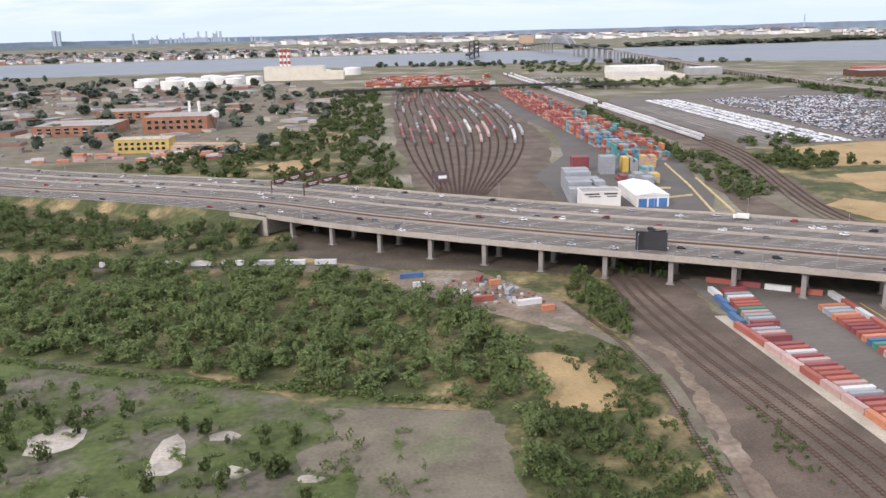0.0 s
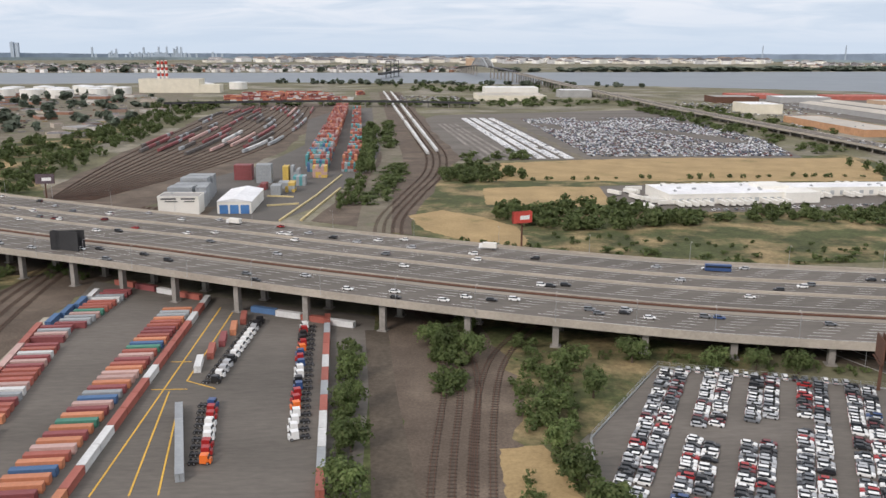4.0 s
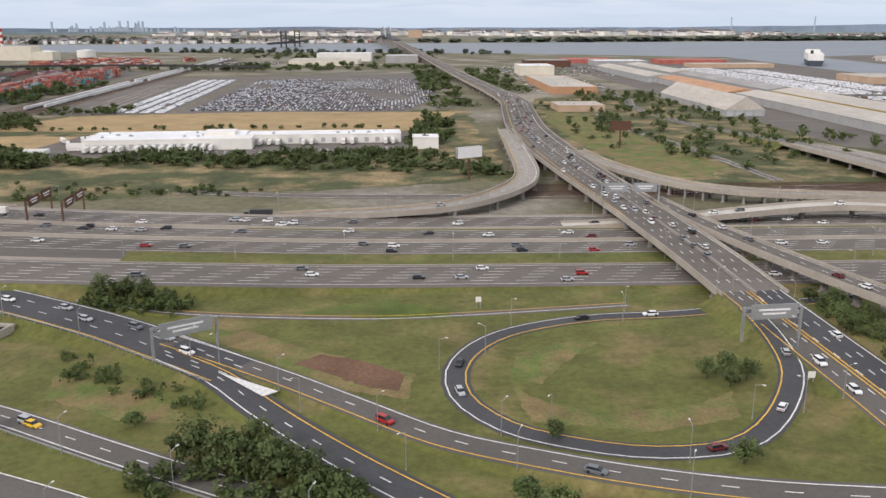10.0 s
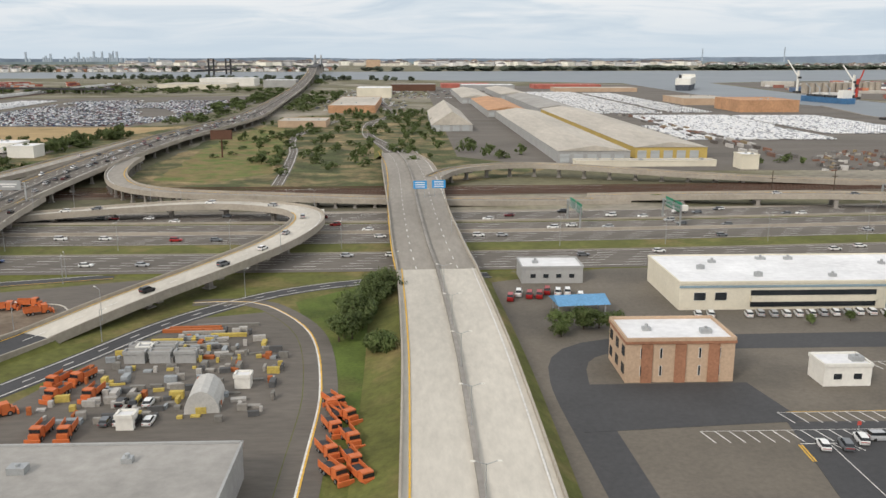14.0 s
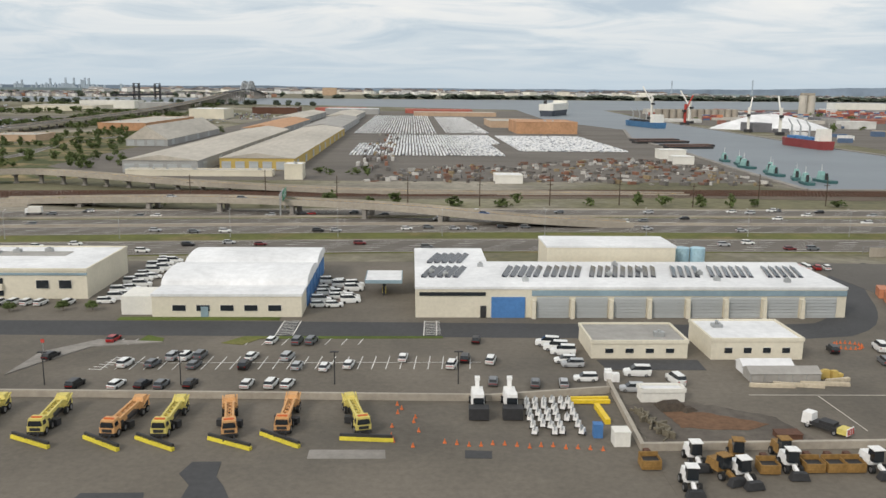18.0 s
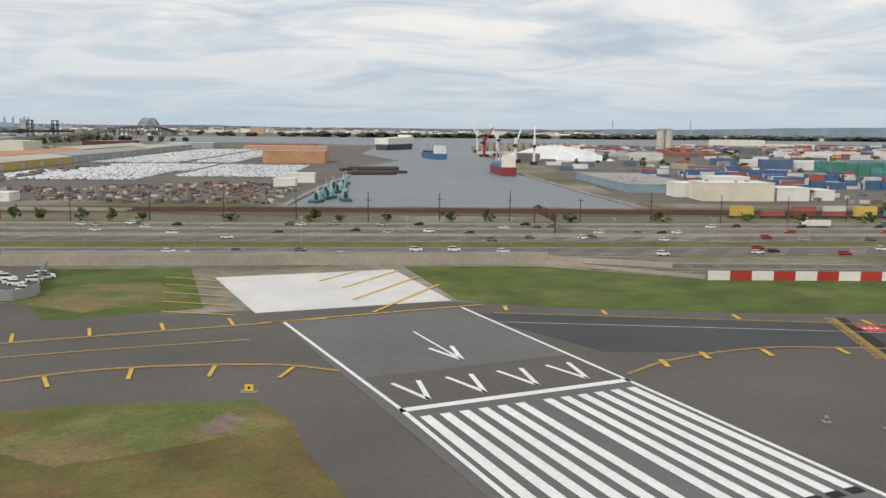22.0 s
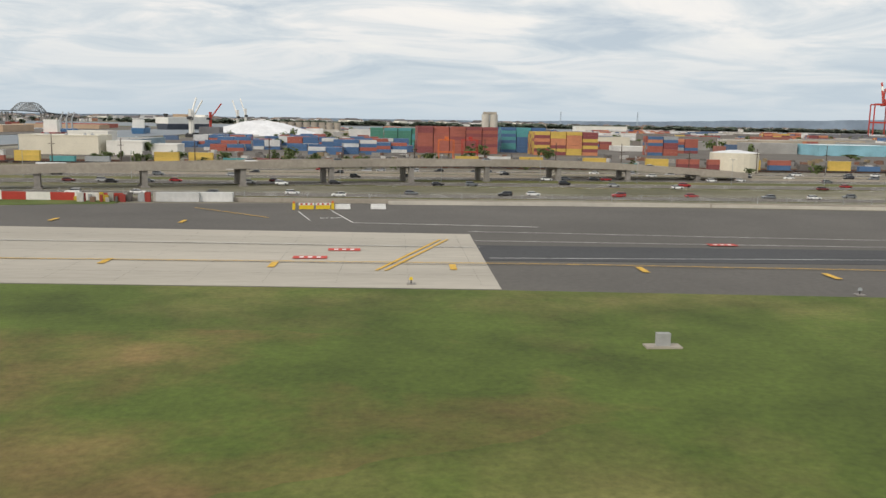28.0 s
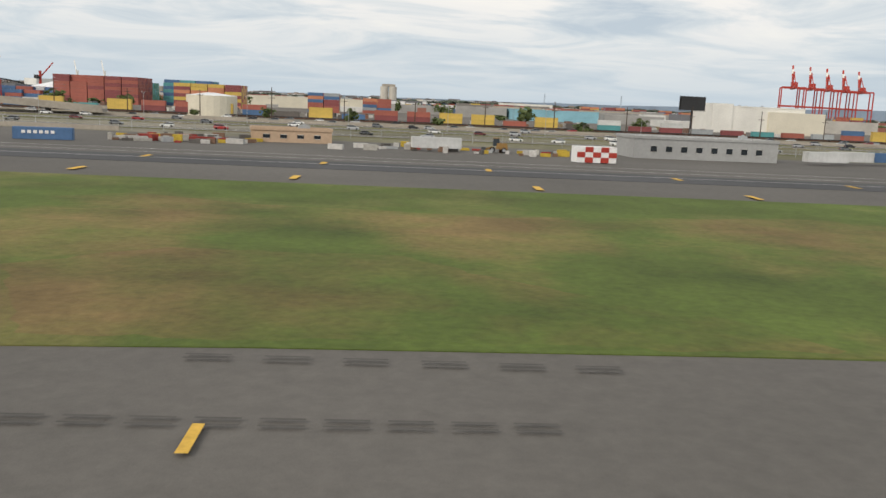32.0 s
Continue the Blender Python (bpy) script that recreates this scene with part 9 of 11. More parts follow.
def pusher_box(x, y, deg):
    """An open snow bucket: back sheet, sides, rim, dark inside and a rubber edge."""
    ob = thing("snow_bucket", "ochre open snow bucket with a dark inside", "bucket", group="snow buckets")
    ob.matrix_basis = at(x, y, 0.06, deg)
    part("front", Shape().box(0.55, 0, 0.1, 0.12, 1.62, 0.75).box(0.62, 0, 0.28, 0.06, 1.5, 0.1), OCHRE, ob)
    part("back", Shape().box(-0.75, 0, 0.1, 0.12, 1.62, 1.0), OCHRE, ob)
    for sy in (-0.78, 0.78):
        part("side", Shape().box(-0.1, sy, 0.1, 1.2, 0.08, 0.8), OCHRE, ob)
    # dark block fills the bucket and makes its inside dark
    part("load", Shape().box(-0.1, 0, 0.06, 1.2, 1.46, 0.62), STEEL_DARK, ob)
    part("hitch", Shape().box(-1.2, 0, 0.2, 0.8, 0.7, 0.9, top=0.7), STEEL_RUST, ob)
    return ob


pb = pusher_box(717.8, 67.6, -90)
for x, y, d in ((727.3, 66.6, -92), (731.1, 66.8, -90), (732.9, 66.8, -88), (734.5, 66.8, -90), (738.4, 66.6, -92), (740.4, 66.8, -90), (742.6, 66.6, -88)):
    copy_thing(pb, at(x, y, 0.06, d))
ld = loader(725.6, 69, -100)
for x, y, d in ((723.2, 66, -70), (729.6, 69.2, -90), (744.4, 66.4, -80), (758.8, 97.6, 60)):
    copy_thing(ld, at(x, y, 0.06, d))
wl2 = loader(721.8, 68.6, -90, WHITE_PAINT, "white wheel loader on stained ground")
for x, y, d in ((724.6, 65.4, -80), (729.3, 67, -92), (736.3, 67, -85), (720, 64, -95)):
    copy_thing(wl2, at(x, y, 0.06, d))
for x, y, d, c in ((722.7, 90.4, 176, "white"), (726.2, 88, 100, "white"), (720.9, 85.6, 176, "silver"), (752.5, 94.4, 80, "grey"), (754.7, 99.4, 80, "white"), (756, 99.4, 80, "white"), (748.6, 98.8, 80, "black"), (745.2, 103.2, 80, "white"), (743.6, 75, 85, "red")):
    put_car(x, y, 0.08, d, c, "van" if c == "white" else "estate", "yard vehicles")
hall("site_cabin", 721, 82.4, 725.4, 84, 1.25, WALL_WHITE, ROOF_WHITE, "white site cabin on bare ground", "cabin")
for x0, y0, x1, y1, h, m_, lab in ((734.6, 90.8, 740.2, 93, 1.5, ROOF_WHITE, "white tarpaulin tent"), (734.4, 88.2, 742, 90.4, 1.5, ROOF_GREY, "grey translucent tarpaulin tent")):
    tn = thing("storage_tent", lab + " over stored material", "tent")
    tn.matrix_basis = at((x0 + x1) / 2, (y0 + y1) / 2, 0.06)
    part("wall", Shape().box(0, 0, 0, x1 - x0, y1 - y0, h * 0.62), m_, tn)
    part("roof", Shape().gable(0, 0, h * 0.62, x1 - x0, y1 - y0, h * 0.38, over=0.12), m_, tn)
    for k in range(6):
        part("rib", Shape().box((k / 5 - 0.5) * (x1 - x0), -(y1 - y0) / 2 - 0.02, 0, 0.06, 0.06, h * 0.62), STEEL, tn)
TIMBER = mat("stacked_timber", (0.52, 0.45, 0.34), 0.85, vary=0.2)
for pts in (((733.8, 86.9), (738.5, 86.5)), ((736.5, 87.3), (741.6, 86.4)), ((739.5, 87.4), (744.6, 87.0)), ((742.6, 88.0), (745.4, 88.7))):
    a, b = pts
    thing("timber_board", "thick pale timber board lying on asphalt", "timber", Shape().bar((*a, 0.2), (*b, 0.2), 0.45, 0.3).bar((*a, 0.4), (*b, 0.38), 0.3, 0.12), TIMBER, "timber stacks")
for k in range(4):
    thing("pallet_crate", "yellow wooden crate on asphalt", "crate", Shape().box(742.6 + 0.75 * k, 89.4 + 0.3 * (k % 2), 0.06, 0.6, 0.6, 0.9 if k < 3 else 0.5), WALL_YELLOW, "crates")
for x, y in ((719.2, 89), (719.9, 88.7), (719.4, 90)):
    thing("liquid_tank", "white plastic bulk container on asphalt", "tank", Shape().box(x, y, 0.06, 0.75, 0.75, 0.9, top=0.95), WHITE_PAINT, "bulk containers")
heap = Shape()
for _ in range(46):
    u = g3.random()
    heap.box(720.0 + 1.2 * u + g3.uniform(-0.5, 0.5), 80.4 - 7.2 * u, 0.04, g3.uniform(0.5, 1.6), g3.uniform(0.1, 0.2), g3.uniform(0.1, 0.7), g3.uniform(0.5, 2.4))
tagged(part("scrap_pile", heap, mat("old_timber", (0.17, 0.15, 0.11), 0.9, vary=0.3)), "long pile of old frames and timber", "pile", "", "stuff")
thing("soil_mound", "low dark mound of soil", "soil", Shape().box(723.7, 80.9, 0.02, 3.2, 2.4, 0.7, 0.1, top=0.45).box(725.0, 80.2, 0.02, 1.8, 1.4, 0.4, 0.5, top=0.4), mat("dark_soil", (0.07, 0.055, 0.042), 0.95, vary=0.35, bump=0.6))
thing("steel_skip", "rusty open steel skip on stained ground", "skip", Shape().box(732, 73.6, 0.06, 2.2, 1.3, 0.5).box(732, 73.6, 0.56, 2.3, 1.4, 0.06), STEEL_RUST)
o = thing("warning_lorry", "dark works lorry with a chevron board on its back", "lorry")
o.matrix_basis = at(736.2, 75, 0.06, 128)
part("bed", Shape().box(0, 0, 0.42, 2.6, 1.2, 0.35).box(-0.2, 0, 0.77, 1.4, 1.1, 0.3), STEEL_DARK, o)
part("cab", Shape().box(1.6, 0, 0.4, 1.0, 1.2, 1.05, top=0.88), WHITE_PAINT, o)
part("windscreen", Shape().box(2.05, 0, 0.95, 0.16, 1.02, 0.36), CAR_GLASS, o)
part("crash_cushion", Shape().box(-1.7, 0, 0.35, 0.9, 1.2, 0.5), PLOUGH_Y, o)
cb = part("chevron_board", Shape().box(-2.2, 0, 0.3, 0.08, 1.3, 0.7), WHITE_PAINT, o)
for k in range(4):
    part("stripe", Shape().bar((-2.26, -0.55 + 0.34 * k, 0.34), (-2.26, -0.4 + 0.34 * k, 0.96), 0.03, 0.14), ROAD_RED, cb)
for xx in (1.5, -1.0):
    for sy in (-1, 1):
        w = part("wheel", truck_wheel, None, o)
        w.location = (xx, sy * 0.5, 0.27)
for k in range(18):
    a = 2 * math.pi * k / 18
    o = new("traffic_cone", cme)
    o.matrix_basis = at(751.6 + 1.7 * math.cos(a), 101 + 1.3 * math.sin(a), 0.06)
    tagged(o, "small orange traffic cone on asphalt", "traffic cone", "traffic cones")
yl = Shape().bar((732.7, 84.3, 0.09), (747, 84.1, 0.09), 0.12, 0.02).bar((739.8, 83.9, 0.09), (740.1, 74.9, 0.09), 0.12, 0.02)
tagged(part("road_marking", yl, CONC_PALE), "worn white lines in a works yard", "", "", "structure")
# fuel canopy between hangar and garage
ob = thing("fuel_canopy", "white flat canopy with a blue edge over a fuel stand", "canopy")
ob.matrix_basis = at(693.9, 129, 0)
part("roof", Shape().box(0, 0, 2.55, 5.4, 7, 0.12), ROOF_WHITE, ob)
part("fascia", Shape().box(0, -3.5, 2.2, 5.5, 0.12, 0.5).box(-2.7, 0, 2.2, 0.12, 7.1, 0.5).box(2.7, 0, 2.2, 0.12, 7.1, 0.5), BLUE_GREY, ob)
for yy in (-2, 2):
    part("post", Shape().box(0, yy, 0, 0.35, 0.35, 2.6), STEEL_DARK, ob)
part("pump", Shape().box(0, -0.6, 0.05, 0.6, 0.5, 1.0), PLOUGH_Y, ob)
# parking of white service trucks by the curved fence
for i in range(34):
    put_car(g3.uniform(783, 801), g3.uniform(122, 142) , 0.07, g3.uniform(-20, 30), g3.choice(["white", "white", "white", "white", "yellow"]), g3.choice(["van", "estate", "van"]), "parked service trucks")
for x, y, c in ((767.6, 116.6, "grey"), (768.2, 119.4, "blue"), (769, 122.4, "orange"), (770, 126.6, "orange")):
    put_container(x, y, 0.06, 70, c, False, "yard containers", "on asphalt beside a fence")
for x, y, d in ((764.6, 103.4, 60), (766.6, 105.4, 20)):
    copy_thing(ld, at(x, y, 0.06, d))
for i in range(8):
    put_car(764 + 1.7 * (i % 5), 146 + 1.5 * (i // 5), 0.07, 80, g3.choice(["red", "white", "white"]), "estate", "parked service trucks")
# curved panel fence
fc = Ribbon([(757, 62, 0, 1), (760, 76, 0, 1), (763, 90, 0, 1), (768, 101, 0, 1), (776, 111, 0, 1), (786, 117, 0, 1), (803, 123, 0, 1), (800, 136, 0, 1), (796, 150, 0, 1)])
fo = thing("panel_fence", "pale grey panel fence curving along the apron", "fence")
pm = None
for s in np.arange(1, fc.length - 1, 2.0):
    x, y, z, h = fc.at(s)
    if pm is None:
        pm = Shape().box(0, 0, 0.1, 1.86, 0.1, 1.5).mesh("panel", WALL_GREY)
        pp = Shape().box(1.0, 0, 0, 0.14, 0.18, 1.75).mesh("post", STEEL)
    for me in (pm, pp):
        c = new(me.name, me)
        c.parent = fo
        c.matrix_basis = at(x, y, 0, math.degrees(h))
# long concrete wall beside the motorway
wl = Shape()
wl.bar((785, 158, 0.8), (884, 158, 0.8), 0.4, 1.9)
wl.bar((884, 158, 0.5), (905, 150, 0.4), 0.4, 1.2)
tagged(part("retaining_wall", wl, CONCRETE), "long pale concrete wall beside the motorway", "", "", "structure")


# ---- airfield markings and fittings ----
g4 = random.Random(14)


def paint(name, shape, material, label):
    return tagged(part(name, shape, material), label, "", "", "structure")


def flat_bar(sh, p, q, w, z=0.13):
    p, q = Vector(p), Vector(q)
    d = (q - p).normalized()
    n_ = Vector((-d.y, d.x)) * (w / 2)
    return sh.add([(p.x + n_.x, p.y + n_.y, z), (p.x - n_.x, p.y - n_.y, z), (q.x - n_.x, q.y - n_.y, z), (q.x + n_.x, q.y + n_.y, z)], [(0, 1, 2, 3)])


def curve_line(sh, rows, offs, w, z=0.13):
    r = Ribbon([(x, y, z, 1) for x, y in rows], 1.5)
    for o in offs:
        r.strip(sh, o - w / 2, o + w / 2, 0)
    return r


# runway threshold, stripes, arrows and edge lines
wp = Shape()
flat_bar(wp, RW(0, -0.5), RW(24.3, -0.5), 1.0)
for w0 in (0.25, 24.05):
    flat_bar(wp, RW(w0 - (1.3 if w0 < 1 else 0.4), -37.5), RW(w0, -0.5), 0.42)
    flat_bar(wp, RW(w0, -0.5), RW(w0, 130), 0.48)
for k in range(6):
    for sgn in (-1, 1):
        c = 12.15 + sgn * (1.45 + k * 1.84)
        flat_bar(wp, RW(c, 1.6), RW(c, 26.4), 0.98)
for c in (3.6, 9.3, 15.0, 20.7):
    for sgn in (-1, 1):
        flat_bar(wp, RW(c, -2.4), RW(c + sgn * 1.35, -8.2), 0.5)
for c in (12.15,):
    flat_bar(wp, RW(c, -14), RW(c, -27), 0.3)
    for sgn in (-1, 1):
        flat_bar(wp, RW(c, -13.2), RW(c + sgn * 1.35, -19), 0.5)
paint("runway_marking", wp, WHITE_PAINT, "white runway threshold stripes and arrows")
dk = Shape()
for k in range(6):
    for sgn in (-1, 1):
        c = 12.15 + sgn * (1.45 + k * 1.84)
        flat_bar(dk, RW(c, 26.5), RW(c, 27.3), 1.3, 0.128)
paint("paint_patch", dk, ROAD_BLACK, "black painted ends of the stripes")
# yellow chevrons on the blast pad and bar at the pavement end
yp = Shape()
flat_bar(yp, RW(-2.5, -38.2), RW(27, -38.2), 0.4)
for k in range(6):
    a, b = (((852, 113.6), (862, 134)), ((849, 122), (859, 141)), ((847, 131), (856, 147.6)), ((843, 137), (849, 147)), ((841, 144.6), (843, 147)), ((838, 107.4), (846, 110)))[k]
    flat_bar(yp, a, b, 0.5)
for k in range(5):
    flat_bar(yp, (812 - 1.5 * k + 22, 112 + 6.2 * k), (824 - 1.5 * k, 114.5 + 6.6 * k), 0.35)
# curved taxiway before the runway
outer = [(786, 40), (784, 58), (781, 67), (783, 79), (792, 90), (806, 96), (823, 102), (841, 108)]
inner = [(806, 40), (803, 57), (803, 65), (807, 75), (812, 80), (825, 87), (841, 88.5), (849, 86)]
centre = [(796, 42), (791, 58), (787, 69), (789, 78), (795, 85), (806, 89), (820, 94), (838, 99)]
curve_line(yp, outer, (-0.16, 0.16), 0.14)
curve_line(yp, inner, (-0.16, 0.16), 0.14)
rc = Ribbon([(x, y, 0.13, 1) for x, y in centre], 1.5)
rc.strip(yp, -0.09, 0.09, 0)
for o in (-0.45, 0.45):
    rc.dashes(yp, o, 0.8, 0.8, 0.12, 0.0, 0, rc.length * 0.62)
ro, ri = Ribbon([(x, y, 0.13, 1) for x, y in outer]), Ribbon([(x, y, 0.13, 1) for x, y in inner])
for s in np.arange(10, ro.length - 4, 8.2):
    a, b = ro.at(s, 0.4), ro.at(s, 4.4)
    flat_bar(yp, a[:2], b[:2], 0.42)
for s in np.arange(12, ri.length - 2, 8.2):
    a, b = ri.at(s, -0.4), ri.at(s, -4.2)
    flat_bar(yp, a[:2], b[:2], 0.42)
for k in range(4):
    o = k * 0.36
    if k < 2:
        flat_bar(yp, (806 + o, 99 + o * 0.35), (815.2 + o, 77 + o * 0.35), 0.15)
    else:
        a, b = Vector((806 + o, 99 + o * 0.35)), Vector((815.2 + o, 77 + o * 0.35))
        for i in range(16):
            flat_bar(yp, a.lerp(b, i / 16), a.lerp(b, (i + 0.55) / 16), 0.17)
# taxiway beyond the runway: edge lines, centre line and stubs
near_e = [(878, 84), (884, 89), (894, 93.3), (904, 94), (931, 90), (950, 85.5), (991, 81), (1046, 78), (1097, 76), (1117, 74.4), (1132, 73), (1139, 71.4), (1143, 67.4), (1145, 61), (1145.3, 53), (1145.3, 43), (1145, 29), (1143.6, 20), (1138, 8)]
far_e = [(868, 113), (884, 110.5), (900, 108), (933, 102.5), (965, 99), (1000, 97)]
curve_line(yp, near_e, (-0.14, 0.14), 0.11)
curve_line(yp, far_e, (-0.12, 0.12), 0.10)
wl = Shape()
for rows in ([(868, 107.5), (910, 101.5), (950, 95), (991, 91), (1060, 89), (1097, 86)], [(1097, 91), (1160, 87), (1250, 85), (1400, 80)], [(1097, 79), (1160, 79), (1250, 78.5), (1400, 75)], [(1097, 99), (1160, 92.5), (1250, 90), (1400, 86)]):
    curve_line(wl, rows, (0,), 0.16)
paint("taxiway_line", wl, ROAD_WHITE, "thin worn white taxiway lines")
for x, y in ((883, 88), (888.5, 91), (896, 92), (905, 92.5), (913, 91.6), (930, 87.5), (946, 83.5), (956, 82), (965, 81), (974, 81), (982, 81), (999, 80), (1014, 80), (1030, 79), (1046, 78), (1062, 76.5), (1077, 75), (1093, 74), (1110, 73), (1126, 70), (1134, 69)):
    flat_bar(yp, (x, y - 1.5), (x + 0.1, y + 1.3), 0.62)
for x, y in ((870, 116), (883, 113), (900, 110), (916, 106.5), (933, 103.5), (942, 102.4), (950, 101.5), (960, 102), (970, 107), (984, 110), (1000, 110), (1015, 109), (1031, 109), (1046, 108), (1062, 107), (1185, 82), (1202, 81.5), (1218, 80.5), (1235, 80), (1251, 79), (1269, 77), (1286, 76), (1302, 75)):
    flat_bar(yp, (x, y - 1.4), (x + 0.1, y + 1.4), 0.55)
for x, y in ((1179, 67.5), (1185, 67), (1201, 66), (1217, 65), (1234, 64), (1253, 62.5), (1270, 61.6), (1286, 61)):
    flat_bar(yp, (x, y - 1.5), (x + 0.1, y + 1.5), 0.6)
# second hold line with red panels
for k in range(4):
    o = -0.42 * k
    if k < 2:
        flat_bar(yp, (913 + o, 109), (908.3 + o, 88.6), 0.17)
    else:
        for i in range(16):
            a, b = Vector((913 + o, 109)), Vector((908.3 + o, 88.6))
            flat_bar(yp, a.lerp(b, i / 16), a.lerp(b, (i + 0.55) / 16), 0.17)
# exit taxiway towards the runway
curve_line(yp, [(1150, 10), (1151, 26), (1151.2, 43), (1151.2, 60), (1151.2, 77.6)], (0,), 0.22)
for k in range(22):
    for o in (-0.3, 0.3):
        flat_bar(yp, (1151.2 + o, 44.4 + k * 1.5), (1151.2 + o, 45.2 + k * 1.5), 0.14)
curve_line(yp, [(1176, 72), (1168, 71), (1160, 67), (1158.2, 60), (1158, 43), (1158.8, 30), (1160.5, 22), (1166, 14), (1174, 8)], (-0.17, 0.17), 0.15)
for k in range(2):
    flat_bar(yp, (1141, 42.4 - 0.42 * k), (1164.4, 42.4 - 0.42 * k), 0.17)
    for i in range(26):
        flat_bar(yp, (1141 + 0.9 * i, 41.5 - 0.42 * k), (1141.5 + 0.9 * i, 41.5 - 0.42 * k), 0.17)
for a, b in (((1159.8, 28), (1163.6, 27.8)), ((1161.4, 22.5), (1165.4, 24.2)), ((1165.8, 17.6), (1169, 19.4)), ((1160, 62), (1164, 61.4)), ((1160, 54.2), (1163.8, 54)), ((1162, 66), (1165, 64)), ((1141, 55), (1145, 55)), ((1140, 61), (1144.8, 62.6)), ((1138.8, 65), (1142, 68)), ((1141, 31), (1145, 31)), ((1135, 69), (1135.6, 72))):
    flat_bar(yp, a, b, 0.45)
flat_bar(yp, (1237.9, 11.0), (1237.9, 12.4), 0.24)
# side stripes of the apron
for a, b in (((1178, 96), (1186, 110)), ((1180, 96.4), (1190, 97))):
    flat_bar(yp, a, b, 0.25)
# hold marks on the concrete
for a, b in (((1087, 72), (1094, 92)), ((1086.2, 72), (1093.2, 92))):
    flat_bar(yp, a, b, 0.3)
for a, b in (((1013, 128), (1016, 124)), ((1060, 124), (1072, 112))):
    flat_bar(yp, a, b, 0.25)
paint("taxiway_marking", yp, ROAD_YELLOW, "yellow taxiway lines and bars")
bk = Shape()
for p, q in (((806.3, 99.4), (815.0, 76.8)), ((913.8, 109.3), (909, 88.3))):
    flat_bar(bk, p, (q[0] + 0.5, q[1]), 1.5, 0.126)
flat_bar(bk, (1140.6, 41.8), (1164.8, 41.8), 1.7, 0.126)
paint("paint_patch", bk, ROAD_BLACK, "black painted ground under hold lines")
rp = Shape()
for x, y in ((806.0, 91), (807.2, 88)):
    flat_bar(rp, (x - 1.5, y), (x + 1.5, y), 1.6)
for x, y in ((914.5, 103), (914.5, 96)):
    flat_bar(rp, (x - 1.2, y), (x + 1.6, y), 3.4)
for x in (1148.2, 1155.0):
    flat_bar(rp, (x - 2.9, 45.0), (x + 2.9, 45.0), 1.9, 0.14)
for x, y in ((1080, 79), (1083, 84), (1124, 89), (1150, 87)):
    flat_bar(rp, (x - 1.6, y), (x + 1.6, y), 1.6)
paint("taxiway_marking", rp, ROAD_RED, "red painted taxiway panels")
for x in (1148.2, 1155.0):
    text_mark("4R-22L", x, 45.0, 0.15, 180, 1.55, WHITE_PAINT, "white runway lettering on a red painted panel")
bars = Shape()
for x, y in ((806.0, 91), (807.2, 88), (914.5, 103), (914.5, 96), (1080, 79), (1083, 84), (1124, 89), (1150, 87)):
    for k in (-0.8, 0, 0.8):
        flat_bar(bars, (x + k - 0.2, y), (x + k + 0.2, y), 0.7, 0.14)
paint("taxiway_marking", bars, WHITE_PAINT, "white marks on red panels")
# concrete slab joints and dark seams
jt = Shape()
for i in range(18):
    x = 996 + i * 5.8
    flat_bar(jt, (x, 71.0 - (x - 992) * 0.055), (x + 0.6, 103.6 - (x - 992) * 0.07), 0.012, 0.115)
for k in range(1, 6):
    flat_bar(jt, (991.2, 70 + k * 5.8), (1096.5, 64 + k * 5.5), 0.03 if k not in (2, 4) else 0.14, 0.115)
cr = random.Random(4)
for n_, x0, x1, y0, y1 in ((46, 931, 947, 40, 62), (40, 938, 962, 65.5, 76), (16, 926, 936, 44, 62)):
    for _ in range(n_):
        a = Vector((cr.uniform(x0, x1), cr.uniform(y0, y1)))
        d = cr.choice((1.15, 1.25, -0.2, 0.1)) + cr.uniform(-0.25, 0.25)
        for _ in range(cr.randint(2, 5)):
            b = a + Vector((math.cos(d), math.sin(d))) * cr.uniform(0.5, 1.5)
            flat_bar(jt, a, b, cr.uniform(0.015, 0.038), 0.135)
            a, d = b, d + cr.uniform(-0.7, 0.7)
for p, q, w_ in (((896, 57.4), (925, 69.4), 0.28), ((925, 69.4), (931.6, 71), 0.25), ((915, 47), (934.5, 66.5), 0.16), ((900, 40), (915, 47), 0.16), ((936.2, 63), (932.4, 41), 0.5)):
    flat_bar(jt, p, q, w_, 0.134)
for x, y, n_, sp in ((1176, 50, 12, 26), (935, 55, 26, 10), (950, 72, 14, 8), (1165, 35, 10, 6), (1205, 20, 10, 10)):
    for _ in range(n_):
        a = Vector((x + cr.uniform(-sp, sp), y + cr.uniform(-10, 10)))
        if 1174 < a.x < 1215 and a.y > 26 or 944 < a.x < 1140 and a.y < 64:
            continue
        d = cr.uniform(0, 6.28)
        for _ in range(3):
            b = a + Vector((math.cos(d), math.sin(d))) * cr.uniform(0.8, 2.2)
            flat_bar(jt, a, b, 0.035, 0.135)
            a, d = b, d + cr.uniform(-0.6, 0.6)
paint("seam", jt, ASPHALT_D, "dark seams and cracks in paving")
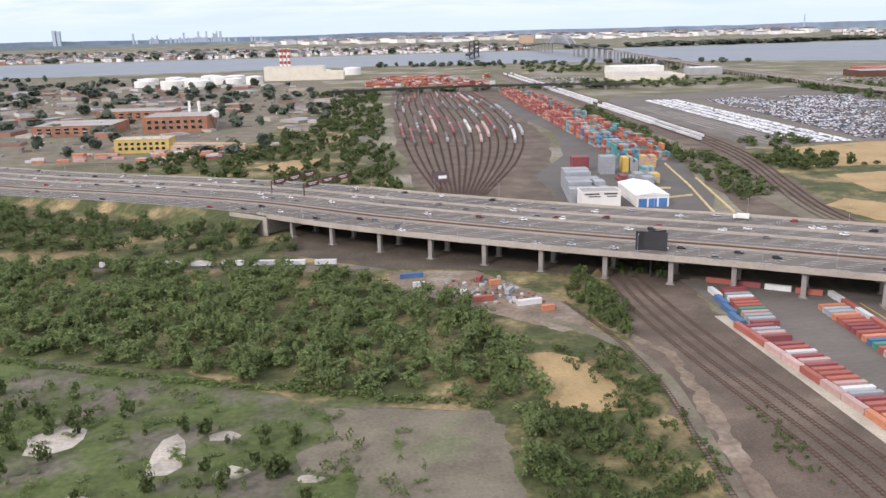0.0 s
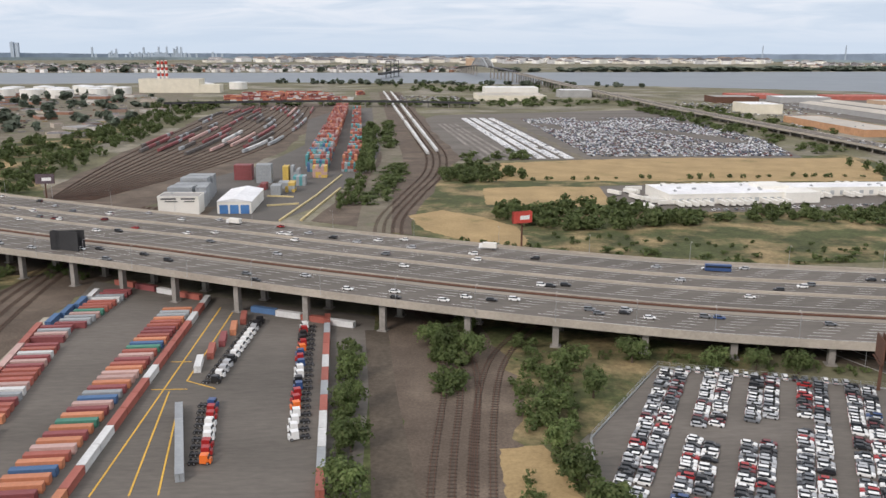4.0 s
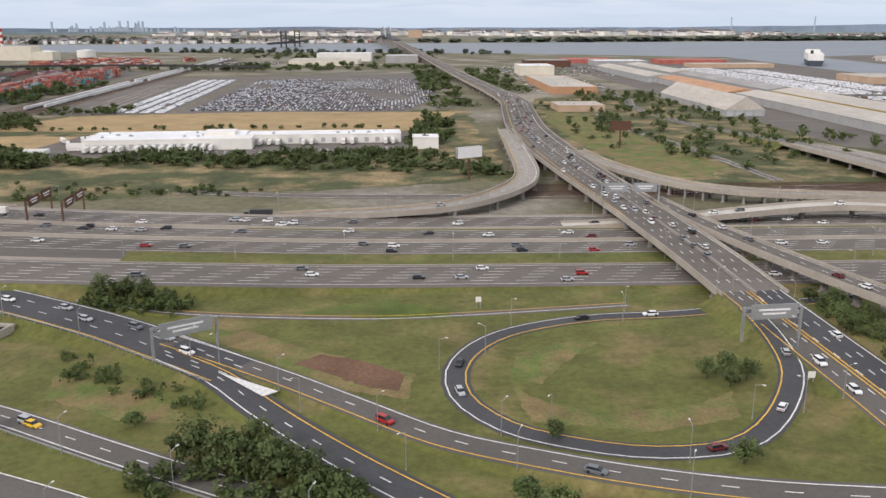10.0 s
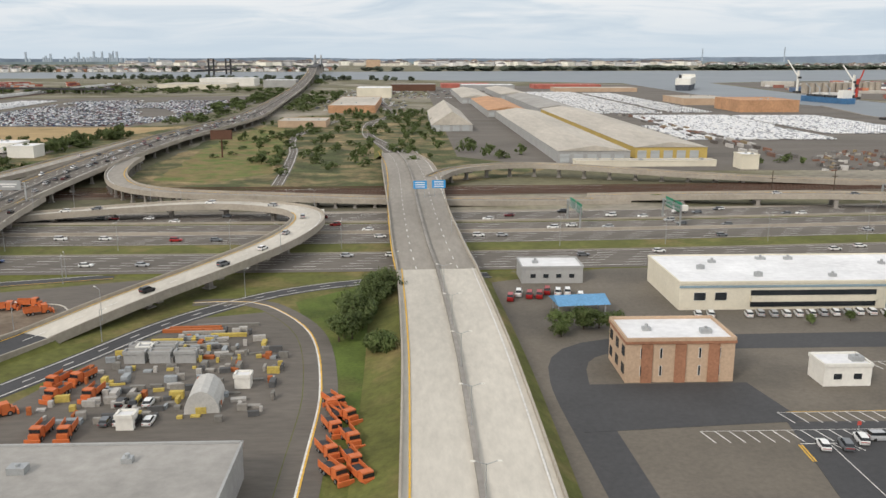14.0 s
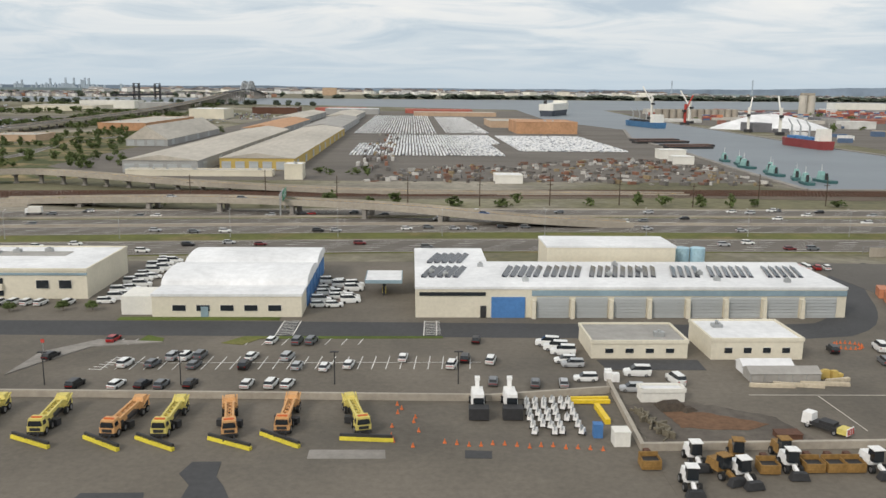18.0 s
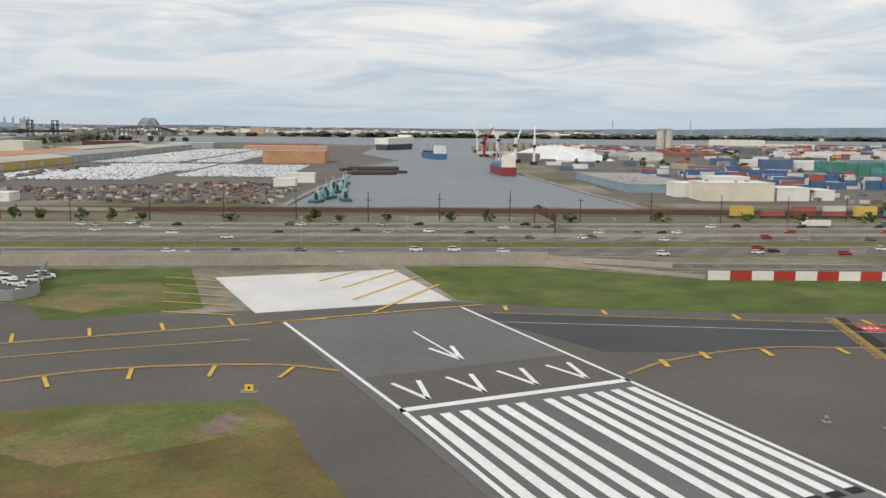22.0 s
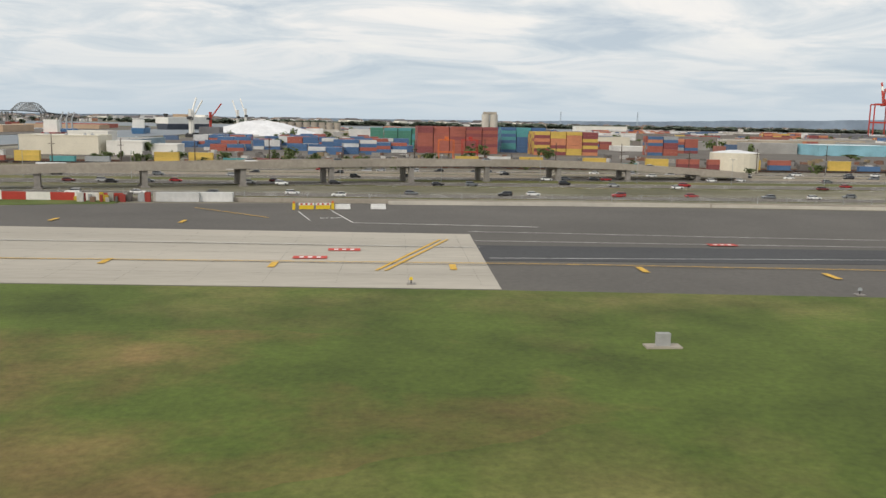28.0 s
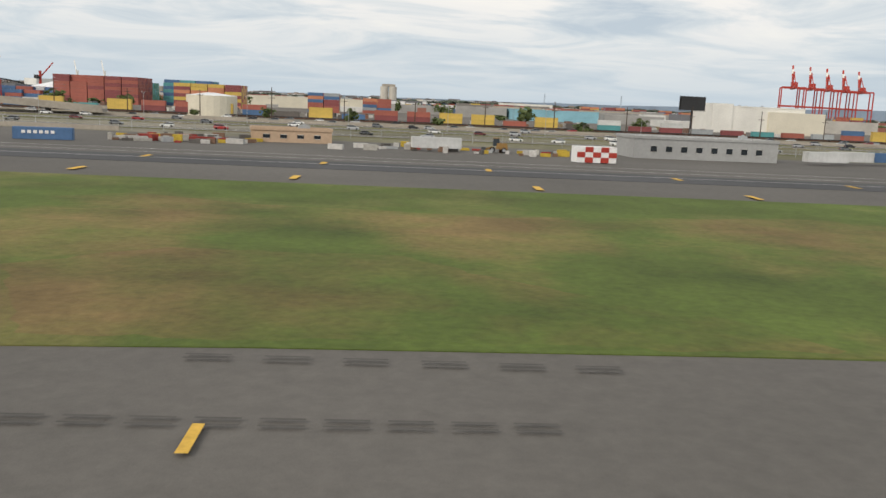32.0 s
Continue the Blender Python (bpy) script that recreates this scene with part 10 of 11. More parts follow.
# tyre marks and patches
tm = Shape()
for k in range(9):
    x = 1234 + k * 1.25
    for o in (0, 0.35):
        flat_bar(tm, (x, 12.4 + o), (x + 0.9, 12.4 + o), 0.09, 0.115)
for k in range(6):
    x = 1236.6 + k * 1.9
    for o in (0, 0.3):
        flat_bar(tm, (x, 16.6 + o - 0.05 * k), (x + 1.1, 16.6 + o - 0.05 * k), 0.1, 0.115)
flat_bar(tm, (1170.5, 19.5), (1176, 27.5), 1.1, 0.112)
flat_bar(tm, (1195, 19.3), (1197.4, 19.3), 2.4, 0.112)
paint("tyre_mark", tm, mat("worn_rubber", (0.085, 0.078, 0.07), 0.9, vary=0.2, scale=2.0), "dark tyre marks and tar patches")
dkband = Shape()
flat_bar(dkband, (1180, 6), (1400, 2), 5, 0.11)
paint("tar_band", dkband, ASPHALT_D, "dark band of runway asphalt")


# red and white board fence
bf = thing("board_fence", "low red and white striped board fence along grass", "fence")
n_ = 38
for i in range(n_):
    a = Vector((907, 138.2)).lerp(Vector((1047, 134.2)), i / n_)
    b = Vector((907, 138.2)).lerp(Vector((1047, 134.2)), (i + 1) / n_)
    h_ = 1.6 - 0.4 * i / n_
    part("board", Shape().bar((a.x, a.y, h_ / 2), (b.x, b.y, h_ / 2), 0.15, h_), WALL_WHITE if i % 2 == 0 else RED, bf)
wl = Shape().bar((787, 151.9, 1.05), (882.8, 155.3, 0.85), 0.4, 2.0).bar((882.8, 155.3, 0.3), (907, 139.4, 0.3), 0.35, 0.6).bar((1047, 135, 0.35), (1200, 131, 0.35), 0.35, 0.7)
tagged(part("concrete_barrier", wl, CONCRETE), "low pale concrete barrier beyond the taxiway", "", "", "structure")
fp = Shape()
for x in np.arange(785, 1420, 5.0):
    y = 160.5 if x < 900 else (141 if x < 1047 else 137.5)
    fp.box(x, y, 0, 0.06, 0.06, 1.5)
for a, b, y in ((785, 900, 160.5), (900, 1047, 141), (1047, 1420, 137.5)):
    for z in (0.5, 1.0, 1.45):
        fp.bar((a, y, z), (b, y, z), 0.025)
tagged(part("perimeter_fence", fp, STEEL), "thin wire perimeter fence", "fence")


def guidance_sign(x, y, deg, w, yellow, black=0.0, lab="yellow taxiway guidance sign on a pad"):
    ob = thing("guidance_sign", lab, "sign", group="taxiway signs")
    ob.matrix_basis = at(x, y, 0.05, deg)
    part("pad", Shape().box(0, 0, 0, w + 0.8, 0.9, 0.05), CONC_GREY, ob)
    part("panel", Shape().box(-black / 2, 0, 0.12, w - black, 0.16, 0.55), YELLOW if yellow else STEEL_DARK, ob)
    if black:
        part("black_panel", Shape().box((w - black) / 2, 0, 0.12, black, 0.16, 0.55), ROAD_BLACK, ob)
    b = Shape()
    for k in range(max(1, int(w / 0.6))):
        b.box(-w / 2 + 0.4 + k * 0.6, -0.09, 0.28, 0.22, 0.02, 0.24)
    part("lettering", b, ROAD_BLACK if yellow else YELLOW, ob)
    for s in (-1, 1):
        part("leg", Shape().box(s * w * 0.35, 0, 0, 0.06, 0.06, 0.2), STEEL, ob)


guidance_sign(1134, 56.4, 0, 1.5, True, 0.3)
guidance_sign(1133.5, 44.5, 0, 2.2, True, 0.6)
guidance_sign(1170, 43.2, 0, 2.2, True, 0.7)
guidance_sign(896, 67.5, 0, 1.2, True)
guidance_sign(841, 79.5, 0, 0.8, True)
for x, y in ((1089, 66), (1124, 62), (1179, 59.5), (1162, 43.4), (1185, 60.8), (818, 74), (907.5, 84), (891, 69.5), (900, 57), (917, 67.5), (932, 67.6), (963, 55.5), (968, 56.5), (1103, 46.5), (1196.3, 19.2), (803, 106)):
    ob = thing("edge_light", "small taxiway light on a concrete foot", "light", group="taxiway lights")
    ob.matrix_basis = at(x, y, 0.06)
    part("foot", Shape().box(0, 0, 0, 0.7, 0.7, 0.06), CONC_GREY, ob)
    part("stem", Shape().cyl(0, 0, 0.05, 0.4, 0.05, 0.05, 6), STEEL_DARK, ob)
    part("lamp", Shape().box(0, 0, 0.35, 0.3, 0.2, 0.22, 0, 0, 0.7), YELLOW if x in (1196.3, 1089) else STEEL, ob)
ob = thing("marker_cabinet", "white and red checkered equipment cabinet in grass", "cabinet")
ob.matrix_basis = at(960.4, 57.5, 0.05, 0)
part("body", Shape().box(0, 0, 0.3, 1.7, 1.2, 1.7), WHITE_PAINT, ob)
for i in range(2):
    for j in range(2):
        if (i + j) % 2:
            part("check", Shape().box(-0.42 + 0.85 * i, -0.61, 0.32 + 0.84 * j, 0.84, 0.04, 0.82), RED, ob)
            part("check", Shape().box(0.86, -0.3 + 0.6 * i, 0.32 + 0.84 * j, 0.04, 0.6, 0.82), RED, ob)
part("leg", Shape().box(-0.5, 0, 0, 0.15, 0.6, 0.35).box(0.5, 0, 0, 0.15, 0.6, 0.35), STEEL, ob)
ob = thing("weather_mast", "thin white weather mast with a cabinet", "mast")
ob.matrix_basis = at(968, 66, 0.05)
part("mast", Shape().cyl(0, 0, 0, 1.8, 0.05, 0.04, 6).bar((-0.3, 0, 1.75), (0.3, 0, 1.85), 0.05), WHITE_PAINT, ob)
part("box", Shape().box(2.2, -1.0, 0.2, 0.7, 0.4, 0.5), WHITE_PAINT, ob)
ob = thing("drum", "dark steel drum lying in grass", "drum", Shape().bar((-1.4, 0, 0.55), (1.4, 0, 0.55), 1.1, 1.1), STEEL_DARK)
ob.matrix_basis = at(964.2, 56.2, 0.05)
ob = thing("wind_cone", "small orange wind cone on a post", "wind cone")
ob.matrix_basis = at(1043.5, 57, 0.05)
part("post", Shape().cyl(0, 0, 0, 1.1, 0.05, 0.05, 6), STEEL, ob)
part("cone", loft(Shape(), [(0, [(0.2 * math.cos(a), 1.1 + 0.2 * math.sin(a)) for a in np.linspace(0, 5.6, 8)]), (1.1, [(0.09 * math.cos(a), 1.15 + 0.09 * math.sin(a)) for a in np.linspace(0, 5.6, 8)])]), ORANGE, ob)
ob = thing("wind_cone", "orange marker on a post in grass", "wind cone")
ob.matrix_basis = at(822, 60.5, 0.05)
part("post", Shape().cyl(0, 0, 0, 0.6, 0.05, 0.05, 6), STEEL, ob)
part("cone", Shape().bar((0, 0, 0.6), (0.5, 0.4, 1.3), 0.3), ORANGE, ob)
ob = thing("equipment_box", "pale grey equipment box on a concrete slab in grass", "cabinet")
ob.matrix_basis = at(1103, 46.6, 0.05)
part("slab", Shape().box(0, 0, 0, 2.1, 0.9, 0.12), CONCRETE, ob)
part("box", Shape().box(0, 0, 0.12, 0.8, 0.4, 0.75), WALL_GREY, ob)
for i in range(10):
    o = thing("light_bar", "white approach light bar lying beside a service road", "light", Shape().box(0, 0, 0.05, 1.3, 0.11, 0.1), WHITE_PAINT, "approach lights")
    o.matrix_basis = at(1030.6 + 1.2 * (i % 3) if i < 5 else 1038.8 + 1.2 * (i % 3), 50.6 + 0.6 * (i % 5), 0.03)
for i in range(5):
    o = new("traffic_cone", cme)
    o.matrix_basis = at(1034.2 + 0.8 * i, 50.6 - 0.1 * i, 0.09)
    tagged(o, "small orange traffic cone on asphalt", "traffic cone", "traffic cones")
flat = Shape()
flat_bar(flat, (1033.6, 50.2), (1038.6, 49.4), 0.35)
flat_bar(flat, (1036.5, 60), (1041, 59.8), 0.25)
paint("road_marking", flat, WHITE_PAINT, "white bars on a service road")

# clutter along the far side of the taxiway
put_container(1200.5, 101, 0.06, 12, "blue", True, "apron containers", "with white lettering on the apron")
lb = Shape()
for k in range(6):
    lb.box(1198.6 + 0.62 * k, 99.88 + 0.132 * k, 0.75, 0.4, 0.05, 0.36, radians(12))
tagged(part("lettering", lb, WHITE_PAINT), "white bars of lettering on a container", "", "", "structure")
for x, y, c in ((1055.5, 134, "white"), (1060.5, 134.6, "white")):
    put_container(x, y - 0.4, 0.06, 2, c, True, "apron containers", "beside a gate")
gate = thing("barrier_gate", "two low yellow and white barrier gates with orange lamps", "gate")
gate.matrix_basis = at(1077.2, 123.4, 0.06, 9)
for gx in (-1.2, 1.2):
    leaf = part("gate_leaf", Shape().box(gx, 0, 0.05, 2.1, 0.14, 0.55), YELLOW, gate)
    part("rail", Shape().box(gx, 0, 0.62, 2.2, 0.1, 0.32), WHITE_PAINT, leaf)
    for k in range(3):
        part("stripe", Shape().box(gx - 0.7 + 0.7 * k, -0.06, 0.66, 0.34, 0.04, 0.24), ROAD_RED, leaf)
for gx in (-3.0, 2.6):
    part("post", Shape().box(gx, 0, 0, 0.4, 0.4, 0.9), YELLOW, gate)
    part("lamp", Shape().box(gx, 0, 0.9, 0.3, 0.3, 0.3), ORANGE, gate)
for x, y, L in ((1081.2, 124.3, 2.2), (1086.4, 124.8, 2.2)):
    o = thing("block_barrier", "white concrete barrier block beside a gate", "barrier", Shape().box(0, 0, 0, L, 0.5, 0.4).box(0, 0, 0.4, L, 0.3, 0.35), WHITE_PAINT, "barrier blocks")
    o.matrix_basis = at(x, y, 0.06, 9)
tagged(part("low_wall", Shape().bar((1088, 132.2, 0.3), (1140, 132.6, 0.3), 0.4, 0.6).bar((1140, 132.6, 0.25), (1172, 130.4, 0.25), 0.4, 0.5), CONC_PALE), "long low pale concrete wall along the apron edge", "", "", "structure")
gl = Shape()
for a, b in (((1077.6, 109.3), (1075.2, 119.9)), ((1083.2, 107.1), (1079.4, 123)), ((1083.2, 107.1), (1106.4, 104.1))):
    gl.bar((*a, 0.1), (*b, 0.1), 0.16, 0.02)
tagged(part("road_marking", gl, ROAD_WHITE), "white lane lines at an apron gate", "", "", "structure")
text_mark("STOP", 1080.2, 112, 0.12, 8, 1.3, ROAD_WHITE, "white painted stop lettering on asphalt")
for x, y, c in ((1247.5, 109, "white"), (1303, 114, "white"), (1309, 118, "white"), (1316, 120, "blue")):
    put_container(x, y, 0.5, 8, c, True, "apron trailers", "on the apron edge")
ob = thing("marker_cabinet", "red and white checkered equipment hut", "cabinet")
ob.matrix_basis = at(1266, 98.5, 0.05, 8)
part("body", Shape().box(0, 0, 0.05, 5.0, 2.0, 1.9), WHITE_PAINT, ob)
for i in range(5):
    for j in range(3):
        if (i + j) % 2:
            part("check", Shape().box(-2.0 + i, -1.02, 0.07 + 0.62 * j, 1.0, 0.05, 0.62), RED, ob)
clut = Shape()
for x, y in scatter([(1206, 104), (1222, 106), (1224, 118), (1208, 118)], 70, g4, 0.5):
    clut.box(x, y, 0.05, g4.uniform(0.4, 2.4), g4.uniform(0.3, 0.9), g4.uniform(0.2, 0.9), g4.uniform(-0.3, 0.5))
for x, y in scatter([(1234, 104), (1262, 106), (1272, 116), (1240, 118)], 50, g4, 0.7):
    clut.box(x, y, 0.05, g4.uniform(0.4, 2.0), g4.uniform(0.3, 0.8), g4.uniform(0.2, 0.8), g4.uniform(-0.3, 0.5))
for x, y in scatter([(1040, 131), (1054, 131), (1054, 135), (1040, 135)], 24, g4, 0.4):
    clut.box(x, y, 0.05, g4.uniform(0.3, 1.0), 0.4, g4.uniform(0.5, 1.5))
tagged(part("apron_clutter", clut, mat("apron_mixed", (0.3, 0.3, 0.3), 0.8, island=[(0.4, 0.38, 0.34), (0.12, 0.11, 0.10), (0.5, 0.48, 0.45), (0.2, 0.12, 0.08), (0.35, 0.36, 0.36), (0.5, 0.35, 0.05), (0.3, 0.05, 0.04)])), "stored barriers, boxes and material on the apron edge", "clutter", "", "stuff")
for i in range(26):
    put_car(1010 + i * 12 + g4.uniform(-4, 4), 146 + g4.uniform(-1, 3) + (4 if i > 6 else 0), 0.08, 0 if i % 2 else 180, None, None, "cars on the service road")
sv = Ribbon([(890, 152, 0.06, 7), (1000, 149, 0.06, 7), (1120, 147, 0.06, 7), (1420, 146, 0.06, 7)])
vo = fill_road("service_road", sv, ASPHALT, GRASS_HW, "service road behind the airfield fence")
mark_road(vo, sv, 3, 0.5, 0)
copy_thing(ld, at(1256, 112, 0.06, 170))


# ---- port, bay shore and skyline ----
g5 = random.Random(31)


def shed_row(name, x0, y0, x1, y1, h, roof, wall, label, gable=2.0):
    ob = hall(name, x0, y0, x1, y1, h, wall, roof, label, "warehouse", gable=gable, along="y")
    sx, sy = x1 - x0, y1 - y0
    for i in range(int(sy / 26)):
        part("dock_door", Shape().box(sx / 2 + 0.05, -sy / 2 + 10 + i * 26, 0.4, 0.2, 5, 3), DOOR_GREY, ob)
    for i in range(int(sx / 5)):
        part("end_door", Shape().box(-sx / 2 + 2.5 + i * 5, -sy / 2 - 0.05, 0.2, 3.4, 0.2, 3.0), DOOR_GREY, ob)
    return ob


shed_row("port_shed", 595.5, 308, 622, 540, 4.4, ROOF_TAN, WALL_GREY, "long port shed with a low grey-tan roof")
shed_row("port_shed", 591, 545, 616, 700, 4.6, ROOF_ORANGE, WALL_GREY, "long port shed with an orange roof")
shed_row("port_shed", 584, 705, 609, 900, 5, ROOF_TAN, WALL_GREY, "long port shed with a low tan roof")
shed_row("port_shed", 627, 320, 654.5, 560, 4.4, ROOF_TAN, WALL_YELLOW, "long port shed with a tan roof and yellow end wall")
shed_row("port_shed", 626, 565, 652, 760, 4.6, ROOF_GREY, WALL_GREY, "long port shed with a grey roof")
shed_row("port_shed", 622, 765, 648, 930, 5, ROOF_TAN, WALL_GREY, "long port shed with a weathered tan roof")
shed_row("port_shed", 553, 442, 574, 560, 3.4, ROOF_TAN, WALL_GREY, "salt shed with a steep tan roof", 7.0)
hall("port_office", 655.5, 288, 661.5, 296, 5, WALL_CREAM, ROOF_WHITE, "small cream port office of two storeys", roof_units=2)
hall("office_row", 600, 297, 650, 303, 2.0, WALL_CREAM, ROOF_TAN, "low cream office row at the port gate", roof_units=4)
for x0, y0, x1, y1, h, w_, r_, lab in ((770, 590, 812, 640, 8, ROOF_ORANGE, ROOF_ORANGE, "orange transit shed by the dock"), (760, 680, 800, 740, 5, WALL_TAN, ROOF_TAN, "tan transit shed by the dock"), (690, 1030, 770, 1075, 4.5, ROOF_RED, ROOF_RED, "long red quay shed"), (580, 1060, 640, 1110, 4.5, ROOF_RED, ROOF_RED, "long red quay shed"), (700, 940, 790, 975, 4, WALL_TAN, ROOF_TAN, "low tan shed along the quay"), (486, 590, 518, 720, 5, ROOF_ORANGE, ROOF_TAN, "low store with an orange wall"), (492, 806, 524, 850, 9, WALL_CREAM, ROOF_WHITE, "tall cream cold store with a white roof"), (470, 470, 496, 496, 3.4, WALL_TAN, ROOF_TAN, "low tan store with a flat roof"), (250, 1010, 330, 1080, 6, WALL_CREAM, ROOF_TAN, "wide low warehouse with a tan roof"), (270, 1130, 340, 1170, 10, WALL_WHITE, ROOF_WHITE, "white factory block beside the bay"), (360, 1080, 400, 1110, 9, WALL_GREY, ROOF_WHITE, "grey office block by the bay"), (520, 970, 570, 1010, 7, STEEL_RUST, ROOF_GREY, "rusty brown shed with a grey roof"), (600, 980, 660, 1020, 6, WALL_GREY, ROOF_WHITE, "grey shed with a white roof")):
    hall("port_building", x0, y0, x1, y1, h, w_, r_, lab, "warehouse", roof_units=3)
# parked new cars at the port
far = []
for x0, y0, x1, y1, dx, dy in ((670, 394, 742, 470, 1.6, 2.9), (684, 474, 748, 558, 1.6, 2.9), (752, 424, 806, 552, 1.6, 2.9), (660, 580, 716, 930, 2.0, 6.0), (722, 590, 752, 900, 2.0, 6.0)):
    for x in np.arange(x0, x1, dx):
        for y in np.arange(y0, y1, dy):
            if g5.random() < 0.9:
                far.append((x, y, 90))
lot_stuff("stored_cars", far, "white wrapped new cars in dense port rows", PALE)
far = [(g5.uniform(468, 600), 620 + 8 * g5.randint(0, 45), 0) for _ in range(420)] + [(g5.uniform(150, 230), 960 + 7 * g5.randint(0, 20), 0) for _ in range(260)]
lot_stuff("stored_cars", [(x, y, d) for x, y, d in far if not (540 < x < 680 and 600 < y < 800)], "cars parked in port lots", MIXED)
# scrap yard and small craft at the head of the basin
clut = Shape()
for x, y in scatter([(680, 284), (816, 276), (820, 345), (800, 380), (700, 330)], 520, g5, 0.8):
    clut.box(x, y, 0, g5.uniform(0.6, 3.2), g5.uniform(0.4, 1.5), g5.uniform(0.3, 1.3), g5.uniform(0, 3))
for x, y in scatter([(690, 300), (690, 560), (676, 560), (676, 330)], 60, g5, 1.5):
    clut.box(x, y, 0, 6.5, 1.3, 1.4, 1.57)
tagged(part("scrap_heap", clut, mat("port_mixed", (0.3, 0.3, 0.3), 0.8, island=[(0.30, 0.28, 0.25), (0.11, 0.095, 0.085), (0.5, 0.48, 0.45), (0.17, 0.10, 0.075), (0.22, 0.11, 0.075), (0.2, 0.19, 0.18), (0.14, 0.13, 0.12), (0.26, 0.20, 0.12)])), "heaps of scrap, boxes and machines by the dock", "scrap", "", "stuff")
for x, y, w_, h_ in ((812, 360, 9, 3.2), (730, 284, 9, 2.6), (816, 388, 12, 4)):
    hall("dock_shed", x - w_ / 2, y - 4, x + w_ / 2, y + 4, h_, WALL_WHITE, ROOF_WHITE, "low white dock shed with a flat roof", "shed")


def hull(ob, L, B, D, material, z=-0.3):
    secs = []
    for u, k in ((-0.5, 0.8), (-0.42, 1), (0.3, 1), (0.42, 0.7), (0.5, 0.06)):
        w = B / 2 * k
        secs.append((u * L, [(-w * 0.85, z), (w * 0.85, z), (w, D), (-w, D)]))
    return part("hull", loft(Shape(), secs), material, ob)


def tug(x, y, deg, label="green tugboat moored at the dock"):
    ob = thing("tugboat", label, "boat", group="tugboats")
    ob.matrix_basis = at(x, y, 0.04, deg) @ Matrix.Diagonal((0.8, 0.8, 0.72, 1))
    hull(ob, 14, 4.6, 1.3, TEAL)
    part("wheelhouse", Shape().box(1, 0, 1.3, 4.5, 3.0, 2.2, top=0.9).box(2, 0, 3.5, 2.4, 2.2, 1.6, top=0.85), mat("tug_green", (0.25, 0.42, 0.40), 0.5) if "tug_green" not in MATS else MATS["tug_green"], ob)
    part("funnel", Shape().cyl(-1.5, 0, 1.3, 4.4, 0.7, 0.6, 8), STEEL_DARK, ob)
    part("mast", Shape().cyl(2, 0, 5, 8.2, 0.1, 0.06, 6), WHITE_PAINT, ob)


for x, y, d in ((831, 284, 80), (834, 298, 70), (832, 312, 95), (836, 326, 60), (833, 342, 100), (836, 356, 85), (840, 290, 100), (836, 374, 80)):
    tug(x, y, d)
for x, y, d, L in ((846, 455, 12, 26), (850, 470, 10, 30), (844, 500, 14, 34), (846, 520, 12, 30)):
    ob = thing("barge", "flat dark barge moored at the dock", "boat", group="barges")
    ob.matrix_basis = at(x, y, 0, d)
    part("hull", Shape().box(0, 0, -0.3, L, 7, 1.6), STEEL_DARK, ob)
    part("deck", Shape().box(0, 0, 1.3, L * 0.96, 6.4, 0.12), STEEL_RUST, ob)


# car carrier in the channel
ob = thing("car_carrier", "tall white and dark car carrier ship", "ship")
ob.matrix_basis = at(866, 1010, 0, 68)
L, B = 92, 18
hull(ob, L, B, 6.5, mat("ship_dark", (0.06, 0.07, 0.09), 0.5))
part("upper_hull", loft(Shape(), [(-0.5 * L, [(-B * 0.46, 6.5), (B * 0.46, 6.5), (B * 0.46, 13.5), (-B * 0.46, 13.5)]), (0.36 * L, [(-B / 2, 6.5), (B / 2, 6.5), (B / 2, 14.5), (-B / 2, 14.5)]), (0.47 * L, [(-B * 0.3, 6.5), (B * 0.3, 6.5), (B * 0.3, 13), (-B * 0.3, 13)])]), WALL_WHITE, ob)
part("bridge", Shape().box(0.32 * L, 0, 14.4, 7, B * 0.9, 2.6), WALL_WHITE, ob)
part("funnel", Shape().box(-0.36 * L, 4, 13.5, 4, 3, 4), STEEL_DARK, ob)


def cargo_ship(x, y, deg, L, hull_m, label, cargo):
    ob = thing("cargo_ship", label, "ship")
    ob.matrix_basis = at(x, y, 0, deg)
    hull(ob, L, L * 0.17, 4.6, hull_m)
    part("superstructure", Shape().box(-0.38 * L, 0, 4.5, L * 0.1, L * 0.14, 6.5, top=0.9), WALL_WHITE, ob)
    for k in range(3):
        part("hatch", Shape().box((-0.18 + 0.2 * k) * L, 0, 4.5, L * 0.16, L * 0.12, 1.6), cargo, ob)
    for k in range(3):
        part("deck_crane", Shape().cyl((-0.08 + 0.2 * k) * L, 0, 4.5, 12, 0.6, 0.5, 8).bar(((-0.08 + 0.2 * k) * L, 0, 11.5), ((0.02 + 0.2 * k) * L, 0, 15), 0.5), STEEL, ob)


cargo_ship(893, 720, 100, 66, mat("hull_blue", (0.06, 0.16, 0.30), 0.5), "blue cargo ship at the quay", STEEL_DARK)
cargo_ship(918, 474, 93, 50, mat("hull_red", (0.25, 0.05, 0.05), 0.5), "dark red cargo ship at the quay", BLUE)


def harbour_crane(x, y, h, deg, label="white mobile harbour crane on the quay", m_=WALL_WHITE):
    ob = thing("harbour_crane", label, "crane")
    ob.matrix_basis = at(x, y, 0, deg)
    part("base", Shape().box(0, 0, 0, 7, 5, 2.4), STEEL_DARK, ob)
    part("tower", Shape().box(0, 0, 2.4, 1.8, 1.8, h * 0.62), m_, ob)
    part("boom", Shape().bar((0, 0, h * 0.5), (h * 0.42, 0, h), 0.9), m_, ob)
    part("counterweight", Shape().box(-1.8, 0, h * 0.45, 3, 2.4, 2), STEEL_DARK, ob)


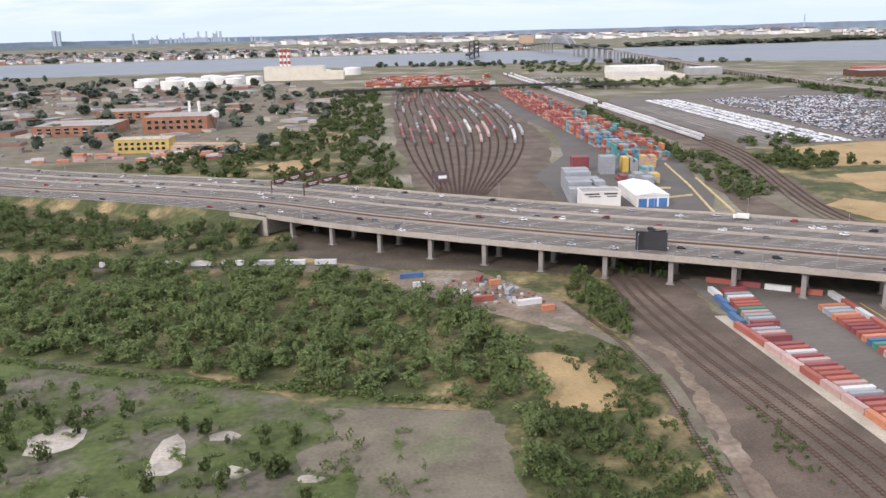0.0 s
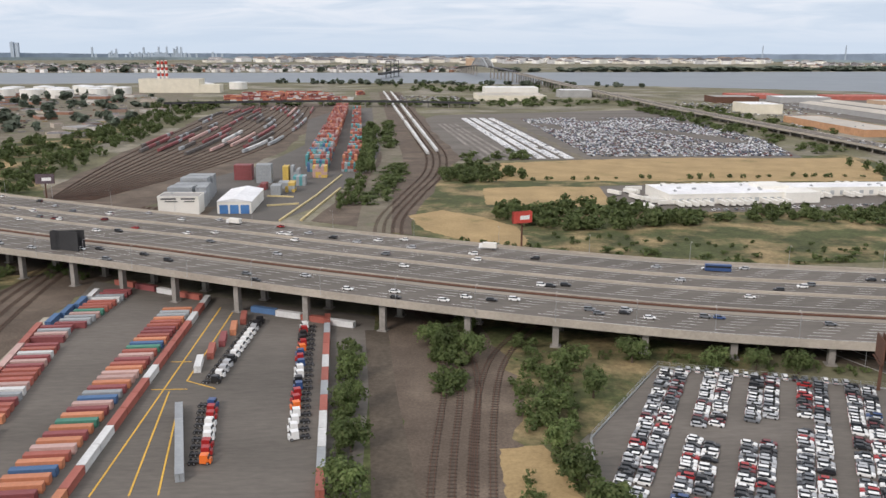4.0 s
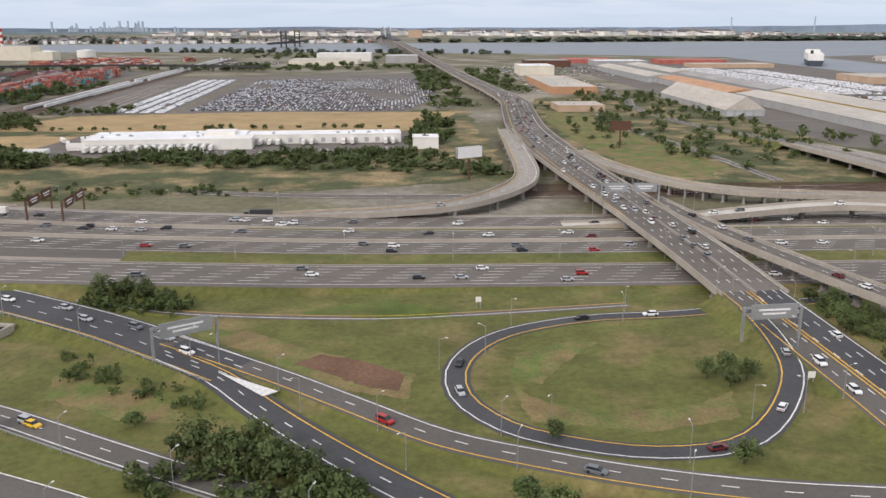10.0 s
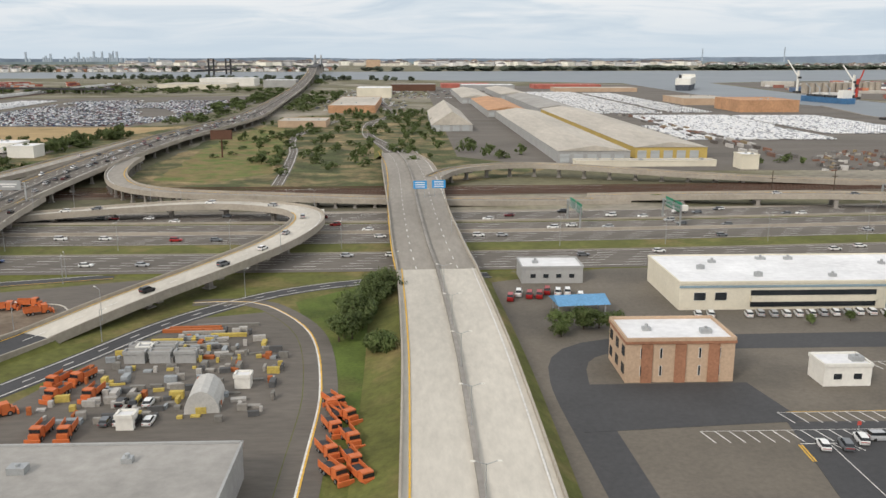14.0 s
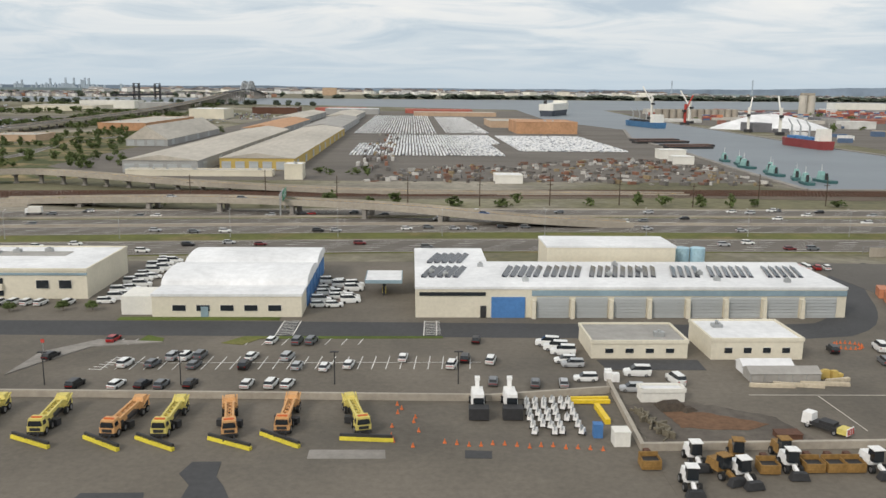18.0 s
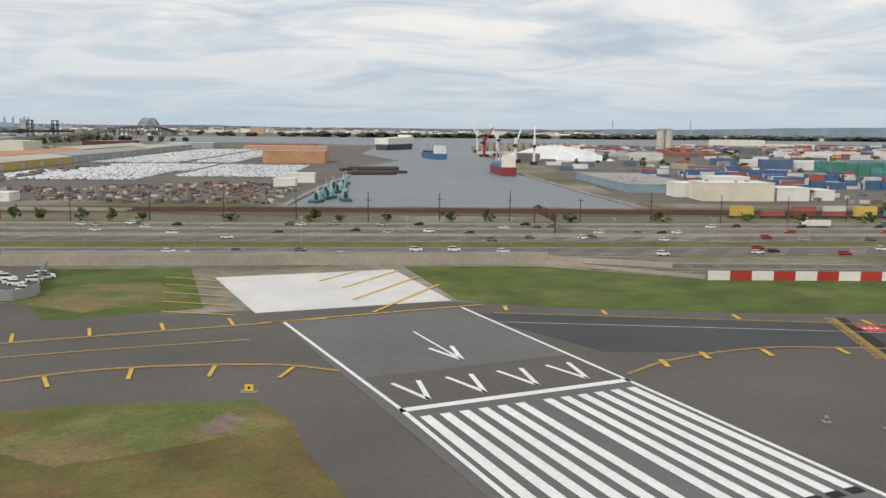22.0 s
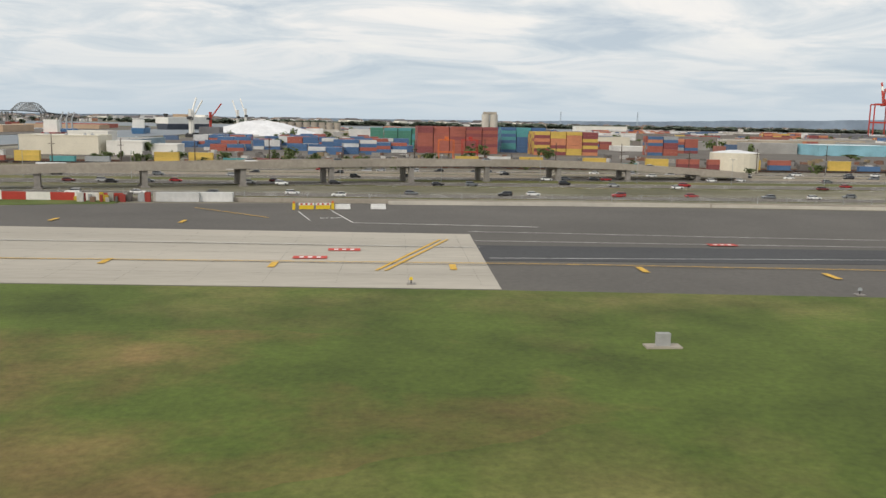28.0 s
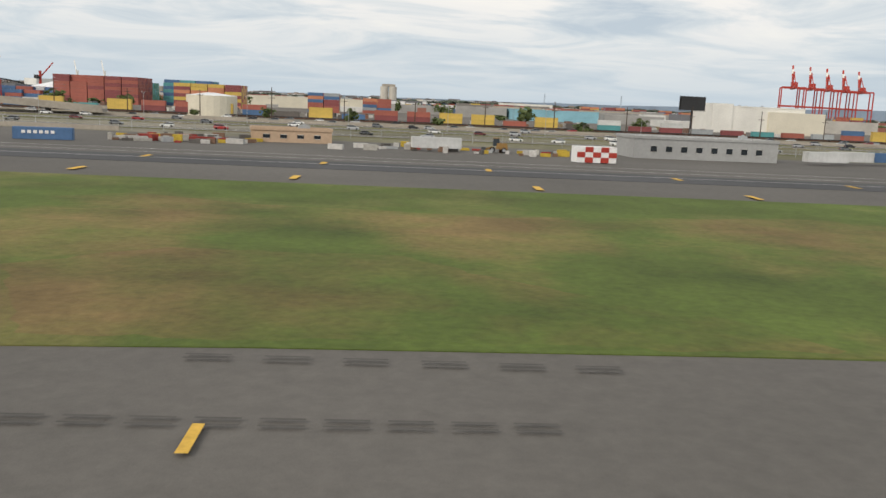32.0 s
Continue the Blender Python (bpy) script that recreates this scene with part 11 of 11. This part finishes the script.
for x, y, h, d in ((951, 640, 26, 60), (958, 600, 27, 80), (958, 800, 30, 120), (950, 900, 34, 120), (941, 760, 26, 40)):
    harbour_crane(x, y, h, d, "red and white harbour crane on the quay" if x == 941 else "white mobile harbour crane on the quay", RED if x == 941 else WALL_WHITE)
# covered salt pile
vs, fs = [], []
N, M = 36, 10
for i in range(N):
    for j in range(M):
        u, r = 2 * math.pi * i / N, j / (M - 1)
        z = 12 * (1 - r ** 1.6) * (1 + 0.12 * noise.noise((i * 0.4, j * 0.5, 2)))
        vs.append((993 + 50 * r * math.cos(u), 700 + 27 * r * math.sin(u), max(z, 0)))
for i in range(N):
    for j in range(M - 1):
        a, b = i * M + j, ((i + 1) % N) * M + j
        fs.append((a, a + 1, b + 1, b))
thing("salt_heap", "great white covered salt pile at the port", "salt pile", Shape().add(vs, fs), ROOF_WHITE)
# grain silos and concrete towers
ob = thing("grain_silo", "tall twin concrete grain silos", "silo")
ob.matrix_basis = at(1238, 1164, 0)
for k in range(2):
    part("cylinder", Shape().cyl(-5.6 + 11.2 * k, 0, 0, 25, 5.4, 5.4, 18), CONC_PALE, ob)
part("head_house", Shape().box(0, 0, 25, 18, 7, 3.4), CONCRETE, ob)
ob = thing("grain_silo", "row of squat pale silos by the quay", "silo")
ob.matrix_basis = at(1000, 905, 0, 10)
for k in range(12):
    part("cylinder", Shape().cyl(-44 + 8 * k, 0, 0, 11, 3.6, 3.6, 12), CONCRETE, ob)
ob = thing("storage_tank", "low white round storage tank", "tank")
ob.matrix_basis = at(1191, 244, 0)
part("shell", Shape().cyl(0, 0, 0, 5.6, 7.0, 7.0, 24), WALL_CREAM, ob)
part("roof", Shape().cyl(0, 0, 5.6, 6.4, 7.0, 1.0, 24), ROOF_WHITE, ob)
hall("cold_store", 966, 297, 992, 312, 6.4, WALL_CREAM, ROOF_WHITE, "white and cream cold store", roof_units=4)
for x0, y0, w_, h_ in ((994, 299, 12, 4.6), (962, 314, 10, 5.2), (976, 314, 14, 7.6), (1008, 302, 9, 3.6)):
    hall("cold_store", x0, y0, x0 + w_, y0 + 11, h_, WALL_WHITE, ROOF_WHITE, "white block of a port cold store")
hall("transit_shed", 950, 336, 982, 430, 3.2, BLUE_GREY, ROOF_GREY, "long transit shed with a grey roof", roof_units=6)
ob = hall("cold_store", 1365, 318, 1400, 345, 10, WALL_WHITE, ROOF_WHITE, "tall white windowless cold store", roof_units=3)
part("annex", Shape().box(14, -8, 0, 22, 14, 8.5), WALL_CREAM, ob)
part("stair_tower", Shape().box(-15, -10, 0, 8, 8, 11), WALL_WHITE, ob)
hall("transit_shed", 1300, 400, 1340, 430, 5, mat("wall_cyan", (0.25, 0.48, 0.56), 0.6), ROOF_WHITE, "pale blue transit shed")
hall("transit_shed", 1160, 480, 1230, 520, 6, WALL_CREAM, ROOF_TAN, "wide cream shed behind container stacks")

# trains with containers along the port edge
STK2 = []
for i in range(58):
    x = 955 + i * 9.2
    y = 238 + (x - 955) * 0.012
    c = g5.choice(["yellow", "maroon", "red", "maroon", "blue", "grey", "teal", "maroon", "yellow", "dark"])
    fl = thing("flat_wagon", "low dark flat railway wagon", "wagon", group="flat wagons")
    fl.matrix_basis = at(x, y, 0.2, 0.7)
    part("bed", Shape().box(0, 0, 0.3, 8.6, 1.4, 0.25), STEEL_DARK, fl)
    part("bogie", Shape().box(-3, 0, 0, 1.6, 1.2, 0.35).box(3, 0, 0, 1.6, 1.2, 0.35), STEEL_RUST, fl)
    put_container(x, y, 0.76, 0.7, c, True, "containers on a train", "loaded on a railway wagon")
    if c == "yellow" or g5.random() < 0.4:
        put_container(x, y, 0.76 + 1.42, 0.7, c if c == "yellow" else g5.choice(["blue", "red", "white"]), True, "containers on a train", "loaded on a railway wagon")
# container stacks of the port
STK2 += stack(1103, 436, 6, 14, 7, ["teal", "green", "green"], 0, 0.15)
STK2 += stack(1120, 372, 5, 16, 8, ["red", "maroon", "red"], 0, 0.1)
STK2 += stack(1152, 392, 3, 14, 8, ["blue", "blue", "teal"], 0, 0.15)
STK2 += stack(1166, 366, 4, 12, 7, ["yellow", "orange", "maroon", "yellow"], 0, 0.15)
for i in range(40):
    x, y = g5.uniform(1000, 1100), g5.uniform(330, 470)
    if not (1080 < x and y > 400):
        STK2 += stack(x, y, 2, 5, g5.randint(2, 4), ["blue", "blue", "blue", "red", "white"], 0, 0.4)
for i in range(70):
    x, y = g5.uniform(1200, 1750), g5.uniform(330, 900)
    if not (1355 < x < 1415 and y < 370) and not (1225 < x < 1250 and y > 1100):
        STK2 += stack(x, y, 2, 6, g5.randint(3, 6), ["red", "maroon", "blue", "orange", "yellow", "grey", "red"], 0, 0.4)
for i in range(40):
    STK2 += stack(g5.uniform(1000, 1500), g5.uniform(900, 1200), 3, 8, g5.randint(3, 5), ["red", "maroon", "blue", "orange", "white"], 0, 0.4)
stack_stuff("stacked_containers", STK2, "high coloured stacks of shipping containers at the port")
def clear(x, y):
    return not (1350 < x < 1420 and y < 375) and not (1215 < x < 1262 and 1140 < y < 1190) and not (935 < x < 1050 and 660 < y < 740) and not (946 < x < 998 and y < 440) and not (1150 < x < 1240 and 470 < y < 530) and not (1290 < x < 1350 and 390 < y < 440)


blk = Shape()
for x, y in scatter([(962, 445), (1060, 480), (1500, 330), (1900, 340), (2050, 900), (1700, 1400), (1010, 1200), (962, 900)], 760, g5, 6):
    if clear(x, y):
        big = g5.random() < 0.3
        blk.box(x, y, -0.1, g5.uniform(14, 44) if big else g5.uniform(3, 12), g5.uniform(9, 24) if big else g5.uniform(2, 7), g5.uniform(2.5, 7.5) if big else g5.uniform(1.2, 4), g5.choice((0.05, -0.1, 0.02)))
tagged(part("port_blocks", blk, mat("port_walls", (0.4, 0.4, 0.4), 0.85, vary=0.15, island=[(0.62, 0.61, 0.58), (0.34, 0.33, 0.31), (0.42, 0.36, 0.28), (0.17, 0.17, 0.18), (0.30, 0.13, 0.10), (0.10, 0.15, 0.24), (0.5, 0.47, 0.42), (0.72, 0.71, 0.69), (0.22, 0.2, 0.18)])), "many low sheds, trucks and stores of the port", "sheds", "", "stuff")
spots = [(x, y, g5.uniform(2.5, 6.5), g5.uniform(2, 5)) for x, y in scatter([(965, 300), (1030, 280), (1500, 285), (2000, 420), (2000, 1100), (1000, 1150)], 230, g5, 4) if clear(x, y)]
wood_stuff("trees", spots, "scattered green trees among the port sheds", (53, 54), LEAF_D, 0.5, 22)
clut = Shape()
for x, y in scatter([(1000, 255), (1380, 270), (1380, 330), (1000, 330)], 200, g5, 2):
    clut.box(x, y, 0, g5.uniform(1, 4), g5.uniform(0.8, 2), g5.uniform(0.6, 1.6), g5.uniform(0, 3))
tagged(part("port_clutter", clut, MATS["port_mixed"]), "trucks, boxes and machines in the port", "clutter", "", "stuff")


def gantry_crane(x, y, deg, h, m_, label, name="gantry_crane", boom=True):
    ob = thing(name, label, "crane", group="port cranes")
    ob.matrix_basis = at(x, y, 0, deg)
    fr = Shape()
    w = h * 0.36
    for a in (-1, 1):
        for b in (-1, 1):
            fr.bar((a * w / 2, b * h * 0.2, 0), (a * w / 2, b * h * 0.2, h * 0.62), h * 0.02)
        fr.bar((a * w / 2, -h * 0.2, h * 0.3), (a * w / 2, h * 0.2, h * 0.3), h * 0.025)
        fr.bar((a * w / 2, -h * 0.2, h * 0.62), (a * w / 2, h * 0.2, h * 0.62), h * 0.025)
    part("legs", fr, m_, ob)
    part("girder", Shape().bar((-w / 2 - h * 0.3, 0, h * 0.62), (w / 2 + h * 0.1, 0, h * 0.62), h * 0.05), m_, ob)
    part("machine_house", Shape().box(-w * 0.3, 0, h * 0.64, w * 0.5, h * 0.1, h * 0.07), m_, ob)
    if boom:
        part("boom", Shape().bar((w / 2, 0, h * 0.64), (w / 2 + h * 0.25, 0, h * 1.02), h * 0.03), m_, ob)
        part("apex", Shape().bar((w / 2, 0, h * 0.62), (w * 0.3, 0, h * 0.9), h * 0.025).bar((w * 0.3, 0, h * 0.9), (-w / 2 - h * 0.2, 0, h * 0.64), h * 0.012), m_, ob)
        part("white_tip", Shape().bar((w / 2 + h * 0.15, 0, h * 0.868), (w / 2 + h * 0.2, 0, h * 0.944), h * 0.034), WALL_WHITE, ob)
    return ob


for i in range(5):
    gantry_crane(1790 + i * 34, 1150 + i * 18, 70, 78, RED, "red and white ship-to-shore container crane")
gantry_crane(1108, 272, 90, 12, ORANGE, "orange yard gantry crane over containers", "yard_crane", False)
gantry_crane(1116, 276, 90, 12, RED, "red yard gantry crane over containers", "yard_crane", False)
billboard(1330, 246, 0, 12, 8, 4.0, 7.5, STEEL_DARK, "dark billboard on one post beside the tracks", STEEL_DARK)
# masts and poles by the tracks
for i in range(40):
    x = 640 + i * 19.0
    ob = thing("utility_pole", "thin wooden utility pole beside tracks", "pole", group="utility poles")
    ob.matrix_basis = at(x, 228 + g5.uniform(-3, 3), 0)
    part("pole", Shape().cyl(0, 0, 0, g5.uniform(6, 9), 0.16, 0.1, 6), BARK, ob)
    part("cross_arm", Shape().box(0, 0, 5.6, 1.6, 0.12, 0.14), BARK, ob)
spots = [(x, y, g5.uniform(2, 4.5), g5.uniform(1.4, 2.8)) for x, y in scatter([(600, 222), (1300, 228), (1300, 232), (600, 228)], 40, g5, 6) + scatter([(1000, 252), (1130, 256), (1130, 262), (1000, 260)], 14, g5, 4) + scatter([(665, 300), (690, 300), (690, 312), (665, 312)], 5, g5, 3)]
spots += [(x, y, g5.uniform(2, 5.5), g5.uniform(1.5, 3)) for x, y in scatter([(490, 270), (540, 290), (590, 330), (550, 430), (575, 590), (500, 580), (470, 400)], 170, g5, 3)]
spots += [(x, y, g5.uniform(1.5, 4), g5.uniform(1.2, 2.6)) for x, y in scatter([(456, 300), (490, 300), (500, 560), (456, 500)], 22, g5, 4)]
for poly, k_, lo_, hi_ in (([(140, 330), (152, 440), (160, 440), (150, 330)], 40, 2, 4.5), ([(146, 520), (142, 700), (150, 700), (154, 520)], 36, 2, 5), ([(400, 490), (424, 490), (420, 880), (392, 860)], 70, 2.5, 6), ([(-60, 905), (240, 925), (240, 950), (-60, 935)], 60, 3, 7), ([(180, 900), (420, 890), (428, 1000), (200, 1010)], 70, 3, 7), ([(180, 1180), (420, 1120), (430, 1300), (120, 1420)], 60, 4, 8), ([(186, 455), (196, 500), (230, 500), (228, 470)], 22, 2, 4.5), ([(452, 600), (470, 600), (480, 900), (440, 900)], 50, 2.5, 6), ([(150, 250), (240, 228), (330, 238), (330, 250), (240, 246), (160, 268)], 60, 1.0, 2.6), ([(250, 300), (420, 268), (418, 300), (260, 312)], 90, 1.5, 4)):
    spots += [(x, y, g5.uniform(lo_, hi_), g5.uniform(0.5, 0.9) * hi_) for x, y in scatter(poly, k_, g5, 1.5)]
wood_stuff("trees", spots, "scattered dark green trees by tracks and sheds", (51, 52), LEAF_D, 0.48, 24)

# ---- the bay bridge, the lift bridge and the far shore ----
ob = thing("arch_bridge", "grey steel arch bridge on tall piers across the bay", "bridge")
AX = Ribbon([(368, 1560, 18, 13), (356, 1720, 20.5, 13), (341, 1907, 21, 13), (326, 2090, 17, 13), (310, 2290, 7, 13)])
d_ = Shape()
AX.strip(d_, -6.5, 6.5, 0, thick=1.6)
part("deck", d_, STEEL_DARK, ob)
for s in np.arange(10, AX.length, 36):
    x, y, z, h = AX.at(s)
    if not 1815 < y < 2000:
        part("pier", Shape().box(x - 4, y, -1, 2, 3, z).box(x + 4, y, -1, 2, 3, z), CONC_GREY, ob)
for o in (-6.5, 6.5):
    a = Shape()
    top = [(349 - 1.25 * k + o, 1805 + 15.5 * k, 21 + (0, 5, 10, 14.5, 17.5, 18.5, 19, 19, 18.5, 17.5, 14.5, 10, 5, 0)[k]) for k in range(14)]
    for p, q in zip(top, top[1:]):
        a.bar(p, q, 2.0)
        a.bar(p, (q[0], q[1], 21.5), 0.8)
        a.bar((p[0], p[1], 21.5), q, 0.8)
    for p in top[1:-1]:
        a.bar(p, (p[0], p[1], 21), 0.9)
    part("arch_truss", a, STEEL, ob)
ob = thing("lift_bridge", "dark steel railway lift bridge with two towers", "bridge")
for k, (x, y) in enumerate(((136, 1790), (152, 1880))):
    t_ = Shape()
    for a in (-5, 5):
        for b in (-4, 4):
            t_.bar((x + a, y + b, 0), (x + a, y + b, 33), 1.6)
    for z in (8, 16, 24, 32):
        t_.box(x, y, z, 12, 10, 1.4)
    part("tower", t_, STEEL_DARK, ob)
part("span", Shape().bar((120, 1700, 10), (160, 1960, 10), 8, 4), STEEL_DARK, ob)


def house_field(name, poly, n, label, lo, hi_, cols, size=(4, 9), pitch=0.45):
    """A far quarter of small gabled houses, joined."""
    sh = Shape()
    for x, y in scatter(poly, n, g5, 0):
        a, b, h, r = g5.uniform(*size), g5.uniform(*size), g5.uniform(lo, hi_), g5.uniform(0, 1.6)
        sh.box(x, y, -0.3, a, b, h, r, 0)
        sh.gable(x, y, h - 0.3, a, b, h * pitch, r, 1)
    m0 = mat(name + "_walls", (0.5, 0.5, 0.5), 0.9, island=cols)
    ob = part(name, sh, [m0, mat(name + "_roofs", (0.2, 0.19, 0.18), 0.9, island=[(0.16, 0.15, 0.15), (0.25, 0.2, 0.17), (0.3, 0.29, 0.28), (0.12, 0.11, 0.11)])])
    return tagged(ob, label, "houses", "", "stuff")


# leaf green greyed and lightened: haze over the bay is in the colour
LEAF_HAZED = mat("leaves_far", (0.15, 0.175, 0.14), 0.9, vary=0.2, scale=0.05, patch=0.2, patch_scale=0.01, island=[(0.14, 0.17, 0.125), (0.165, 0.19, 0.145), (0.15, 0.18, 0.135)])
let_through(LEAF_HAZED, 0.4)
HC = [(0.72, 0.7, 0.66), (0.55, 0.5, 0.43), (0.34, 0.18, 0.12), (0.65, 0.62, 0.6), (0.4, 0.38, 0.36), (0.78, 0.77, 0.75)]
house_field("far_houses", [(-1900, 1960), (-930, 2040), (-120, 2150), (320, 2210), (330, 2500), (-200, 2700), (-1900, 2700)], 1500, "dense far town of small houses across the bay", 4, 9, HC, (6, 16))
house_field("far_houses", [(1400, 2500), (2600, 2650), (3800, 3150), (3800, 3700), (1600, 3200)], 500, "far town on wooded hills", 5, 12, HC, (8, 20))
house_field("far_sheds", [(700, 3350), (2000, 3500), (1800, 4200), (-400, 4200), (-600, 3500)], 260, "pale far industrial sheds and tanks", 8, 18, [(0.8, 0.78, 0.7), (0.7, 0.66, 0.58), (0.78, 0.77, 0.75), (0.5, 0.5, 0.5)], (16, 60))
TOWN = [(-640, 520), (-240, 500), (-90, 470), (-60, 640), (-80, 900), (-160, 1120), (-640, 1100)]
house_field("town_blocks", TOWN, 240, "industrial quarter of low brick blocks and sheds", 1.6, 4.2, [(0.30, 0.16, 0.11), (0.42, 0.37, 0.31), (0.36, 0.34, 0.31), (0.5, 0.48, 0.44), (0.26, 0.18, 0.14)], (5, 24), 0.08)
clut = Shape()
for x, y in scatter(TOWN, 900, g5, 0):
    clut.box(x, y, 0, g5.uniform(1, 7), g5.uniform(0.8, 2.4), g5.uniform(0.5, 1.6), g5.choice((0.1, 0.3, 1.7)))
tagged(part("yard_clutter", clut, MATS["port_mixed"]), "lorries, boxes and heaps in industrial yards", "clutter", "", "stuff")
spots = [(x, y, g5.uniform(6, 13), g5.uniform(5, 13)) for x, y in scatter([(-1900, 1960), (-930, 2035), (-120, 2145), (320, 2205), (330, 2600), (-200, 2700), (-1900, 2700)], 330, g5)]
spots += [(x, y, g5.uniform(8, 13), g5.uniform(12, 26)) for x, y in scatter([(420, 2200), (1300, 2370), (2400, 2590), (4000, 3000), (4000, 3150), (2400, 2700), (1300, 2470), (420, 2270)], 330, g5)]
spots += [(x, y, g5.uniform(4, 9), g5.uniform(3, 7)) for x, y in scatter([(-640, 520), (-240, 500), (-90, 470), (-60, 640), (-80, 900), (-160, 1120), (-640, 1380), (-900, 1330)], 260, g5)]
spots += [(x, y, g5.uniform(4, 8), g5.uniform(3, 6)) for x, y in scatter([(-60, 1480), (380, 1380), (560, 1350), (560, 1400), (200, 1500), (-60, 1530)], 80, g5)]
wood_stuff("far_woods", spots, "far trees along the shores", (61, 62), LEAF_HAZED, 1.25, 18)

# power station with striped chimneys, oil tanks
ob = hall("power_station", -192, 1180, -112, 1215, 18, WALL_CREAM, ROOF_TAN, "cream power station hall by the bay", roof_units=3)
part("annex", Shape().box(52, -4, 0, 30, 26, 11), WALL_CREAM, ob)
for k in range(3):
    ch = part("chimney", Shape().cyl(-20 + 5.4 * k, 10, 18, 42, 1.9, 1.6, 12), WALL_WHITE, ob)
    for z in (21, 29, 37):
        part("red_band", Shape().cyl(-20 + 5.4 * k, 10, z, z + 4, 2.0, 1.95, 12), RED, ch)
for x, y, r in ((-330, 1120, 13), (-300, 1140, 13), (-270, 1105, 14), (-240, 1130, 13), (-285, 1065, 14), (-250, 1060, 15), (-215, 1085, 12), (-225, 1150, 13), (-320, 1070, 12), (-260, 1165, 13), (-195, 1120, 11), (-120, 1250, 13), (-80, 1290, 13)):
    ob = thing("oil_tank", "large white cylindrical oil tank", "tank", group="oil tanks")
    ob.matrix_basis = at(x, y, 0)
    part("shell", Shape().cyl(0, 0, 0, 10, r, r, 20), WALL_WHITE, ob)
    part("roof", Shape().cyl(0, 0, 10, 11.2, r, r * 0.1, 20), ROOF_WHITE, ob)
for x0, y0, x1, y1, h, w_, r_, lab in ((-172, 505, -140, 520, 8, WALL_YELLOW, ROOF_TAN, "yellow factory block with rows of windows"), (-185, 605, -140, 640, 11, WALL_BRICK, ROOF_GREY, "brown brick factory with a pale front"), (-260, 600, -205, 640, 7, WALL_BRICK, ROOF_GREY, "long brown brick factory"), (-250, 700, -190, 730, 7, WALL_BRICK, ROOF_GREY, "long brown brick factory"), (-138, 500, -95, 506, 4, WALL_TAN, ROOF_TAN, "low tan shed beside a brick factory")):
    ob = hall("factory", x0, y0, x1, y1, h, w_, r_, lab, "factory", roof_units=4)
    sx, sy = x1 - x0, y1 - y0
    windows_on(ob, -sx * 0.45, sx * 0.45, -sy / 2, h * 0.25, h * 0.45, 8, depth=0.2)
    windows_on(ob, -sx * 0.45, sx * 0.45, -sy / 2, h * 0.6, h * 0.8, 8, depth=0.2)
ob = thing("water_tower", "white round water tank on a factory", "tank")
ob.matrix_basis = at(-138, 622, 0)
part("legs", Shape().bar((-2, -2, 0), (-1.5, -1.5, 9), 0.4).bar((2, -2, 0), (1.5, -1.5, 9), 0.4).bar((2, 2, 0), (1.5, 1.5, 9), 0.4).bar((-2, 2, 0), (-1.5, 1.5, 9), 0.4), STEEL, ob)
part("tank", Shape().cyl(0, 0, 8.6, 12.5, 3.2, 3.2, 16).cyl(0, 0, 12.5, 14.4, 3.2, 0.3, 16), WALL_WHITE, ob)
for x in (-160, -153):
    o = thing("chimney", "thin pale factory chimney", "chimney", Shape().cyl(0, 0, 0, 19, 1.2, 1.0, 10), WALL_WHITE)
    o.matrix_basis = at(x, 640, 0)
pb = Shape().bar((-138, 508, 5), (-100, 500, 5), 1.2)
for k in range(6):
    pb.box(-136 + 7 * k, 507.5 - 1.5 * k, 0, 0.5, 0.5, 5)
thing("pipe_bridge", "pale pipe bridge on posts", "pipe bridge", pb, WALL_TAN)
STK3 = []
for i in range(26):
    STK3 += stack(g5.uniform(-210, -100), g5.uniform(475, 500), 1, 3, g5.randint(1, 2), ["red", "orange", "white", "pink"], g5.uniform(-20, 20))
stack_stuff("stacked_containers", STK3, "loose red and white containers by a factory")
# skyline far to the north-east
# tower colour paled to blue-grey, standing in for the air between
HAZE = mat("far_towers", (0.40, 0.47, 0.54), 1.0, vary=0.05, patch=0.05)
sk = Shape()
for i in range(60):
    a = math.radians(g5.gauss(108.2, 1.9))
    h = g5.uniform(18, 36) if i % 6 else g5.uniform(38, 62)
    r_ = 4600
    sk.box(380 + r_ * math.cos(a), r_ * math.sin(a), 0, g5.uniform(6, 13), 12, h, 0, 0, 0.8)
for x_, h in ((-1690, 80), (-1668, 76)):
    sk.box(x_, 4290, 0, 16, 16, h)
for k in range(3):
    sk.box(-1420 + 16 * k, 2620, 0, 11, 11, 40 - 4 * k)
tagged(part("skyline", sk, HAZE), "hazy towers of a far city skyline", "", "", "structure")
mast = Shape()
for x, y, h in ((2030, 4400, 78), (2390, 4250, 82)):
    for a in (-3, 3):
        mast.bar((x + a, y, 0), (x + a * 0.4, y, h), 2.2)
    mast.bar((x - 4, y, h * 0.7), (x + 4, y, h * 0.7), 2)
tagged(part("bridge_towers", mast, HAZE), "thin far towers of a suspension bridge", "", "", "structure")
hall("stadium", 1430, 1470, 1520, 1500, 11, WALL_WHITE, ROOF_WHITE, "long white ship-like hall by the far shore")
hall("brick_tower", 414 - 24, 2990, 414 + 24, 3010, 26, WALL_TAN, ROOF_TAN, "orange-brown block on the far shore")
for grp, items in sorted(MORE.items()):
    join_cars("more_cars", items, "many " + grp)
